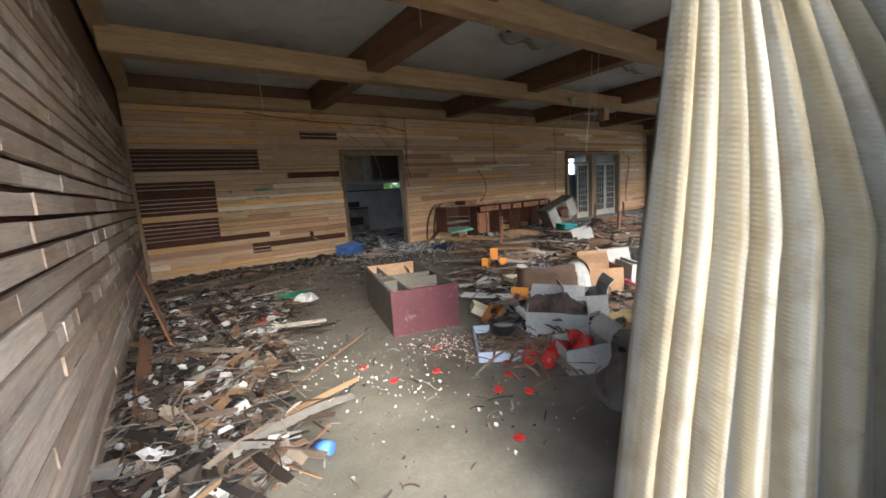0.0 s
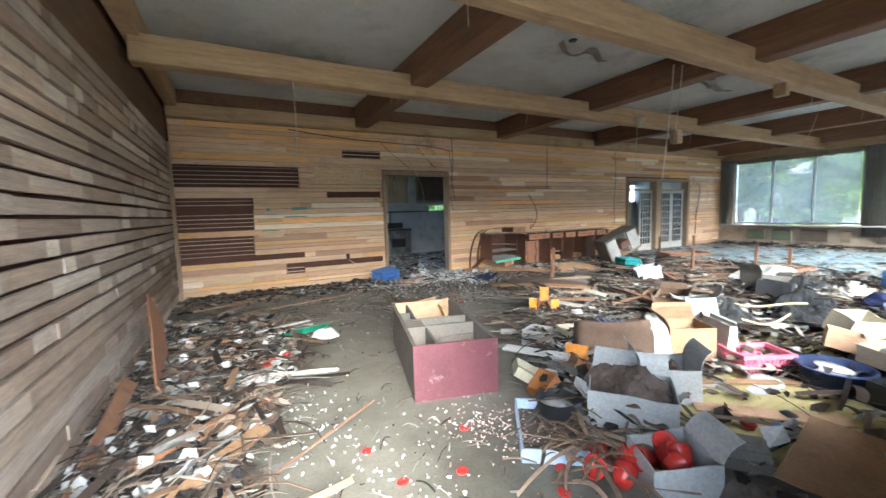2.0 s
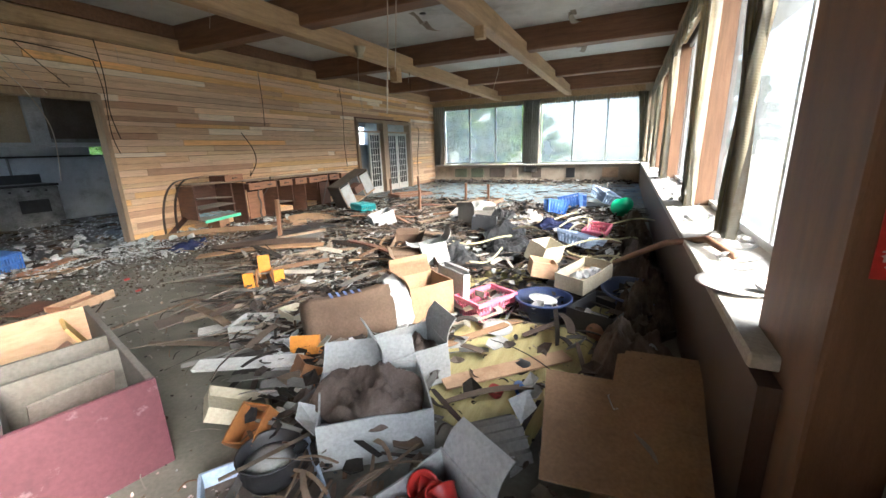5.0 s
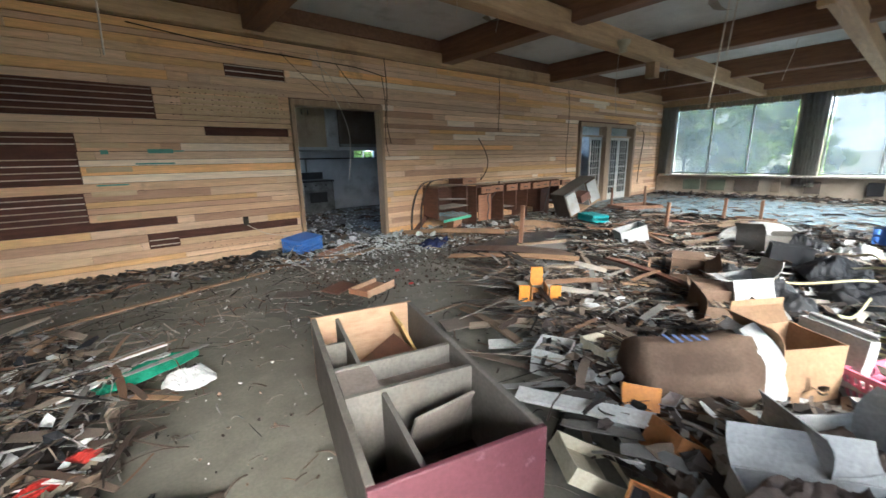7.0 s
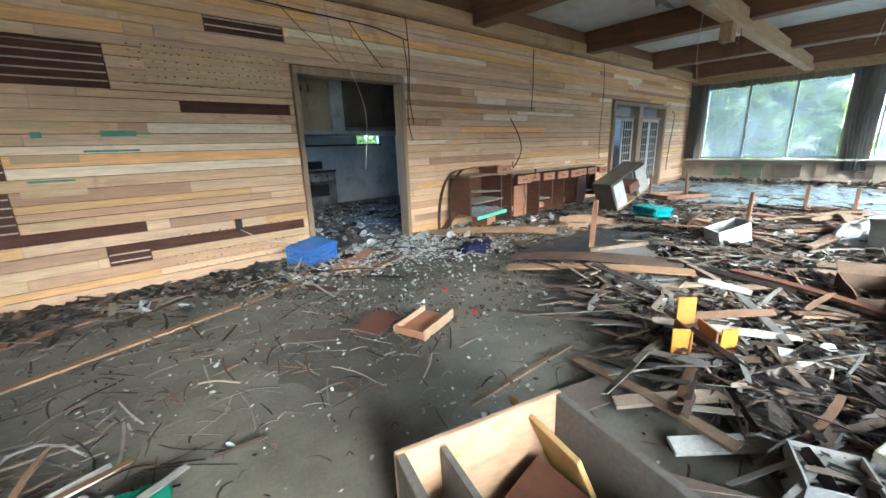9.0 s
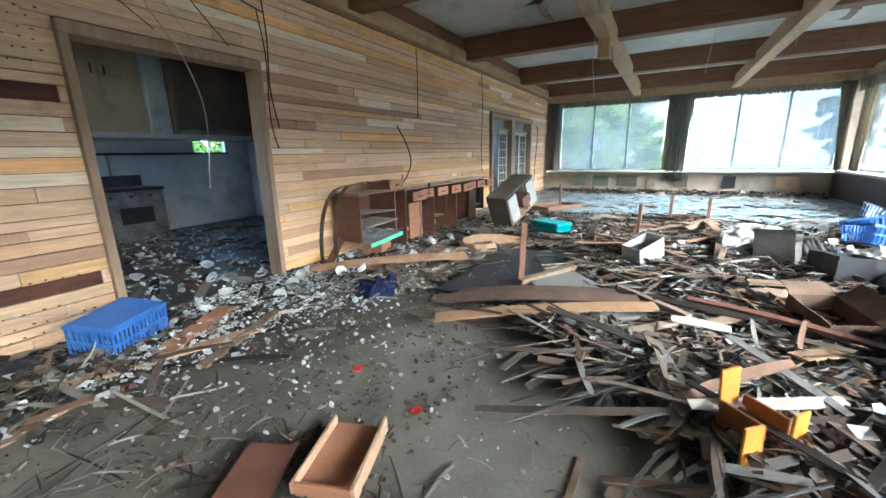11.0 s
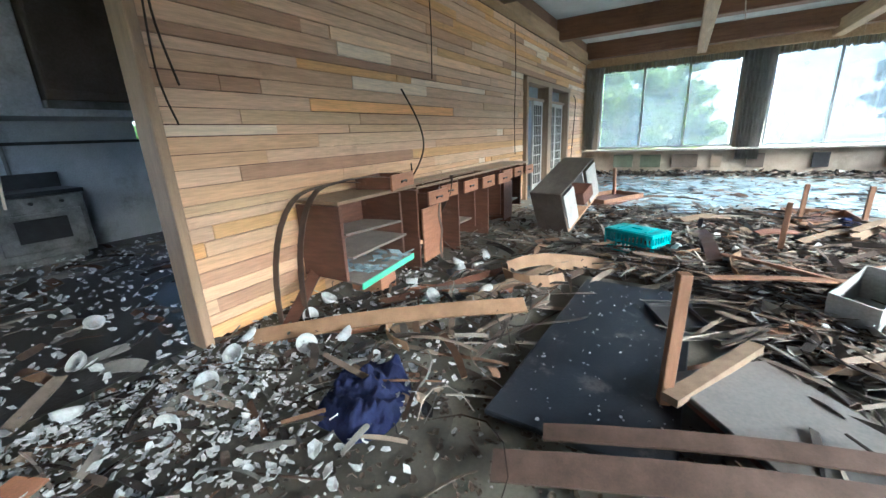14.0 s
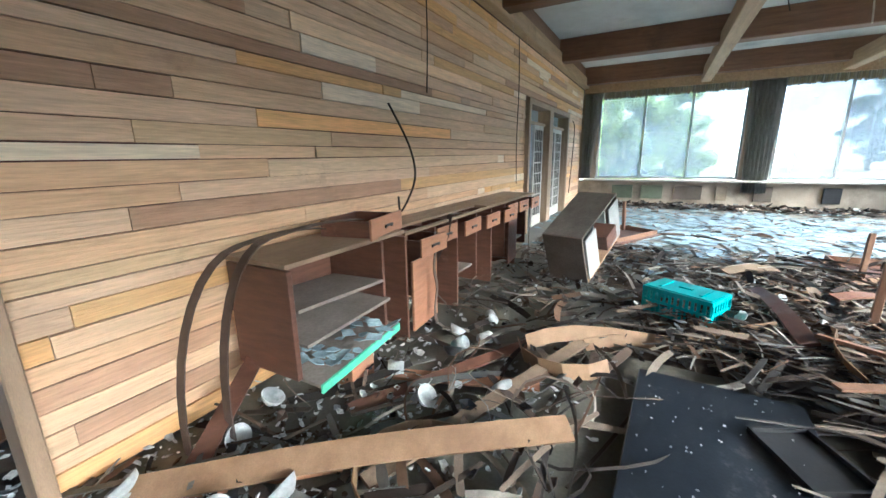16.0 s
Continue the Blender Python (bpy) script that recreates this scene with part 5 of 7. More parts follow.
vessel("jar_lid", pose(3.08, 1.66, 0.03, 20, 0, 0), [(0, 0), (0.04, 0), (0.042, 0.03), (0.036, 0.03), (0.034, 0.008), (0, 0.008)], M_DARKRED, "dark red jar lid lying on matting", "lid", 14)
vessel("can", pose(3.95, 1.22, 0.06, 0, 88, -20), [(0, 0), (0.06, 0), (0.06, 0.16), (0.055, 0.16), (0.054, 0.01), (0, 0.01)], M_MAHOG_L, "rusty brown can lying on its side", "can", 18)
vessel("bowl", pose(3.42, 1.62, 0.05, 150, 10, 0), [(q * 1.2, w * 1.2) for q, w in BOWL], M_BLACK, "black bowl upside down on matting", "bowl")
# crockery by the desks and kitchen opening
for i, (x, y) in enumerate(((4.88, 8.02), (5.27, 7.95), (5.17, 7.43), (5.53, 8.02), (6.45, 7.37), (5.95, 7.3), (6.75, 7.5), (4.98, 7.62), (4.7, 7.9), (4.45, 7.75), (4.2, 7.6), (3.95, 8.1), (3.62, 7.9), (3.5, 8.5), (4.2, 8.7), (4.45, 9.3), (3.8, 9.5), (6.2, 6.9))):
    vessel("bowl", pose(x, y, 0.03, rnd.uniform(-70, 70), rnd.uniform(-30, 30), rnd.uniform(0, 360)), BOWL, M_CERAM if i != 4 else M_BLACK, "small white china bowl among shards" if i != 4 else "small black bowl among the boards", "bowl", 18, group="scattered bowls")
for i, (x, y, a) in enumerate(((6.55, 7.4, 60), (6.72, 7.28, 100), (7.05, 7.3, 75), (6.15, 7.55, 90))):
    vessel("cup", pose(x, y, 0.05, a, 0, 70 * i), [(q * 1.3, w * 1.3) for q, w in CUP], M_CERAM, "white mug lying in front of the desks", "cup", 16, group="mugs by the desks")

# flattened cartons, matting, corrugated piece
for pz, cor, lab in ((pose(2.86, 1.20, 0.13, 3, -6, 8), (0.66, 0.32), "flattened brown cardboard sheet"), (pose(2.96, 0.91, 0.14, -4, -8, -4), (0.98, 0.38), "large flattened brown cardboard sheet")):
    bm = bmesh.new()
    box(bm, (cor[0] / 2, cor[1], 0.008), (-cor[0] / 4, 0, 0), pose(0, 0, 0, 0, 5, 0))
    box(bm, (cor[0] / 2, cor[1], 0.008), (cor[0] / 4, 0, 0), pose(0, 0, 0, 0, -3, 0))
    solo("cardboard_sheet", bm, M_KRAFT, lab + " lying on the rubbish", "cardboard", pz)
for x, y, w, d, a in ((3.45, 1.75, 1.3, 0.9, -10), (4.9, 2.2, 1.2, 0.9, 15), (6.9, 1.7, 1.8, 0.9, -4), (3.3, 1.2, 0.8, 0.5, 20)):
    bm = bmesh.new()
    bmesh.ops.create_grid(bm, x_segments=14, y_segments=10, size=0.5)
    for v in bm.verts:
        v.co = Vector((v.co.x * w, v.co.y * d, 0.012 + 0.012 * noise.noise(Vector((v.co.x * 4 + x, v.co.y * 4 + y, 0)))))
    bmesh.ops.solidify(bm, geom=bm.faces[:], thickness=0.008)
    solo("floor_mat", bm, M_TATAMI, "yellowed straw floor matting under the rubbish", "mat", pose(x, y, 0.0, 0, 0, a))
bm = bmesh.new()
ribbon(bm, [(0.02 * i, 0, 0.015 * (i % 2) + 0.09 * math.sin(i / 14 * 3.1)) for i in range(15)], lambda i: (0, 1, 0), 0.24, 0.006)
solo("corrugated_sheet", bm, M_CHIP, "grey corrugated roofing offcut on the matting", "sheet", pose(2.62, 1.46, 0.02, 0, 0, 40))
# heap cloths: rags in cartons, navy cloth, pale sheet, white bag


def rag(name, m, size, material, label, category, seed, lift=0.12):
    bm = bmesh.new()
    bmesh.ops.create_grid(bm, x_segments=44, y_segments=44, size=0.5)
    for v in bm.verts:
        p = Vector((v.co.x * 3.2 + seed, v.co.y * 3.2, seed * 0.7))
        fall = max(0.0, 1 - (2 * max(abs(v.co.x), abs(v.co.y))) ** 3)
        n = 0.9 * noise.noise(p * 0.75) + 0.45 * (0.5 - abs(noise.noise(p * 1.7))) + 0.3 * (0.4 - abs(noise.noise(p * 3.4 + Vector((3, 7, 1))))) + 0.1 * noise.noise(p * 8)
        sx, sy = v.co.x * math.sqrt(1 - 2 * v.co.y ** 2), v.co.y * math.sqrt(1 - 2 * v.co.x ** 2)
        v.co = Vector((sx * size[0] * (1 + 0.25 * noise.noise(p * 0.8)), sy * size[1] * (1 + 0.25 * noise.noise(p * 0.9 + Vector((5, 1, 0)))), 0.015 + lift * (0.25 + abs(n)) * fall))
    bmesh.ops.solidify(bm, geom=bm.faces[:], thickness=0.004)
    return solo(name, bm, material, label, category, m, smooth=True)


rag("cloth", pose(4.78, 6.95, 0.0, 0, 0, 30), (0.62, 0.46), M_CLOTH, "crumpled dark navy cloth on the floor", "cloth", 2.3, 0.16)
rag("rag", pose(2.62, 2.12, 0.16, 0, 0, -52), (0.50, 0.42), M_RAG, "brown rags heaped in the white carton", "rag", 4.1, 0.2)
rag("rag", pose(3.08, 2.18, 0.14, 0, 0, -40), (0.36, 0.3), M_RAG, "brown rags in the white carton", "rag", 5.1, 0.14)
rag("vinyl_sheet", pose(7.75, 3.55, 0.22, 10, -14, -30), (0.9, 0.62), M_WHITE, "pale stiff sheet draped over the heap", "sheet", 7.7, 0.1)
rag("bag", pose(2.20, 1.20, 0.0, 0, 0, 15), (0.66, 0.46), M_CHIPDARK, "dirty grey plastic bag slumped on the floor", "bag", 9.2, 0.24)
rag("net", pose(1.02, 5.02, 0.08, 0, 0, 20), (0.56, 0.26), M_GREENNET, "green torn netting on the floor", "net", 11.2, 0.05)
rag("plastic_sheet", pose(1.22, 4.78, 0.05, 0, 0, -30), (0.3, 0.22), M_PAPER, "crumpled clear plastic bag on the floor", "bag", 12.4, 0.09)
rag("paper_bag", pose(0.55, 3.86, 0.06, 0, 0, 15), (0.36, 0.22), M_PAPER, "crumpled white paper on the debris", "paper", 13.4, 0.06)
rag("plastic_bag", pose(0.42, 4.42, 0.06, 0, 0, 60), (0.34, 0.2), M_PAPER, "crumpled white plastic on the debris", "bag", 14.4, 0.06)
rag("fabric", pose(0.68, 4.25, 0.06, 0, 0, 40), (0.36, 0.14), M_RED, "red cloth strip on the debris", "cloth", 15.4, 0.05)
rag("black_sheet", pose(6.4, 2.55, 0.1, 6, 0, 0), (0.8, 0.6), M_BLACK, "black plastic sheeting over rubbish", "sheet", 16.4, 0.2)
rag("black_sheet", pose(5.75, 3.15, 0.08, 0, 0, 30), (0.6, 0.5), M_BLACK, "black plastic sheeting over rubbish", "sheet", 17.4, 0.16)
rag("mound", pose(3.55, 0.98, 0.0, 0, 0, 0), (0.9, 0.5), M_RAG, "brown sagging sack under the window wall", "sack", 18.4, 0.34)
# Rag-shaped mounds added in place of boards and cardboard heaped there.
for k, (x, y, w, d, h) in enumerate(((4.35, 0.92, 0.9, 0.42, 0.42), (5.25, 0.95, 1.0, 0.45, 0.40), (6.3, 0.95, 1.1, 0.45, 0.44), (7.5, 0.95, 1.2, 0.45, 0.40))):
    rag("mound", pose(x, y, 0.0, 0, 0, 4 * k - 6), (w, d), M_RAG if k % 2 else M_DUFF, "dark brown mound in place of boards heaped against the window wall", "cloth", 23.4 + k, h)
rag("cloth", pose(5.9, 2.35, 0.08, 0, 0, 20), (0.8, 0.6), M_BLACK, "black cloth over the junk heap", "cloth", 31.4, 0.22)
rag("cloth", pose(5.1, 2.75, 0.06, 0, 0, -30), (0.7, 0.5), M_BLACK, "black cloth over the junk heap", "cloth", 32.4, 0.2)
rag("cloth", pose(7.9, 3.0, 0.08, 0, 0, 10), (0.9, 0.5), M_BLACK, "black cloth over the junk heap", "cloth", 33.4, 0.24)
rag("rag", pose(2.72, 2.52, 0.0, 0, 0, 25), (0.5, 0.36), M_RAG, "dark brown rag between the cartons", "rag", 34.4, 0.14)
rag("cloth", pose(9.55, 4.0, 0.07, 0, 0, 10), (0.3, 0.3), M_CLOTH, "dark blue cloth on the upturned table", "cloth", 19.4, 0.12)
rag("cloth", pose(2.46, 7.93, 0.03, 0, 0, 10), (0.5, 0.3), M_BLACK, "black cloth by the wall foot", "cloth", 20.4, 0.1)
rag("cloth", pose(7.1, 2.0, 0.12, 0, 0, 80), (0.6, 0.4), M_CLOTH, "dark cloth on the junk heap", "cloth", 21.4, 0.15)
rag("towel", pose(7.7, 2.5, 0.1, 0, 0, 40), (0.5, 0.4), M_PAPER, "grey-white towel on the junk heap", "towel", 22.4, 0.14)
# holed white panel
hp = thing("bottle_tray", "white plastic panel with two rows of round holes", "tray", pose(4.30, 3.50, 0.1, 6, -6, -42))
part("panel", boxes(((0.5, 0.2, 0.02), (0, 0, 0)), bevel=0.004), M_WHITE, hp)
# Black discs on the uncut panel paint the darkness of its holes.
for i in range(4):
    for j in range(2):
        bm = bmesh.new()
        ring(bm, [(0, 0.0), (0.03, 0), (0.03, 0.004), (0, 0.004)], 14)
        part("hole", bm, M_BLACK, hp, "black disc painting the shade of a round hole", pose(-0.18 + 0.1 * i, -0.045 + 0.09 * j, 0.009))

sk = next(o for o in scene.objects if o.name == "paper_sack")
for i in range(5):
    part("print_bar", boxes(((0.004, 0.10 - 0.012 * i, 0.018), (-0.19 - 0.0, 0.0, 0.2 + 0.05 * i)), bevel=0.001), M_PRINT, sk, "faded blue print bar")
for o in [o for o in scene.objects if o.get("label") == "white carton panel with faded blue print"]:
    for i in range(4):
        part("print_bar", boxes(((0.002, 0.22 - 0.04 * i, 0.022), (0.036, 0.02, 0.08 + 0.04 * i))), M_PRINT, o, "faded blue print bar")


# ---- curtains, sign, cords ----
def curtain(name, m, top, bottom, z1, z0, folds, depth, material, label, seed=0, rows=18, ragged=0.0):
    """A hanging cloth: top and bottom are (start, end) along local x; a waist draws it in at the height given in bottom[2:]."""
    r = random.Random(seed)
    n = folds * 8
    bm = bmesh.new()
    grid = []
    jit = [r.uniform(-0.5, 0.5) for _ in range(n + 1)]
    for j in range(rows + 1):
        v = j / rows
        row = []
        for i in range(n + 1):
            u = i / n
            a, b = top[0] + (bottom[0] - top[0]) * v, top[1] + (bottom[1] - top[1]) * v
            if len(bottom) > 2:
                w = math.exp(-((v - bottom[2]) / 0.22) ** 2) * bottom[3]
                c = bottom[4] if len(bottom) > 4 else (a + b) / 2
                a, b = a + (c - a) * w, b + (c - b) * w
            ph = 2 * math.pi * folds * u + 0.9 * math.sin(3 * v + seed)
            y = depth * (math.sin(ph) * (0.7 + 0.3 * math.sin(5.3 * u + seed)) + 0.25 * math.sin(2.7 * ph + jit[i] + 2 * v))
            x = a + (b - a) * u + 0.25 * depth * math.cos(ph)
            zz = z1 + (z0 - z1) * v - (ragged * abs(jit[i]) * v)
            row.append(bm.verts.new((x, y, zz)))
        grid.append(row)
    weave_cloth(bm, grid, folds * 0.13)
    return solo(name, bm, material, label, "curtain", m, smooth=True)


def weave_cloth(bm, grid, span):
    """Faces over a grid of points, with the cloth's own metres as the map of its weave."""
    uv = bm.loops.layers.uv.new("weave")
    n = len(grid[0]) - 1
    for j, (g0, g1) in enumerate(zip(grid, grid[1:])):
        for i in range(n):
            f = bm.faces.new((g0[i], g0[i + 1], g1[i + 1], g1[i]))
            for loop, (a, b) in zip(f.loops, ((i, j), (i + 1, j), (i + 1, j + 1), (i, j + 1))):
                loop[uv].uv = (span * a / n, grid[b][a].co.z)
    bmesh.ops.solidify(bm, geom=bm.faces[:], thickness=0.003)


def swept_curtain(m, folds, label):
    """Gathered at one high hook, the near side hanging, the far side swept away in a wide fan."""
    r = random.Random(12)
    bm = bmesh.new()
    grid = []
    n, rows = folds * 14, 64
    size = [r.uniform(0.7, 1.25) for _ in range(folds + 1)]
    for j in range(rows + 1):
        v = j / rows
        z = 2.62 - 2.58 * v
        drop = max(0.0, 2.05 - z)
        row = []
        for i in range(n + 1):
            u = i / n
            left = 0.09 - 0.065 * drop - 0.012 * drop * drop
            right = 0.24 + 0.98 * min(drop, 0.95) + 0.30 * max(0.0, drop - 0.95)
            w = u ** (1.05 + 0.45 * min(1.0, drop))
            ph = 2 * math.pi * folds * u + 0.35 * math.sin(2.1 * v + 7 * u)
            deep = (0.016 + 0.040 * min(1.0, drop)) * size[int(u * folds)] * (1.0 + 0.5 * u)
            ridge = math.sin(ph)
            y = deep * (ridge + 0.30 * math.sin(2 * ph + 1.7 + 2.2 * v) + 0.16 * math.sin(3.1 * ph + 4 * v)) 
            row.append(bm.verts.new((left + (right - left) * w + 0.30 * deep * math.cos(ph), y, z)))
        grid.append(row)
    weave_cloth(bm, grid, folds * 0.16)
    return solo("curtain", bm, M_CURTAIN, label, "curtain", m, smooth=True)


swept_curtain(pose(1.02, 0.52, 0, 0, 0, -28), 9, "heavy pale yellow striped curtain swept aside at the entrance")
curtain("curtain", pose(2.02, 0.47, 0, 0, 0, 1), (0.0, 0.43), (0.0, 0.43), 2.80, 0.03, 6, 0.026, M_CURTAIN, "heavy pale yellow curtain hanging beside the post", 8, 24)
sash = thing("sliding_sash", "pale aluminium sliding door sash standing beside the curtain", "sash", pose(1.90, 0.24, 0))
part("stile", boxes(((0.07, 0.04, 2.6), (0, 0, 1.31)), bevel=0.004), M_ALU, sash)
part("stile", boxes(((0.09, 0.05, 2.6), (0.20, 0.11, 1.31)), bevel=0.004), M_ALU, sash)
part("rail", boxes(((0.12, 0.03, 0.07), (0.095, 0.03, 2.575)), ((0.12, 0.03, 0.1), (0.095, 0.03, 0.06))), M_ALU, sash)
curtain("curtain", pose(XR - 0.1, 4.02, 0, 0, 0, 90), (0.0, 0.60), (0.05, 0.52), 2.86, 0.40, 7, 0.04, M_CURTAIN_G, "grey drawn curtain between the end windows", 4, 16, 0.1)
curtain("curtain", pose(XR - 0.1, 7.72, 0, 0, 0, 90), (0.0, 0.46), (0.22, 0.45), 2.86, 0.68, 5, 0.035, M_CURTAIN_G, "grey curtain drawn into the room corner", 5, 16)
curtain("curtain", pose(XR - 0.12, 0.62, 0, 0, 0, 90), (0.0, 0.3), (0.0, 0.12), 2.86, 0.68, 4, 0.035, M_CURTAIN, "pale curtain drawn into the window corner", 6, 16)
for k, (x, w) in enumerate(((5.62, 0.7), (8.85, 0.8), (12.2, 0.8), (14.9, 0.7))):
    curtain("curtain", pose(x, 0.52, 0), (0.0, w), (0.12, w - 0.1), 2.84, 0.72, 7, 0.05, M_CURTAIN, "pale yellow drawn curtain hanging at the window front", 7 + k, 18, 0.08)
curtain("curtain", pose(3.85, 0.50, 0), (0.0, 0.55), (0.30, 0.62, 0.62, 0.8, 0.35), 2.84, 0.72, 6, 0.045, M_CURTAIN, "pale curtain tied in at the waist at the window front", 21, 24)
for k in range(4):
    curtain("valance", pose(2.95 + 3.26 * k, 0.55, 0), (0.0, 3.2), (0.02, 3.18), 2.90, 2.62, 34, 0.02, M_CURTAIN, "fringed pale valance over the window front", 30 + k, 4, 0.10)
for k, (y, w) in enumerate(((0.75, 3.3), (4.6, 3.2))):
    curtain("valance", pose(XR - 0.06, y, 0, 0, 0, 90), (0.0, w), (0.0, w), 2.94, 2.74, 36, 0.014, M_CURTAIN, "ragged fringed valance over the end window", 40 + k, 4, 0.14)

sg = thing("fire_sign", "red fire extinguisher sign with white characters on the post", "sign", Matrix(((0, 0, -1, 2.455), (-0.86, 0, 0, 0.600), (0, 0.86, 0, 1.215), (0, 0, 0, 1))))
part("plate", boxes(((0.080, 0.235, 0.003), (0.044, -0.1175, 0.0015))), M_SIGN, sg)
for k, ch in enumerate("消火器"):
    cu = bpy.data.curves.new("character", "FONT")
    cu.body, cu.size, cu.extrude, cu.align_x = ch, 0.060, 0.0008, "CENTER"
    tmp = new("character_source", cu)
    bpy.context.view_layer.update()
    me = bpy.data.meshes.new_from_object(tmp.evaluated_get(bpy.context.evaluated_depsgraph_get()))
    bpy.data.objects.remove(tmp)
    me.materials.clear(); me.materials.append(M_SIGNW)
    c = new("character", me)
    c.parent, c.location = sg, (0.044, -0.066 - 0.059 * k, 0.0045)
bm = bmesh.new()
vs = [bm.verts.new(p) for p in ((0.026, -0.200, 0.0042), (0.044, -0.224, 0.0042), (0.062, -0.200, 0.0042), (0.044, -0.193, 0.0042))]
bm.faces.new(vs)
bmesh.ops.solidify(bm, geom=bm.faces[:], thickness=0.001)
part("arrow", bm, M_SIGNW, sg, "white arrow pointing down")


def cord(pts, radius, material, label, name="cord"):
    bm = bmesh.new()
    fine = []
    P = [Vector(p) for p in pts]
    for i in range(len(P) - 1):
        a, b, c, d = P[max(i - 1, 0)], P[i], P[i + 1], P[min(i + 2, len(P) - 1)]
        for k in range(6):
            t = k / 6
            fine.append(0.5 * ((2 * b) + (c - a) * t + (2 * a - 5 * b + 4 * c - d) * t * t + (3 * b - a - 3 * c + d) * t ** 3))
    fine.append(P[-1])
    tube(bm, fine, radius, 5)
    return solo(name, bm, material, label, "cord", smooth=True)


cord([(1.14, 5.45, 2.95), (1.15, 5.46, 2.5), (1.13, 5.44, 2.0)], 0.006, M_ROPE, "pale cord dangling from the long beam")
cord([(4.92, 3.30, 2.95), (4.9, 3.32, 2.4), (4.86, 3.36, 1.68)], 0.006, M_ROPE, "pale cord dangling from the beam")
cord([(5.02, 3.26, 2.95), (5.03, 3.3, 2.5), (5.0, 3.32, 2.1)], 0.005, M_ROPE, "thin pale cord dangling from the beam")
cord([(7.3, 5.42, 2.95), (7.28, 5.44, 2.4), (7.3, 5.4, 1.95)], 0.004, M_ROPE, "thin pale cord dangling from the beam")
cord([(3.62, 8.15, 2.95), (3.7, 8.12, 2.5), (3.9, 8.1, 2.15), (4.05, 8.14, 1.7), (4.02, 8.2, 1.05)], 0.006, M_ROPE, "pale frayed cord hanging across the kitchen opening")
cord([(3.1, 8.2, 2.85), (3.35, 8.16, 2.6), (3.75, 8.14, 2.3)], 0.004, M_CABLE, "dark loose wire on the board wall")
cord([(4.80, 8.2, 3.0), (4.83, 8.2, 2.5), (4.80, 8.2, 2.0), (4.86, 8.2, 1.62)], 0.007, M_CABLE, "dark cable running down the board wall", "cable")
cord([(7.62, 8.2, 2.95), (7.63, 8.2, 2.4), (7.60, 8.2, 1.9)], 0.006, M_CABLE, "dark cable running down the board wall", "cable")
cord([(10.2, 8.2, 2.95), (10.25, 8.2, 2.3), (10.2, 8.2, 1.5), (10.24, 8.2, 0.9)], 0.006, M_CABLE, "dark cable running down the board wall", "cable")
cord([(14.4, 8.2, 2.1), (14.5, 8.17, 1.9), (14.3, 8.16, 1.0), (14.36, 8.2, 0.4)], 0.01, M_CABLE, "dark loose hose by the lattice doors", "cable")
cord([(7.1, 8.21, 1.0), (6.98, 8.1, 0.9), (7.12, 8.05, 1.15), (7.16, 8.12, 1.42), (7.0, 8.2, 1.75)], 0.009, M_CABLE, "dark curled cable hanging over the desks", "cable")
cord([(2.38, 8.2, 0.48), (2.6, 8.05, 0.34), (2.9, 7.9, 0.26), (2.7, 7.6, 0.06), (2.2, 7.5, 0.02)], 0.005, M_ROPE, "pale wire trailing from a wall socket")
solo("wall_socket", boxes(((0.07, 0.02, 0.12), (2.38, YB - 0.04, 0.53)), bevel=0.004), M_CABLE, "brown wall socket plate on the boards", "socket")


def band(pts, width, label, normal=(0, 1, 0), material=None):
    bm = bmesh.new()
    ribbon(bm, pts, lambda i: normal, width, 0.006)
    return solo("edging_strip", bm, material or M_BENT, label, "strip", group="bent edging strips")


def arc(p0, p1, rise, n=14, tail=None):
    p0, p1 = Vector(p0), Vector(p1)
    return [p0.lerp(p1, i / n) + Vector((0, 0, rise * math.sin(math.pi * i / n))) for i in range(n + 1)]


def hoop(x0, y, x1, z1, far):
    """A strip that springs from the floor and bends over onto the desks."""
    pts = []
    for i in range(16):
        u = i / 15
        a = min(1.0, u * 1.6)
        pts.append((x0 + (x1 - x0) * (1 - math.cos(a * math.pi / 2)) + far * max(0, u - 0.6), y + 0.03 * math.sin(5 * u), 0.04 + (z1 - 0.04) * math.sin(a * math.pi / 2) + 0.10 * max(0, u - 0.6) * (1 - u) * 6))
    return pts


band(hoop(5.10, 8.0, 5.50, 0.93, 1.2), 0.06, "bent dark edging strip arching over the sideboard")
band(hoop(5.26, 7.93, 5.60, 0.95, 1.6), 0.06, "bent brown edging strip arching over the sideboard")
band([(7.25 - 0.05 * i, 7.72 + 0.01 * i, 0.87 - 0.06 * i if i > 2 else 0.87) for i in range(14)], 0.05, "brown strip hanging down off the desk", (0.3, 1, 0))
band([(6.75 + 0.02 * math.sin(i), 7.66, 0.8 - 0.055 * i) for i in range(14)], 0.045, "brown strip hanging down off the desk", (1, 0.2, 0))
band([(8.6 - 0.035 * i, 7.5 - 0.01 * i, 0.78 - 0.055 * i) for i in range(14)], 0.05, "brown strip leaning on the desks", (1, 0.3, 0))
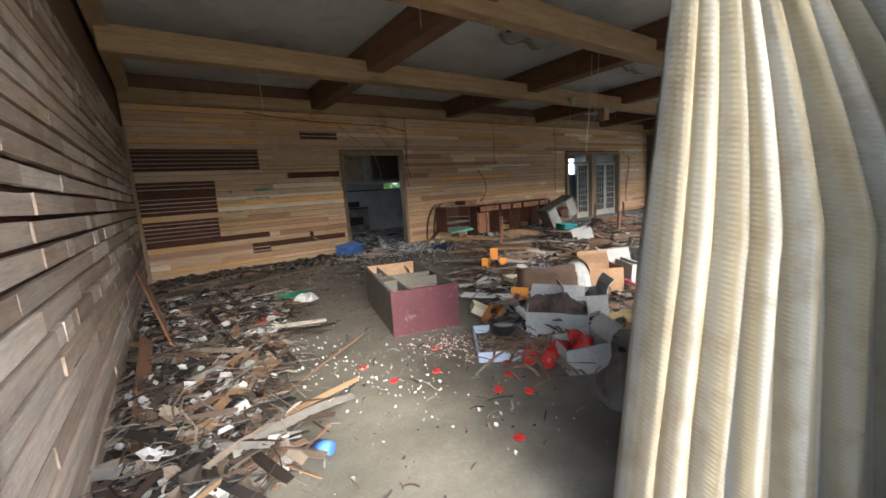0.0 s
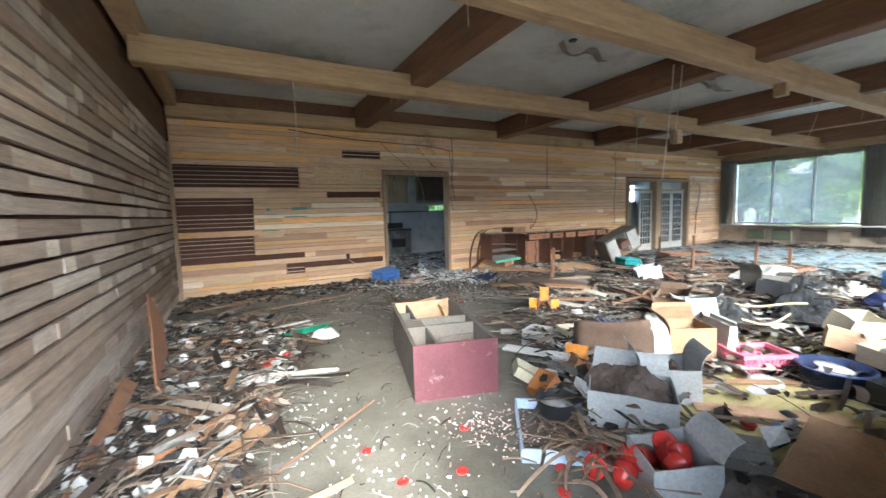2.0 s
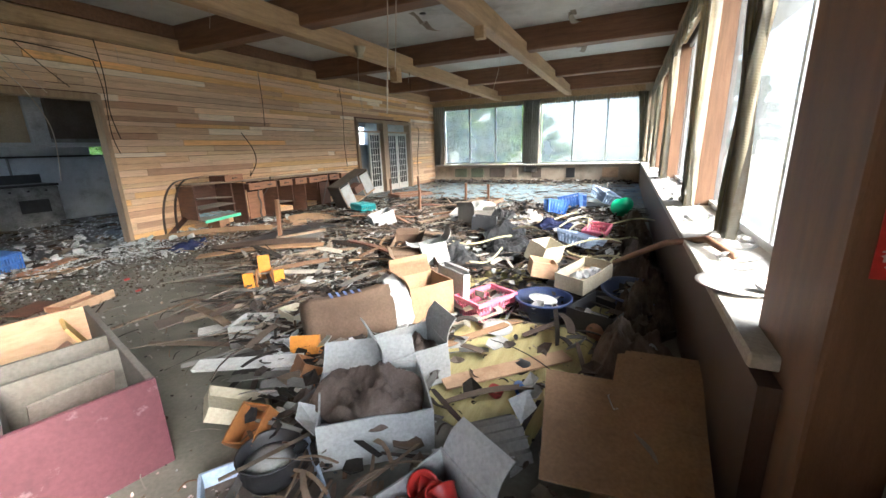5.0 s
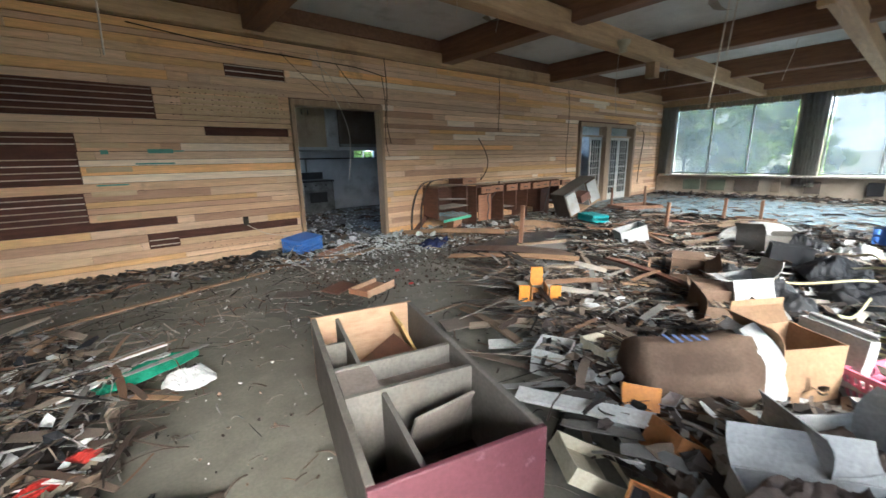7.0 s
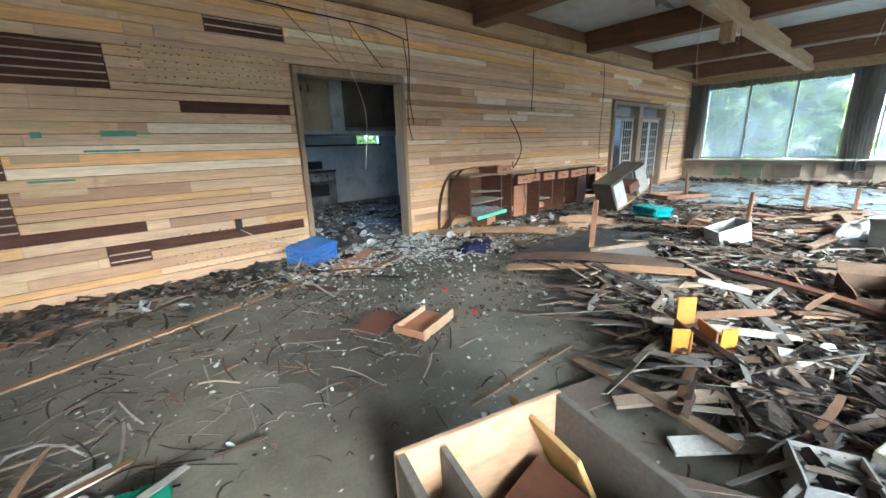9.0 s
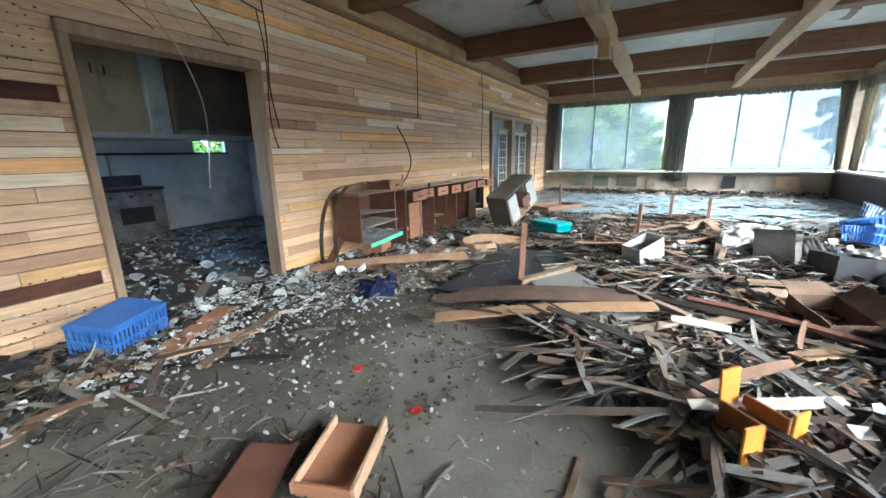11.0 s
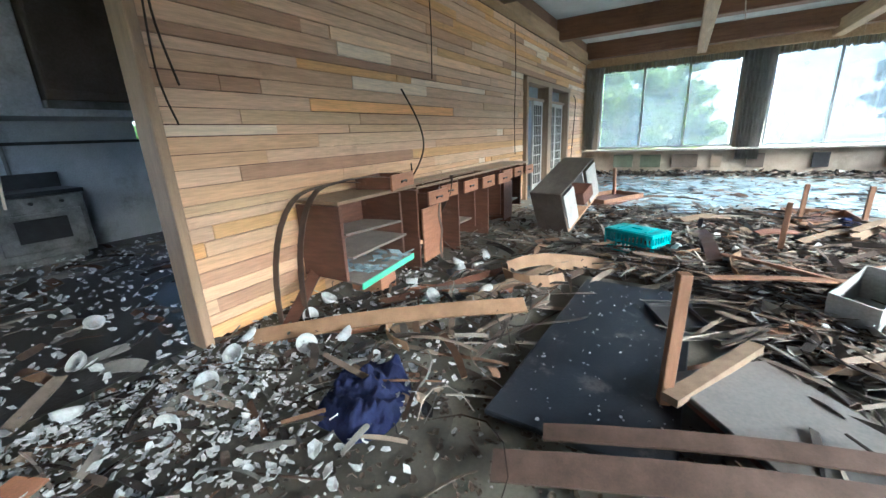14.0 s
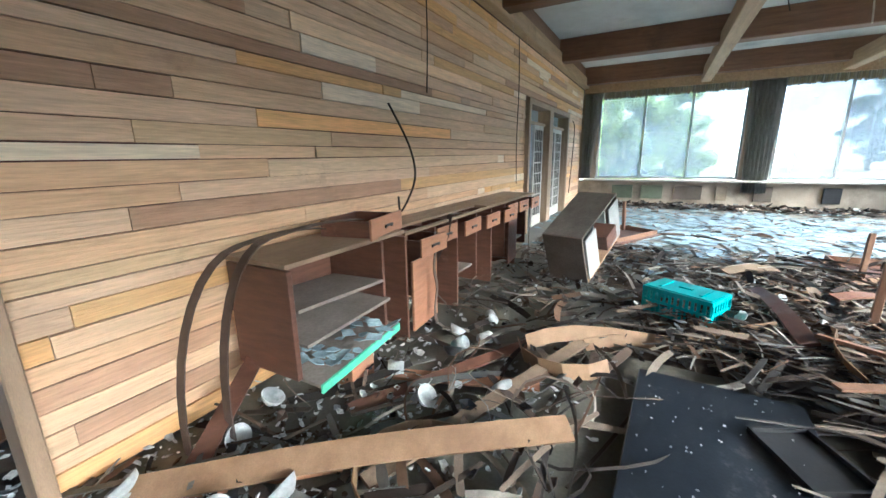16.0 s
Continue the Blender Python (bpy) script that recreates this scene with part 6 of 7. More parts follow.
# big curled strips on the floor
for pts, w in (([(6.75 + 0.1 * i, 6.95 - 0.17 * i + 0.05 * math.sin(i), 0.09 + 0.05 * math.sin(i * 0.8)) for i in range(10)], 0.11), ([(6.8 + 0.3 * math.cos(0.5 * i + 1.8), 6.7 + 0.3 * math.sin(0.5 * i + 1.8), 0.08) for i in range(6)], 0.10),
              ([(6.95 + 0.09 * i, 6.6 - 0.16 * i, 0.06 + 0.03 * math.sin(i)) for i in range(10)], 0.09), ([(5.5 + 0.28 * math.cos(0.4 * i), 7.0 + 0.3 * math.sin(0.4 * i), 0.06) for i in range(9)], 0.06),
              ([(7.0 + 0.15 * i, 5.2 + 0.06 * math.sin(i), 0.12 + 0.06 * math.sin(0.6 * i)) for i in range(12)], 0.09), ([(8.2 + 0.5 * math.cos(0.35 * i), 5.0 + 0.35 * math.sin(0.35 * i), 0.1) for i in range(14)], 0.07)):
    band(pts, w, "curled pale wooden edging strip on the floor", (0, 0.25, 1), M_BENTPALE)


# ---- fallen boards ----
def plank(p0, p1, width, thick, material, label, roll=0.0, bow=0.0):
    p0, p1 = Vector(p0), Vector(p1)
    d = p1 - p0
    n = 6
    bm = bmesh.new()
    up = Vector((0, 0, 1))
    side = d.cross(up).normalized()
    side = (Matrix.Rotation(radians(roll), 3, d.normalized()) @ side)
    ribbon(bm, [p0 + d * i / n + Vector((0, 0, bow * math.sin(math.pi * i / n))) for i in range(n + 1)], lambda i: side * (1 if 0 < i < n else 1), width, thick)
    return solo("board", bm, material, label, "board", group="fallen boards")


plank((4.30, 5.98, 0.09), (4.98, 4.50, 0.20), 0.11, 0.014, M_BENTPALE, "long orange-brown board on the debris", 12, 0.03)
plank((4.62, 6.17, 0.10), (5.05, 4.62, 0.20), 0.12, 0.012, M_BENT, "long dark brown board on the tables", 18, 0.04)
plank((4.86, 6.05, 0.11), (5.18, 4.80, 0.20), 0.08, 0.012, M_BENT, "dark brown board on the black table", 10, 0.03)
plank((4.31, 5.18, 0.05), (4.12, 3.40, 0.12), 0.10, 0.03, M_STRIPM, "long grey-brown board at the heap edge", 10, 0.02)
plank((3.45, 4.74, 0.012), (2.55, 4.76, 0.012), 0.03, 0.015, M_STRIPM, "thin pale batten lying on the bare floor")
plank((4.85, 8.02, 0.05), (5.97, 6.51, 0.12), 0.12, 0.015, M_BENTPALE, "long orange-brown board in front of the desks", 28, 0.04)
plank((4.90, 7.95, 0.02), (5.45, 7.30, 0.03), 0.06, 0.02, M_MAHOG_L, "brown board in front of the desks")
plank((5.05, 7.9, 0.03), (5.6, 8.12, 0.32), 0.09, 0.015, M_MAHOG, "brown board propped by the sideboard", 20)
plank((5.35, 7.2, 0.05), (7.0, 6.6, 0.08), 0.08, 0.02, M_STRIPM, "brown board in front of the desks", 10)
plank((5.7, 7.6, 0.03), (6.9, 6.9, 0.06), 0.07, 0.02, M_MAHOG, "dark board in front of the desks", 20)
plank((6.1, 7.65, 0.02), (6.35, 6.75, 0.05), 0.09, 0.018, M_MAHOG_L, "brown board in front of the desks", 5)
plank((5.47, 4.79, 0.16), (4.85, 4.31, 0.22), 0.05, 0.03, M_GREYBROWN, "long grey-brown batten over the splinters")
plank((4.28, 5.00, 0.12), (4.87, 4.27, 0.20), 0.06, 0.025, M_GREYBROWN, "grey-brown batten across the splinters")
plank((5.25, 5.62, 0.16), (5.86, 5.26, 0.19), 0.07, 0.04, M_STRIPM, "pale batten on the grey table", 0)
plank((6.1, 5.15, 0.16), (7.3, 4.2, 0.1), 0.07, 0.03, M_POLE, "brown batten among the splinters", 0)
plank((6.0, 4.8, 0.14), (5.6, 3.7, 0.1), 0.05, 0.03, M_STRIPM, "grey batten among the splinters", 0)
plank((7.2, 4.9, 0.1), (7.9, 3.9, 0.2), 0.06, 0.03, M_POLE, "brown batten among the splinters", 0)
plank((3.03, 4.24, 0.06), (3.60, 3.65, 0.12), 0.07, 0.02, M_GREYBROWN, "grey-brown board across the heap edge", 8, 0.02)
plank((3.30, 4.62, 0.03), (3.05, 3.75, 0.10), 0.06, 0.02, M_STRIPM, "weathered batten at the heap edge", 6, 0.02)
solo("board", boxes(((0.34, 0.18, 0.010), (0, 0, 0)), bevel=0.002), M_CHIPDARK, "dark grey sheet lying at the heap edge", "board", pose(3.83, 4.51, 0.06, 5, -4, 22))
solo("board", boxes(((0.36, 0.20, 0.012), (0, 0, 0)), bevel=0.002), M_KDARK, "dark brown sheet lying at the heap edge", "board", pose(3.08, 4.36, 0.03, 0, -3, -20))
plank((2.95, 3.95, 0.04), (3.75, 3.2, 0.1), 0.08, 0.02, M_PALEBOARD, "white painted board among the cartons", 15)
plank((2.55, 3.35, 0.12), (2.8, 2.75, 0.16), 0.09, 0.02, M_PALEBOARD, "white painted board among the cartons", 10)
plank((3.05, 1.95, 0.04), (3.6, 1.35, 0.05), 0.11, 0.01, M_RAWPLY, "thin brown plywood strip on matting", 5)
plank((3.4, 2.15, 0.05), (4.0, 1.75, 0.05), 0.06, 0.012, M_KRAFT, "brown strip on matting", 5)
plank((-0.12, 2.2, 0.10), (0.52, 3.1, 0.08), 0.10, 0.012, M_BENTPALE, "long curved brown board on the debris", 15, 0.03)
plank((-0.1, 2.9, 0.12), (0.62, 3.55, 0.06), 0.07, 0.012, M_MAHOG_L, "brown board on the debris", 10, 0.03)
plank((-0.30, 2.4, 0.03), (-0.30, 4.0, 0.22), 0.10, 0.02, M_POLE, "dark brown board lying along the strip wall", 50)
plank((-0.1, 4.0, 0.03), (-0.34, 5.4, 0.5), 0.30, 0.015, M_MAHOG_L, "wide brown panel leaning on the strip wall", 70)
plank((0.4, 5.2, 0.10), (1.15, 5.35, 0.12), 0.06, 0.012, M_PALEBOARD, "white painted batten on the floor")
plank((0.5, 4.85, 0.12), (1.15, 5.16, 0.12), 0.055, 0.012, M_PALEBOARD, "white painted batten on the floor")
plank((0.3, 6.6, 0.015), (2.5, 7.25, 0.015), 0.06, 0.015, M_BENTPALE, "long pale batten along the wall foot")
plank((-0.2, 7.2, 0.02), (1.2, 7.7, 0.03), 0.10, 0.015, M_MAHOG_L, "brown board along the wall foot")
plank((2.5, 7.5, 0.04), (3.6, 7.15, 0.04), 0.11, 0.015, M_RAWPLY, "brown board by the kitchen opening")
plank((3.0, 7.35, 0.05), (3.75, 7.75, 0.06), 0.14, 0.012, M_MAHOG_L, "brown board by the kitchen opening", 5)
plank((3.1, 7.0, 0.03), (3.9, 7.3, 0.05), 0.07, 0.02, M_STRIPM, "grey batten by the kitchen opening", 5)
for k in range(26):
    r2 = random.Random(100 + k)
    x, y, a, L = r2.uniform(4.6, 9.4), r2.uniform(3.5, 5.6), r2.uniform(0, math.pi), r2.uniform(0.5, 1.4)
    if 4.6 < x < 6.4:
        y = r2.uniform(3.0, 4.1)
    c, s, z = math.cos(a) * L / 2, math.sin(a) * L / 2, r2.uniform(0.08, 0.2)
    plank((x - c, y - s, z), (x + c, y + s, z + r2.uniform(-0.06, 0.08)), r2.uniform(0.05, 0.12), r2.uniform(0.01, 0.025), (M_STRIPM, M_MAHOG, M_POLE, M_BENTPALE, M_STRIPM)[k % 5],
          ("weathered brown board among the splinters", "dark brown board among the splinters", "dark brown batten among the splinters", "pale brown board among the splinters", "weathered brown board among the splinters")[k % 5], r2.uniform(-25, 25), r2.uniform(0, 0.05))
bm = bmesh.new()
tube(bm, [(5.25, 1.15, 0.2), (4.9, 1.0, 0.38), (4.5, 0.8, 0.6), (4.1, 0.62, SILL + 0.07), (3.75, 0.55, SILL + 0.06)], [0.022, 0.026, 0.024, 0.022, 0.02], 8)
solo("branch", bm, M_POLE, "bent brown branch leaning on the window sill", "branch", smooth=True)
for k in range(14):
    r2 = random.Random(300 + k)
    x, y = r2.uniform(5.2, 7.6), r2.uniform(1.1, 2.3)
    band([(x + 0.09 * i * math.cos(k), y + 0.09 * i * math.sin(k), 0.25 + 0.06 * math.sin(i * 0.5 + k)) for i in range(9)], 0.02, "pale reed strip on the junk heap", (0, 0.6, 1), M_REED)

# ceiling details
lampb = vessel("lamp_holder", pose(7.28, 5.36, 2.86, 0, 0, 0), [(0, 0), (0.06, 0), (0.05, 0.05), (0.09, 0.12), (0.1, 0.16), (0, 0.16)], M_CREAM, "cream lamp holder fixed under the long beam", "lamp", 16)
solo("hanger_block", boxes(((0.2, 0.16, 0.26), (8.68, 5.52, 2.79)), bevel=0.006), M_BEAM, "short pale post stub under the long beam", "beam stub")
solo("hanger_block", boxes(((0.12, 0.14, 0.16), (6.9, 3.07, 2.84)), bevel=0.006), M_BEAM, "small wood block under the beam", "beam stub")
for x, y in ((1.6, 2.0), (4.3, 4.2), (1.0, 7.0), (5.0, 1.6), (7.6, 4.3)):
    vessel("ceiling_rose", pose(x, y, ZC - 0.012), [(0, 0), (0.05, 0), (0.055, 0.012), (0, 0.012)], M_BLACK, "small black lamp outlet in the ceiling", "lamp outlet", 14, group="ceiling outlets")
for k in range(9):
    r2 = random.Random(400 + k)
    x, y = (4.2, 5.2, 6.6, 7.4, 8.4, 9.9, 10.6, 5.6, 7.9)[k], (4.3, 2.0, 2.2, 4.4, 2.1, 4.3, 2.2, 6.6, 6.4)[k]
    bm = bmesh.new()
    ribbon(bm, [(x + 0.11 * i, y + 0.05 * math.sin(i + k), ZC - 0.01 - 0.11 * abs(math.sin(i * 0.7 + k))) for i in range(9)], lambda i: (0.2, 1, 0.4 * math.sin(i)), 0.08 + 0.1 * r2.random(), 0.004)
    solo("torn_lining", bm, M_TORN, "torn ceiling lining hanging down", "lining", group="torn ceiling linings")
for k in range(40):
    r2 = random.Random(500 + k)
    x = r2.uniform(1.0, 14.5)
    y = r2.choice((5.5, 3.08, 5.5, 3.08, 8.1, 8.1))
    bm = bmesh.new()
    L = r2.uniform(0.06, 0.24)
    tube(bm, [(x, y, 2.96), (x + 0.01, y - 0.01, 2.96 - L * 0.5), (x + r2.uniform(-0.02, 0.02), y, 2.92 - L)], 0.003, 4)
    solo("splinter", bm, M_ROPE, "thin fibre dangling from the beam", "fibre", group="dangling fibres")


# ---- loose debris ----
def scatter_strips(name, n, place, label, material, lens=(0.12, 0.9), widths=(0.012, 0.07), seed=1, thick=(0.002, 0.006), curl=0.5):
    """Many torn strips in one mesh. place(r) gives x, y and the pile's height there."""
    r = random.Random(seed)
    verts, faces = [], []
    for _ in range(n):
        x, y, h = place(r)
        a, L, w, t = r.uniform(0, 2 * math.pi), r.uniform(lens[0], lens[1]) * r.uniform(0.4, 1), r.uniform(*widths), r.uniform(*thick)
        z0, tilt, k, tw = r.uniform(0.004, max(0.006, h)), r.uniform(-0.14, 0.14), r.uniform(-curl, curl), r.uniform(-0.6, 0.6)
        m = 5
        o = len(verts)
        px, py, ang = x, y, a
        for i in range(m + 1):
            u = i / m
            zz = max(0.004, z0 + tilt * L * (u - 0.5) + 0.04 * abs(k) * math.sin(3.1 * u))
            sx, sy, sz = -math.sin(ang) * w / 2 * math.cos(tw), math.cos(ang) * w / 2 * math.cos(tw), w / 2 * math.sin(tw)
            lo = max(0.0, abs(sz) - zz + 0.003)
            for s, tt in ((-1, 0), (1, 0), (1, t), (-1, t)):
                taper = 1 if 0 < i < m else 0.8
                verts.append((px + s * sx * taper, py + s * sy * taper, zz + lo + s * sz * taper + tt))
            ang += k / m
            px += math.cos(ang) * L / m
            py += math.sin(ang) * L / m
        for i in range(m):
            q = o + 4 * i
            faces += [(q, q + 4, q + 5, q + 1), (q + 1, q + 5, q + 6, q + 2), (q + 2, q + 6, q + 7, q + 3), (q + 3, q + 7, q + 4, q)]
        faces += [(o, o + 1, o + 2, o + 3), (o + 4 * m + 3, o + 4 * m + 2, o + 4 * m + 1, o + 4 * m)]
    me = bpy.data.meshes.new(name)
    me.from_pydata(verts, [], faces)
    me.materials.append(material)
    return tagged(new(name, me), label, "debris", kind="stuff")


def scatter_shards(name, n, place, label, material, sizes=(0.012, 0.06), seed=2, curve=0.35, tilt=0.7):
    """Many curved chips in one mesh."""
    r = random.Random(seed)
    verts, faces = [], []
    for _ in range(n):
        x, y, h = place(r)
        s, a = r.uniform(*sizes) * r.uniform(0.5, 1), r.uniform(0, 6.28)
        k = r.randint(4, 6)
        rot = Euler((r.uniform(-tilt, tilt), r.uniform(-tilt, tilt), a)).to_matrix()
        z = r.uniform(0.002, max(0.004, h)) + s * 0.3
        o = len(verts)
        rim = [Vector((s * math.cos(6.283 * i / k) * r.uniform(0.55, 1.1), s * math.sin(6.283 * i / k) * r.uniform(0.4, 0.9), curve * s * r.uniform(0.6, 1))) for i in range(k)]
        for lift in (0.0, 0.004):
            for p in [Vector((0, 0, 0))] + rim:
                q = rot @ (p + Vector((0, 0, lift)))
                verts.append((x + q.x, y + q.y, max(0.003, z + q.z - 0.2 * s)))
        for i in range(k):
            j = (i + 1) % k
            faces += [(o, o + 1 + j, o + 1 + i), (o + k + 1, o + k + 2 + i, o + k + 2 + j), (o + 1 + i, o + 1 + j, o + k + 2 + j, o + k + 2 + i)]
    me = bpy.data.meshes.new(name)
    me.from_pydata(verts, [], faces)
    me.materials.append(material)
    return tagged(new(name, me), label, "debris", kind="stuff")


def blob(cx, cy, rx, ry, h, turn=0.0):
    def place(r):
        u, v = r.gauss(0, 0.5), r.gauss(0, 0.5)
        c, s = math.cos(turn), math.sin(turn)
        f = max(0.0, 1 - 0.6 * (u * u + v * v))
        x, y = cx + c * u * rx - s * v * ry, cy + s * u * rx + c * v * ry
        return min(max(x, XL + 0.06), XR - 0.15), min(max(y, 0.78), YW - 0.08) if y < YW + 0.4 or not (K0 < x < K1) else y, h * f
    return place


def left_heap(r):
    y = r.uniform(1.7, 6.2)
    edge = -0.2 + 0.245 * min(y, 4.7) - (max(0, y - 4.9) * 0.35)
    return XL + 0.05 + (edge - XL) * r.random() ** 1.3, y, 0.14


def heap_edge(y):
    """Where the bare floor ends and the junk begins, by y."""
    return float(np.interp(y, [0.8, 1.5, 2.6, 3.0, 4.0, 4.8, 5.3, 6.3, 6.6, 7.4], [2.3, 2.1, 2.3, 2.75, 3.45, 4.1, 4.5, 4.7, 5.2, 5.0]))


def wood_heap(r):
    while True:
        y = r.triangular(2.9, 6.4, 4.6)
        x = heap_edge(y) + abs(r.gauss(0, 1)) * 2.4
        if x < 10.2 and not (4.45 < x < 7.0 and 5.2 < y < 6.7) and not (4.6 < x < 6.0 and 4.4 < y < 5.5 and r.random() < 0.97):
            return x, y, 0.16


def junk_heap(r):
    while True:
        y = r.uniform(0.85, 3.4)
        x = min(heap_edge(y) + r.uniform(0, 1) ** 1.2 * 7.2, 11)
        if not (x < 4.0 and y < 2.1 and r.random() < 0.85):
            return x, y, 0.14


def desk_front(r):
    while True:
        x, y = r.uniform(4.7, 10.4), r.uniform(6.2, 7.9)
        if not (x < 6.9 and y < 6.4):
            return x, y, 0.06


def wall_foot(r):
    return r.uniform(XL + 0.1, 3.1), YW - 0.1 - abs(r.gauss(0, 0.4)), 0.05


def kitchen_floor(r):
    return r.uniform(2.5, 7.4), r.uniform(8.1, 12.2), 0.05


def doorway(r):
    x, y = r.gauss(4.0, 0.65), 8.2 - abs(r.gauss(0, 0.72))
    return x, max(y, 5.6), 0.04


def far_floor(r):
    return r.uniform(9.5, 15.6), r.uniform(1.0, 8.0), 0.03


def end_foot(r):
    return XR - 0.1 - abs(r.gauss(0, 0.4)), r.uniform(0.9, 8.0), 0.08


def anywhere(r):
    return r.uniform(0.3, 5.0), r.uniform(1.2, 8.0), 0.006


def glass_glare_field(r):
    return r.gauss(12.6, 1.3), r.gauss(4.6, 1.7), 0.004


# Uneven rubbish sheet; its dark colour paints the shade between the pieces.
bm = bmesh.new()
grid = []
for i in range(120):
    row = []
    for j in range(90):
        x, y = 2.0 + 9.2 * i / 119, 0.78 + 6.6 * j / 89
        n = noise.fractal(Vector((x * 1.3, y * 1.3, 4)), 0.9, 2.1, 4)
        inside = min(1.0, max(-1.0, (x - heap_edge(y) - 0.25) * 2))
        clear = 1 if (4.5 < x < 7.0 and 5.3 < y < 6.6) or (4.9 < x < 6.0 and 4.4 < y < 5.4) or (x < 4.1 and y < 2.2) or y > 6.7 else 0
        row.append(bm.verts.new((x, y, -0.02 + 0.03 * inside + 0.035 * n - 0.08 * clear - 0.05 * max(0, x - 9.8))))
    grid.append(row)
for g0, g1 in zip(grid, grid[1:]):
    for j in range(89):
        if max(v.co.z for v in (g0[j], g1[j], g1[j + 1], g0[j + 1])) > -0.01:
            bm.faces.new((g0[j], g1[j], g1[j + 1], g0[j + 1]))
solo("trodden_rubbish", bm, M_DUFF, "rubbish sheet under the heaps, darkened for shade in the gaps", "debris", kind="stuff", smooth=True)
scatter_strips("splintered_wood", 2100, wood_heap, "brown splintered boards and torn veneer in a heap", M_STRIP, (0.2, 1.1), (0.008, 0.055), 3, (0.002, 0.007), 0.28)
scatter_strips("fine_splinters", 9000, wood_heap, "fine brown wood splinters over the heap", M_STRIP, (0.05, 0.34), (0.005, 0.030), 4, (0.001, 0.004), 0.35)
scatter_strips("splintered_wood", 560, left_heap, "torn brown veneer along the strip wall", M_STRIP, (0.2, 0.8), (0.010, 0.055), 5, (0.002, 0.006), 0.35)
scatter_strips("fine_splinters", 1500, left_heap, "fine brown splinters along the strip wall", M_STRIP, (0.06, 0.4), (0.004, 0.018), 35, (0.001, 0.003), 0.6)
scatter_strips("splintered_wood", 1300, junk_heap, "torn strips through the household rubbish", M_STRIP, (0.1, 0.7), (0.01, 0.06), 6)
scatter_strips("splintered_wood", 330, desk_front, "torn strips in front of the desks", M_STRIP, (0.15, 0.9), (0.01, 0.06), 7)
scatter_strips("splintered_wood", 420, wall_foot, "torn strips along the wall foot", M_STRIP, (0.1, 0.8), (0.01, 0.06), 8)
scatter_strips("splintered_wood", 520, far_floor, "scattered strips on the far floor", M_STRIP, (0.1, 0.6), (0.01, 0.06), 9)
scatter_strips("splintered_wood", 380, end_foot, "brown litter under the end windows", M_STRIP, (0.1, 0.6), (0.02, 0.09), 10)
scatter_strips("fine_splinters", 900, anywhere, "thin splinters strewn over the bare floor", M_STRIP, (0.03, 0.22), (0.003, 0.012), 11, (0.001, 0.002), 0.8)
scatter_strips("splintered_wood", 260, kitchen_floor, "dark broken wood on the kitchen floor", M_STRIP, (0.1, 0.7), (0.02, 0.1), 12)
scatter_strips("splintered_wood", 200, doorway, "torn strips by the kitchen opening", M_STRIP, (0.06, 0.5), (0.006, 0.05), 28)
scatter_strips("fibres", 420, wood_heap, "thin curled fibres over the splintered heap", M_STRIP, (0.25, 0.8), (0.004, 0.012), 36, (0.002, 0.003), 1.3)
scatter_strips("fibres", 260, left_heap, "thin curled fibres along the strip wall", M_STRIP, (0.3, 0.8), (0.004, 0.012), 37, (0.002, 0.003), 2.6)
scatter_strips("fibres", 140, desk_front, "thin curled fibres in front of the desks", M_STRIP, (0.3, 0.9), (0.004, 0.012), 38, (0.002, 0.003), 2.6)
scatter_strips("fibres", 90, lambda r: (r.gauss(2.05, 0.15), r.gauss(1.88, 0.16), 0.14), "torn brown strips around the red cups", M_STRIPM, (0.2, 0.55), (0.008, 0.026), 39, (0.002, 0.004), 0.9)


def heap_front(r):
    x = r.uniform(3.7, 5.6)
    return x, r.uniform(3.2, 4.5), 0.20


scatter_strips("splintered_wood", 90, heap_front, "torn veneer strips on the heap front", M_STRIP, (0.3, 1.0), (0.015, 0.06), 41, (0.003, 0.008), 0.2)
scatter_strips("splintered_wood", 30, heap_front, "pale strips on the heap front", M_BENTPALE, (0.3, 0.9), (0.012, 0.04), 42, (0.003, 0.006), 0.2)
scatter_strips("splintered_wood", 70, left_heap, "broad brown strips along the strip wall", M_BENTPALE, (0.3, 0.8), (0.02, 0.06), 43, (0.003, 0.006), 0.4)
scatter_shards("litter", 1900, junk_heap, "mixed grey and brown household litter", M_LITTER, (0.02, 0.10), 13, 0.4)
scatter_shards("litter", 1500, wood_heap, "mixed litter between the splinters", M_LITTER, (0.02, 0.09), 14, 0.4)
scatter_shards("litter", 700, left_heap, "mixed litter along the strip wall", M_LITTER, (0.02, 0.10), 15, 0.4)
scatter_shards("litter", 380, desk_front, "mixed litter in front of the desks", M_LITTER, (0.015, 0.07), 16, 0.4)
scatter_shards("litter", 1400, anywhere, "dark crumbs strewn over the bare floor", M_LITTER, (0.004, 0.022), 17, 0.4)
scatter_shards("litter", 500, wall_foot, "dark litter along the wall foot", M_LITTER, (0.02, 0.09), 18, 0.4)
scatter_shards("litter", 500, end_foot, "litter under the end windows", M_LITTER, (0.03, 0.12), 19, 0.4)
scatter_shards("paper_scraps", 420, junk_heap, "torn pale paper and plastic scraps", M_PAPER, (0.04, 0.14), 20, 0.25)
scatter_shards("paper_scraps", 420, wood_heap, "pale paper scraps between the splinters", M_PAPER, (0.03, 0.10), 21, 0.25)
scatter_shards("paper_scraps", 230, left_heap, "pale paper scraps along the strip wall", M_PAPER, (0.03, 0.11), 22, 0.25)
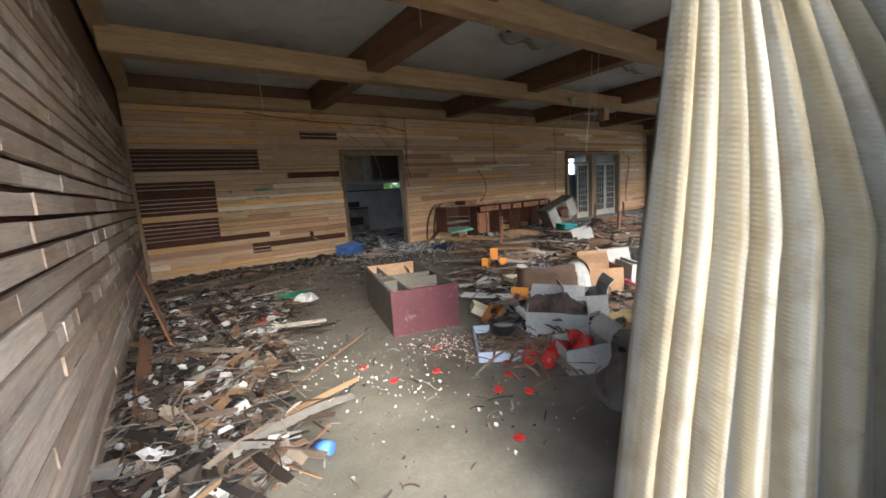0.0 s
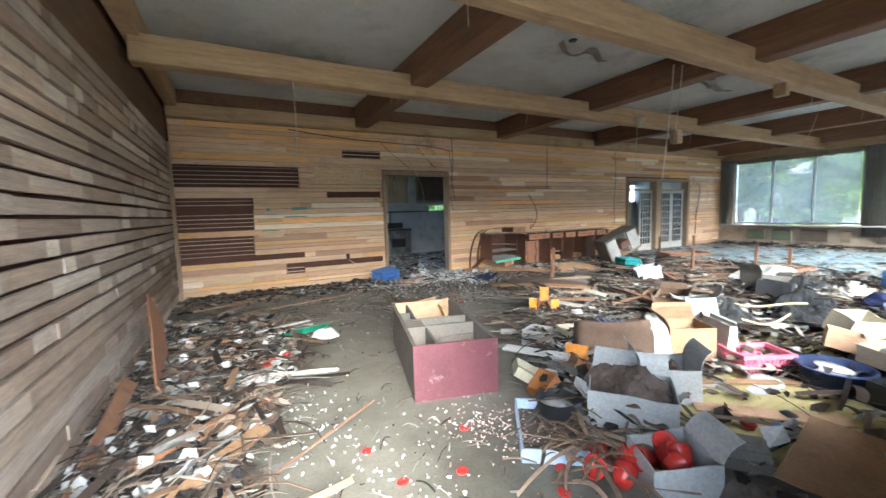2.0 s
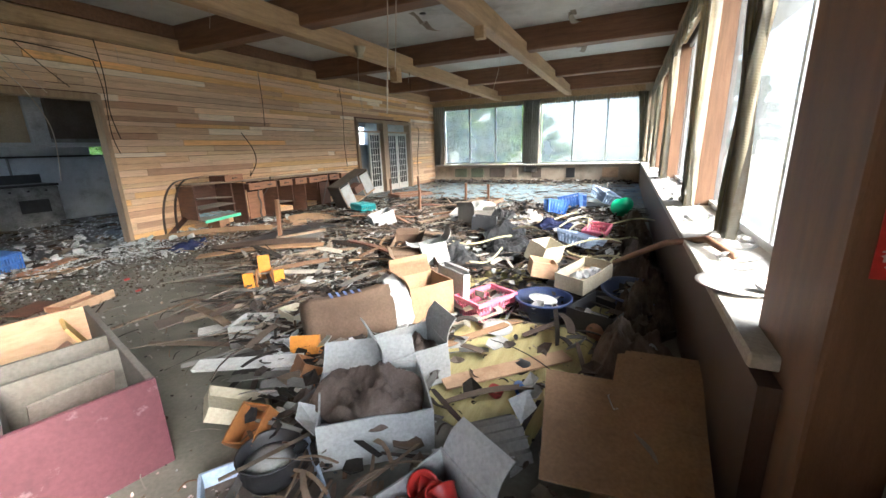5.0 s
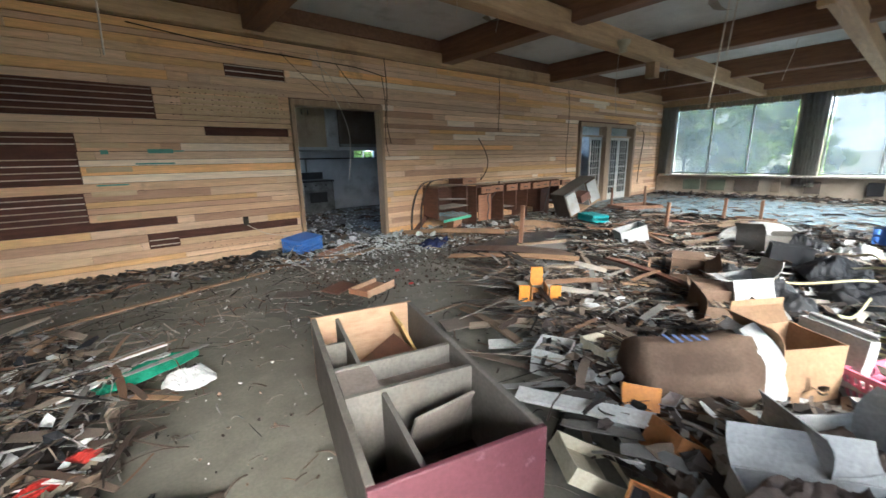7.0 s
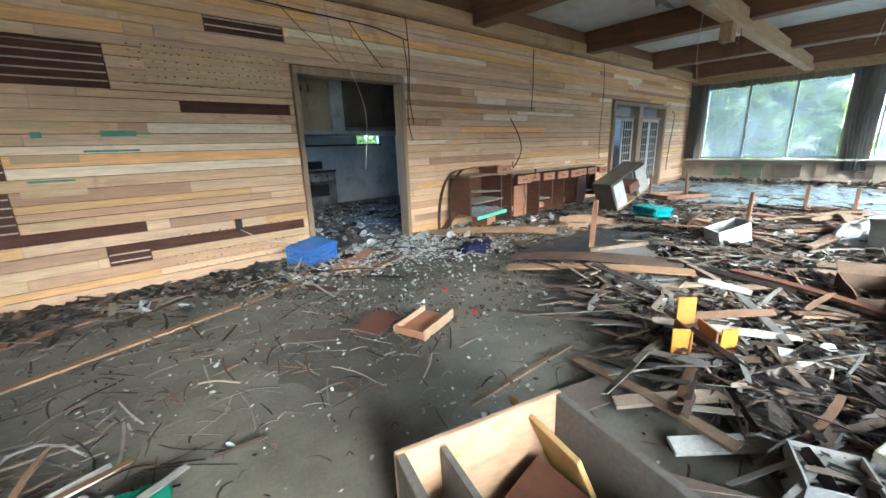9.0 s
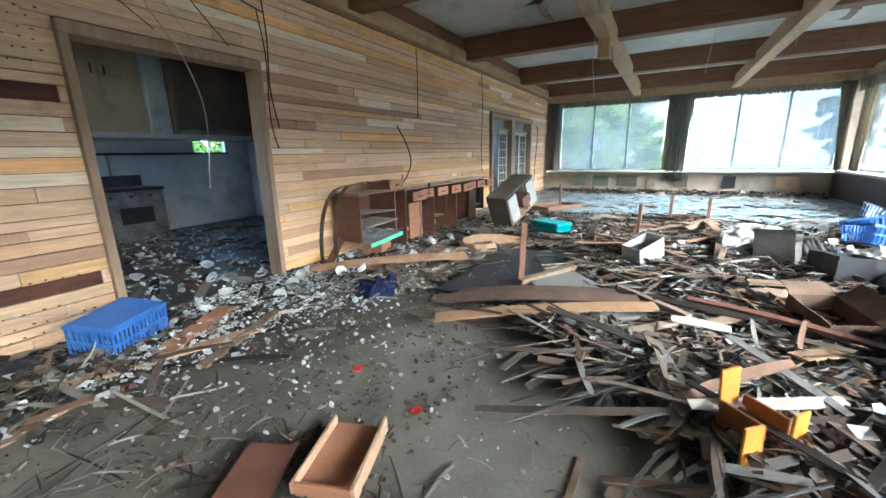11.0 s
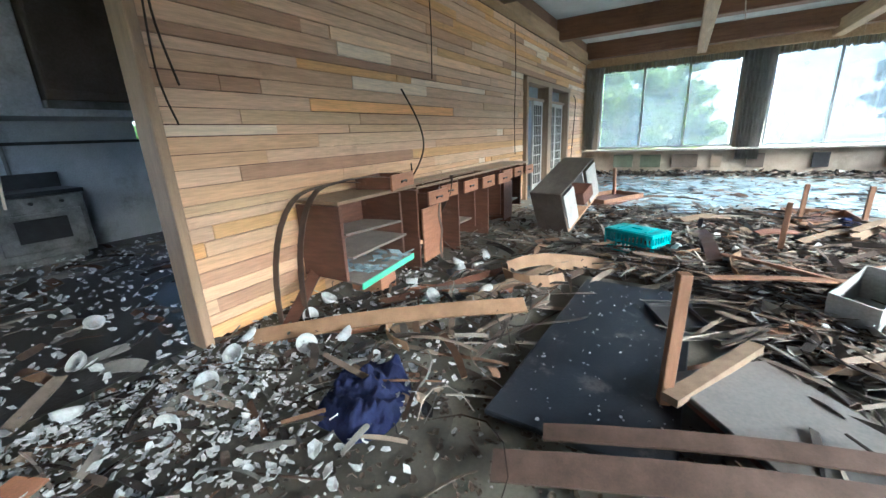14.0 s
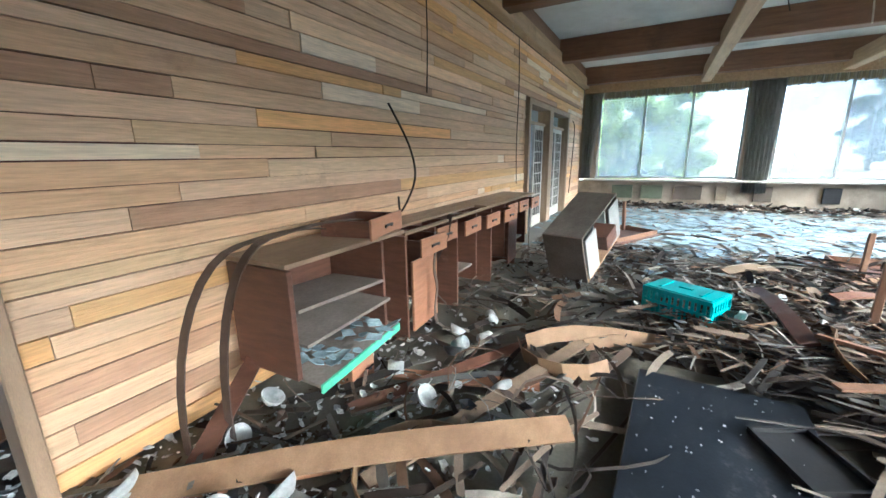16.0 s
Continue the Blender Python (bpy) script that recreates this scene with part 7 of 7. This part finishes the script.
scatter_shards("china_shards", 2400, doorway, "broken white china by the kitchen opening", M_CERAM, (0.006, 0.036), 23, 0.2)
scatter_shards("china_shards", 1500, kitchen_floor, "broken white china on the kitchen floor", M_CERAM, (0.012, 0.06), 24, 0.2)
scatter_shards("china_shards", 240, desk_front, "white china shards in front of the desks", M_CERAM, (0.01, 0.045), 25, 0.2)
scatter_shards("china_shards", 420, anywhere, "small white chips strewn over the bare floor", M_CERAM, (0.003, 0.014), 26)
scatter_shards("china_shards", 300, blob(1.80, 2.45, 0.24, 0.4, 0.02, 0.6), "pink-white plaster crumbs beside the cabinet", M_CRUMB, (0.004, 0.015), 27, 0.6)
scatter_shards("china_shards", 300, blob(0.75, 3.1, 0.3, 1.6, 0.015, 0.4), "pale chips along the debris edge", M_CERAM, (0.004, 0.02), 29, 0.6)
# Flat pale shards put the glare on the far floor into their colour.
scatter_shards("broken_glass", 2600, glass_glare_field, "broken glass over the far floor, pale to imitate the glare there", M_GLASSBITS, (0.04, 0.2), 30, 0.01, 0.06)
scatter_shards("sill_litter", 160, lambda r: (r.uniform(3.0, 12), r.uniform(0.28, 0.66), 0.01), "pale litter lying on the window sill", M_PAPER, (0.02, 0.09), 31).location.z = SILL + 0.025
scatter_shards("plaster_flecks", 110, lambda r: (r.uniform(4.95, 6.7), r.uniform(5.58, 6.26), 0.003), "pale plaster flecks on the black table", M_PAPER, (0.003, 0.011), 51, 0.3, 0.2).location.z = 0.066
scatter_shards("broken_glass", 60, lambda r: (r.uniform(5.6, 6.2), r.uniform(7.62, 8.1), 0.03), "broken glass heaped on the bottom shelf", M_GLASSBITS, (0.03, 0.11), 52, 0.05, 0.25).location.z = 0.275
scatter_shards("china_shards", 420, lambda r: (r.uniform(4.2, 6.6), r.uniform(6.6, 7.95), 0.03), "larger broken china in front of the desks", M_CERAM, (0.012, 0.05), 53, 0.5)
scatter_shards("soil_crumbs", 2200, lambda r: (r.uniform(2.4, 5.6), r.uniform(5.4, 8.1), 0.008), "dark soil crumbs trodden over the floor", M_DUFF, (0.006, 0.035), 54, 0.4)
cord([(1.4, 8.16, 2.93), (2.3, 8.14, 2.84), (3.3, 8.13, 2.80), (4.2, 8.14, 2.78), (4.78, 8.16, 2.70)], 0.008, M_CABLE, "dark cable sagging along the wall top", "cable")
cord([(3.5, 8.15, 2.82), (3.75, 8.12, 2.62), (3.95, 8.12, 2.38), (4.1, 8.14, 2.2)], 0.005, M_ROPE, "pale loose wire above the kitchen opening")
cord([(3.9, 8.15, 2.80), (4.1, 8.12, 2.55), (4.35, 8.12, 2.30)], 0.005, M_CABLE, "dark loose wire above the kitchen opening")
cord([(4.72, 8.17, 2.7), (4.76, 8.16, 2.3), (4.74, 8.17, 1.7), (4.79, 8.16, 1.4)], 0.006, M_CABLE, "dark wire hanging beside the kitchen opening")
cord([(9.2, 5.5, 2.95), (9.15, 5.45, 2.7), (9.05, 5.42, 2.5)], 0.005, M_CABLE, "dark wire dangling from the long beam")
cord([(11.0, 4.0, 3.4), (10.9, 4.05, 3.0), (10.7, 4.1, 2.6)], 0.005, M_ROPE, "pale wire dangling from the ceiling")
def damp_patch(x, y, rx, ry, turn, seed):
    """A thin wet stain with an uneven outline on the screed."""
    bm = bmesh.new()
    rim = []
    for i in range(72):
        a = 2 * math.pi * i / 72
        k = 1 + 0.30 * noise.noise(Vector((1.6 * math.cos(a) + seed, 1.6 * math.sin(a), 0))) + 0.10 * noise.noise(Vector((5 * math.cos(a), 5 * math.sin(a), seed)))
        rim.append(bm.verts.new((rx * k * math.cos(a), ry * k * math.sin(a), 0.0)))
    bm.faces.new(rim)
    return solo("damp_stain", bm, M_DAMP, "dark damp stain on the screed floor", "stain", pose(x, y, 0.004, 0, 0, turn), kind="stuff")


damp_patch(2.45, 5.75, 0.62, 0.42, 20, 1.3)
damp_patch(3.9, 6.9, 0.9, 0.55, -30, 4.1)
scatter_strips("fine_splinters", 420, lambda r: (r.uniform(0.7, 3.0), r.uniform(5.2, 7.9), 0.006), "grey splinters and straws over the bare floor", M_STRIP, (0.08, 0.45), (0.004, 0.014), 61, (0.001, 0.003), 0.5)
scatter_shards("china_shards", 420, blob(2.9, 7.55, 0.8, 0.5, 0.05, 0.2), "broken china around the blue basket", M_CERAM, (0.012, 0.05), 62, 0.4)
scatter_shards("litter", 420, blob(2.7, 7.65, 0.9, 0.4, 0.06, 0.1), "dark rags and litter around the blue basket", M_LITTER, (0.02, 0.09), 63, 0.4)
scatter_shards("paper_scraps", 160, lambda r: (r.uniform(1.0, 4.2), r.uniform(4.6, 7.4), 0.004), "small pale scraps over the bare floor", M_PAPER, (0.008, 0.03), 64, 0.25)
for x, y, z in ((0.45, 1.9, 0.03), (0.3, 4.9, 0.05), (-0.05, 4.75, 0.1)):
    vessel("can", pose(x, y, z, 80, 0, 60 * x), [(0, 0), (0.033, 0), (0.033, 0.1), (0, 0.1)], M_BLUE if x > 0.4 else M_CERAM, "crushed blue drink can on the floor" if x > 0.4 else "white empty can on the debris", "can", 14)

# low boxes under the end windows
for k, y in enumerate((1.6, 2.9, 4.1, 4.9, 5.6, 6.4, 7.1)):
    solo("wall_vent", boxes(((0.05, (0.5, 0.3, 0.34, 0.22, 0.6, 0.5, 0.5)[k], 0.34), (0, 0, 0)), bevel=0.005), (M_RAWPLY, M_BLACK, M_KDARK, M_GREYBROWN, M_KDARK, M_GREENGREY, M_GREENGREY)[k],
         ("bare plywood panel", "black vent panel", "dark vent panel", "brown panel", "dark vent panel", "green-grey panel", "green-grey panel")[k] + " under the end windows", "panel", pose(XR - 0.03, y, 0.34))


# ---- outside ----
def ground_sheet():
    bm = bmesh.new()
    n = 60
    grid = []
    for i in range(n + 1):
        row = []
        for j in range(n + 1):
            u, v = 2 * i / n - 1, 2 * j / n - 1
            x, y = 8 + math.copysign(abs(u) ** 2.2, u) * 600, 4 + math.copysign(abs(v) ** 2.2, v) * 600
            away = max(0, math.hypot(x - 8, y - 4) - 14)
            z = -0.35 + 0.02 * min(away, 120) + (0.8 * noise.noise(Vector((x * 0.03, y * 0.03, 0))) if away > 0 else 0)
            row.append(bm.verts.new((x, y, z)))
        grid.append(row)
    for a, b in zip(grid, grid[1:]):
        for j in range(n):
            bm.faces.new((a[j], b[j], b[j + 1], a[j + 1]))
    return structure("ground", bm, M_GRASS, "pale overgrown meadow around the building", "ground", True)


ground_sheet()
structure("terrace", boxes(((20, 2.2, 0.3), (7.5, -0.98, -0.155))), M_SILL, "concrete terrace along the window front", "terrace")


def hill(name, radius, height, material, label, seed):
    bm = bmesh.new()
    n = 140
    low, high = [], []
    for i in range(n):
        a = 2 * math.pi * i / n
        h = height * (0.65 + 0.5 * noise.noise(Vector((math.cos(a) * 2.2 + seed, math.sin(a) * 2.2, 0))) + 0.08 * noise.noise(Vector((math.cos(a) * 30, math.sin(a) * 30, seed))))
        low.append(bm.verts.new((8 + radius * math.cos(a), 4 + radius * math.sin(a), -2)))
        high.append(bm.verts.new((8 + radius * 1.15 * math.cos(a), 4 + radius * 1.15 * math.sin(a), h)))
    for i in range(n):
        j = (i + 1) % n
        bm.faces.new((low[i], low[j], high[j], high[i]))
    return structure(name, bm, material, label, "hills", True)


hill("backdrop", 95, 24, M_MIST_GLOW, "pale misty wooded hills, glowing in place of bright haze", 3)


def tree(m, height, spread, leaves, material, label, seed, leaf=0.12, conifer=False):
    r = random.Random(seed)
    t = thing("tree", label, "tree", m)
    bm = bmesh.new()
    tube(bm, [(0, 0, -0.3), (0.05, 0.02, height * 0.4), (-0.04, 0.05, height * 0.8)], [0.02 * height, 0.014 * height, 0.004 * height], 8)
    tips = []
    for i in range(14 if not conifer else 26):
        u = r.uniform(0.2, 0.95) if not conifer else 0.12 + 0.86 * i / 26
        a = r.uniform(0, 6.283)
        L = spread * (r.uniform(0.5, 1) if not conifer else (1.05 - u) * r.uniform(0.8, 1.1))
        b = Vector((0, 0, u * height * 0.85))
        tip = b + Vector((math.cos(a) * L, math.sin(a) * L, (L * r.uniform(0.1, 0.7)) if not conifer else -0.15 * L))
        mid = b.lerp(tip, 0.5) + Vector((0, 0, 0.08 * L))
        tube(bm, [b, mid, tip], [0.006 * height, 0.004 * height, 0.001 * height], 5)
        tips.append((b, mid, tip))
    part("trunk", bm, M_BARK, t, "", smooth=True)
    verts, faces = [], []
    for _ in range(leaves):
        b, mid, tip = r.choice(tips)
        u = r.random() ** 0.6
        p = (b.lerp(mid, u * 2) if u < 0.5 else mid.lerp(tip, u * 2 - 1)) + Vector((r.gauss(0, 0.2), r.gauss(0, 0.2), r.gauss(0, 0.16))) * (spread * 0.35 if not conifer else spread * 0.16)
        rot = Euler((r.uniform(0, 6.28), r.uniform(0, 6.28), r.uniform(0, 6.28))).to_matrix()
        s = leaf * r.uniform(0.6, 1.4)
        o = len(verts)
        verts += [tuple(p + rot @ Vector(q)) for q in ((0, -s, 0), (s * 0.45, 0, 0.1 * s), (0, s, 0), (-s * 0.45, 0, 0.1 * s))]
        faces.append((o, o + 1, o + 2, o + 3))
    me = bpy.data.meshes.new("crown")
    me.from_pydata(verts, [], faces)
    me.materials.append(material)
    c = new("crown", me)
    c.parent = t
    return t


for k, (x, y, h, s, n) in enumerate(((21.0, 9.2, 4.4, 2.4, 7000), (22.5, 7.0, 3.8, 2.2, 7000), (24.5, 11.5, 6.5, 3.2, 7000), (21.8, 12.2, 5.2, 2.6, 6000), (27.0, 8.6, 5.2, 2.8, 6000), (20.2, 7.6, 2.0, 1.4, 4000), (25.5, 5.4, 2.0, 1.8, 4000), (28.0, 13.0, 7.5, 3.4, 6000))):
    tree(pose(x, y, -0.3), h, s, n, M_LEAF, "bright green leafy shrub outside the end window", 50 + k, 0.13)
for k, (x, y, h, s) in enumerate(((43, -6.5, 9, 2.8), (47, -9.5, 8, 2.6), (20, -24, 8, 2.6), (11, -28, 8, 2.8))):
    tree(pose(x, y, 0.0), h, s, 6500, M_CONIFER, "green conifer standing in the mist outside", 70 + k, 0.22, True)
for k, (x, y, h) in enumerate(((22, -15, 6), (15, -18, 6))):
    tree(pose(x, y, -0.2), h, 2.2, 120, M_LEAF, "nearly bare thin tree outside", 90 + k, 0.08)
for k, (x, y) in enumerate(((8.2, 15.6), (9.6, 16.5))):
    tree(pose(x, y, -0.3), 3.2, 1.6, 4000, M_LEAF, "green leafy shrub behind the kitchen", 110 + k, 0.10)
for k, (x, y, h, s) in enumerate(((13.0, -9.0, 2.6, 1.8), (8.0, -14.0, 3.0, 2.0))):
    tree(pose(x, y, -0.3), h, s, 4500, M_LEAF, "green leafy shrub beyond the terrace", 120 + k, 0.13)
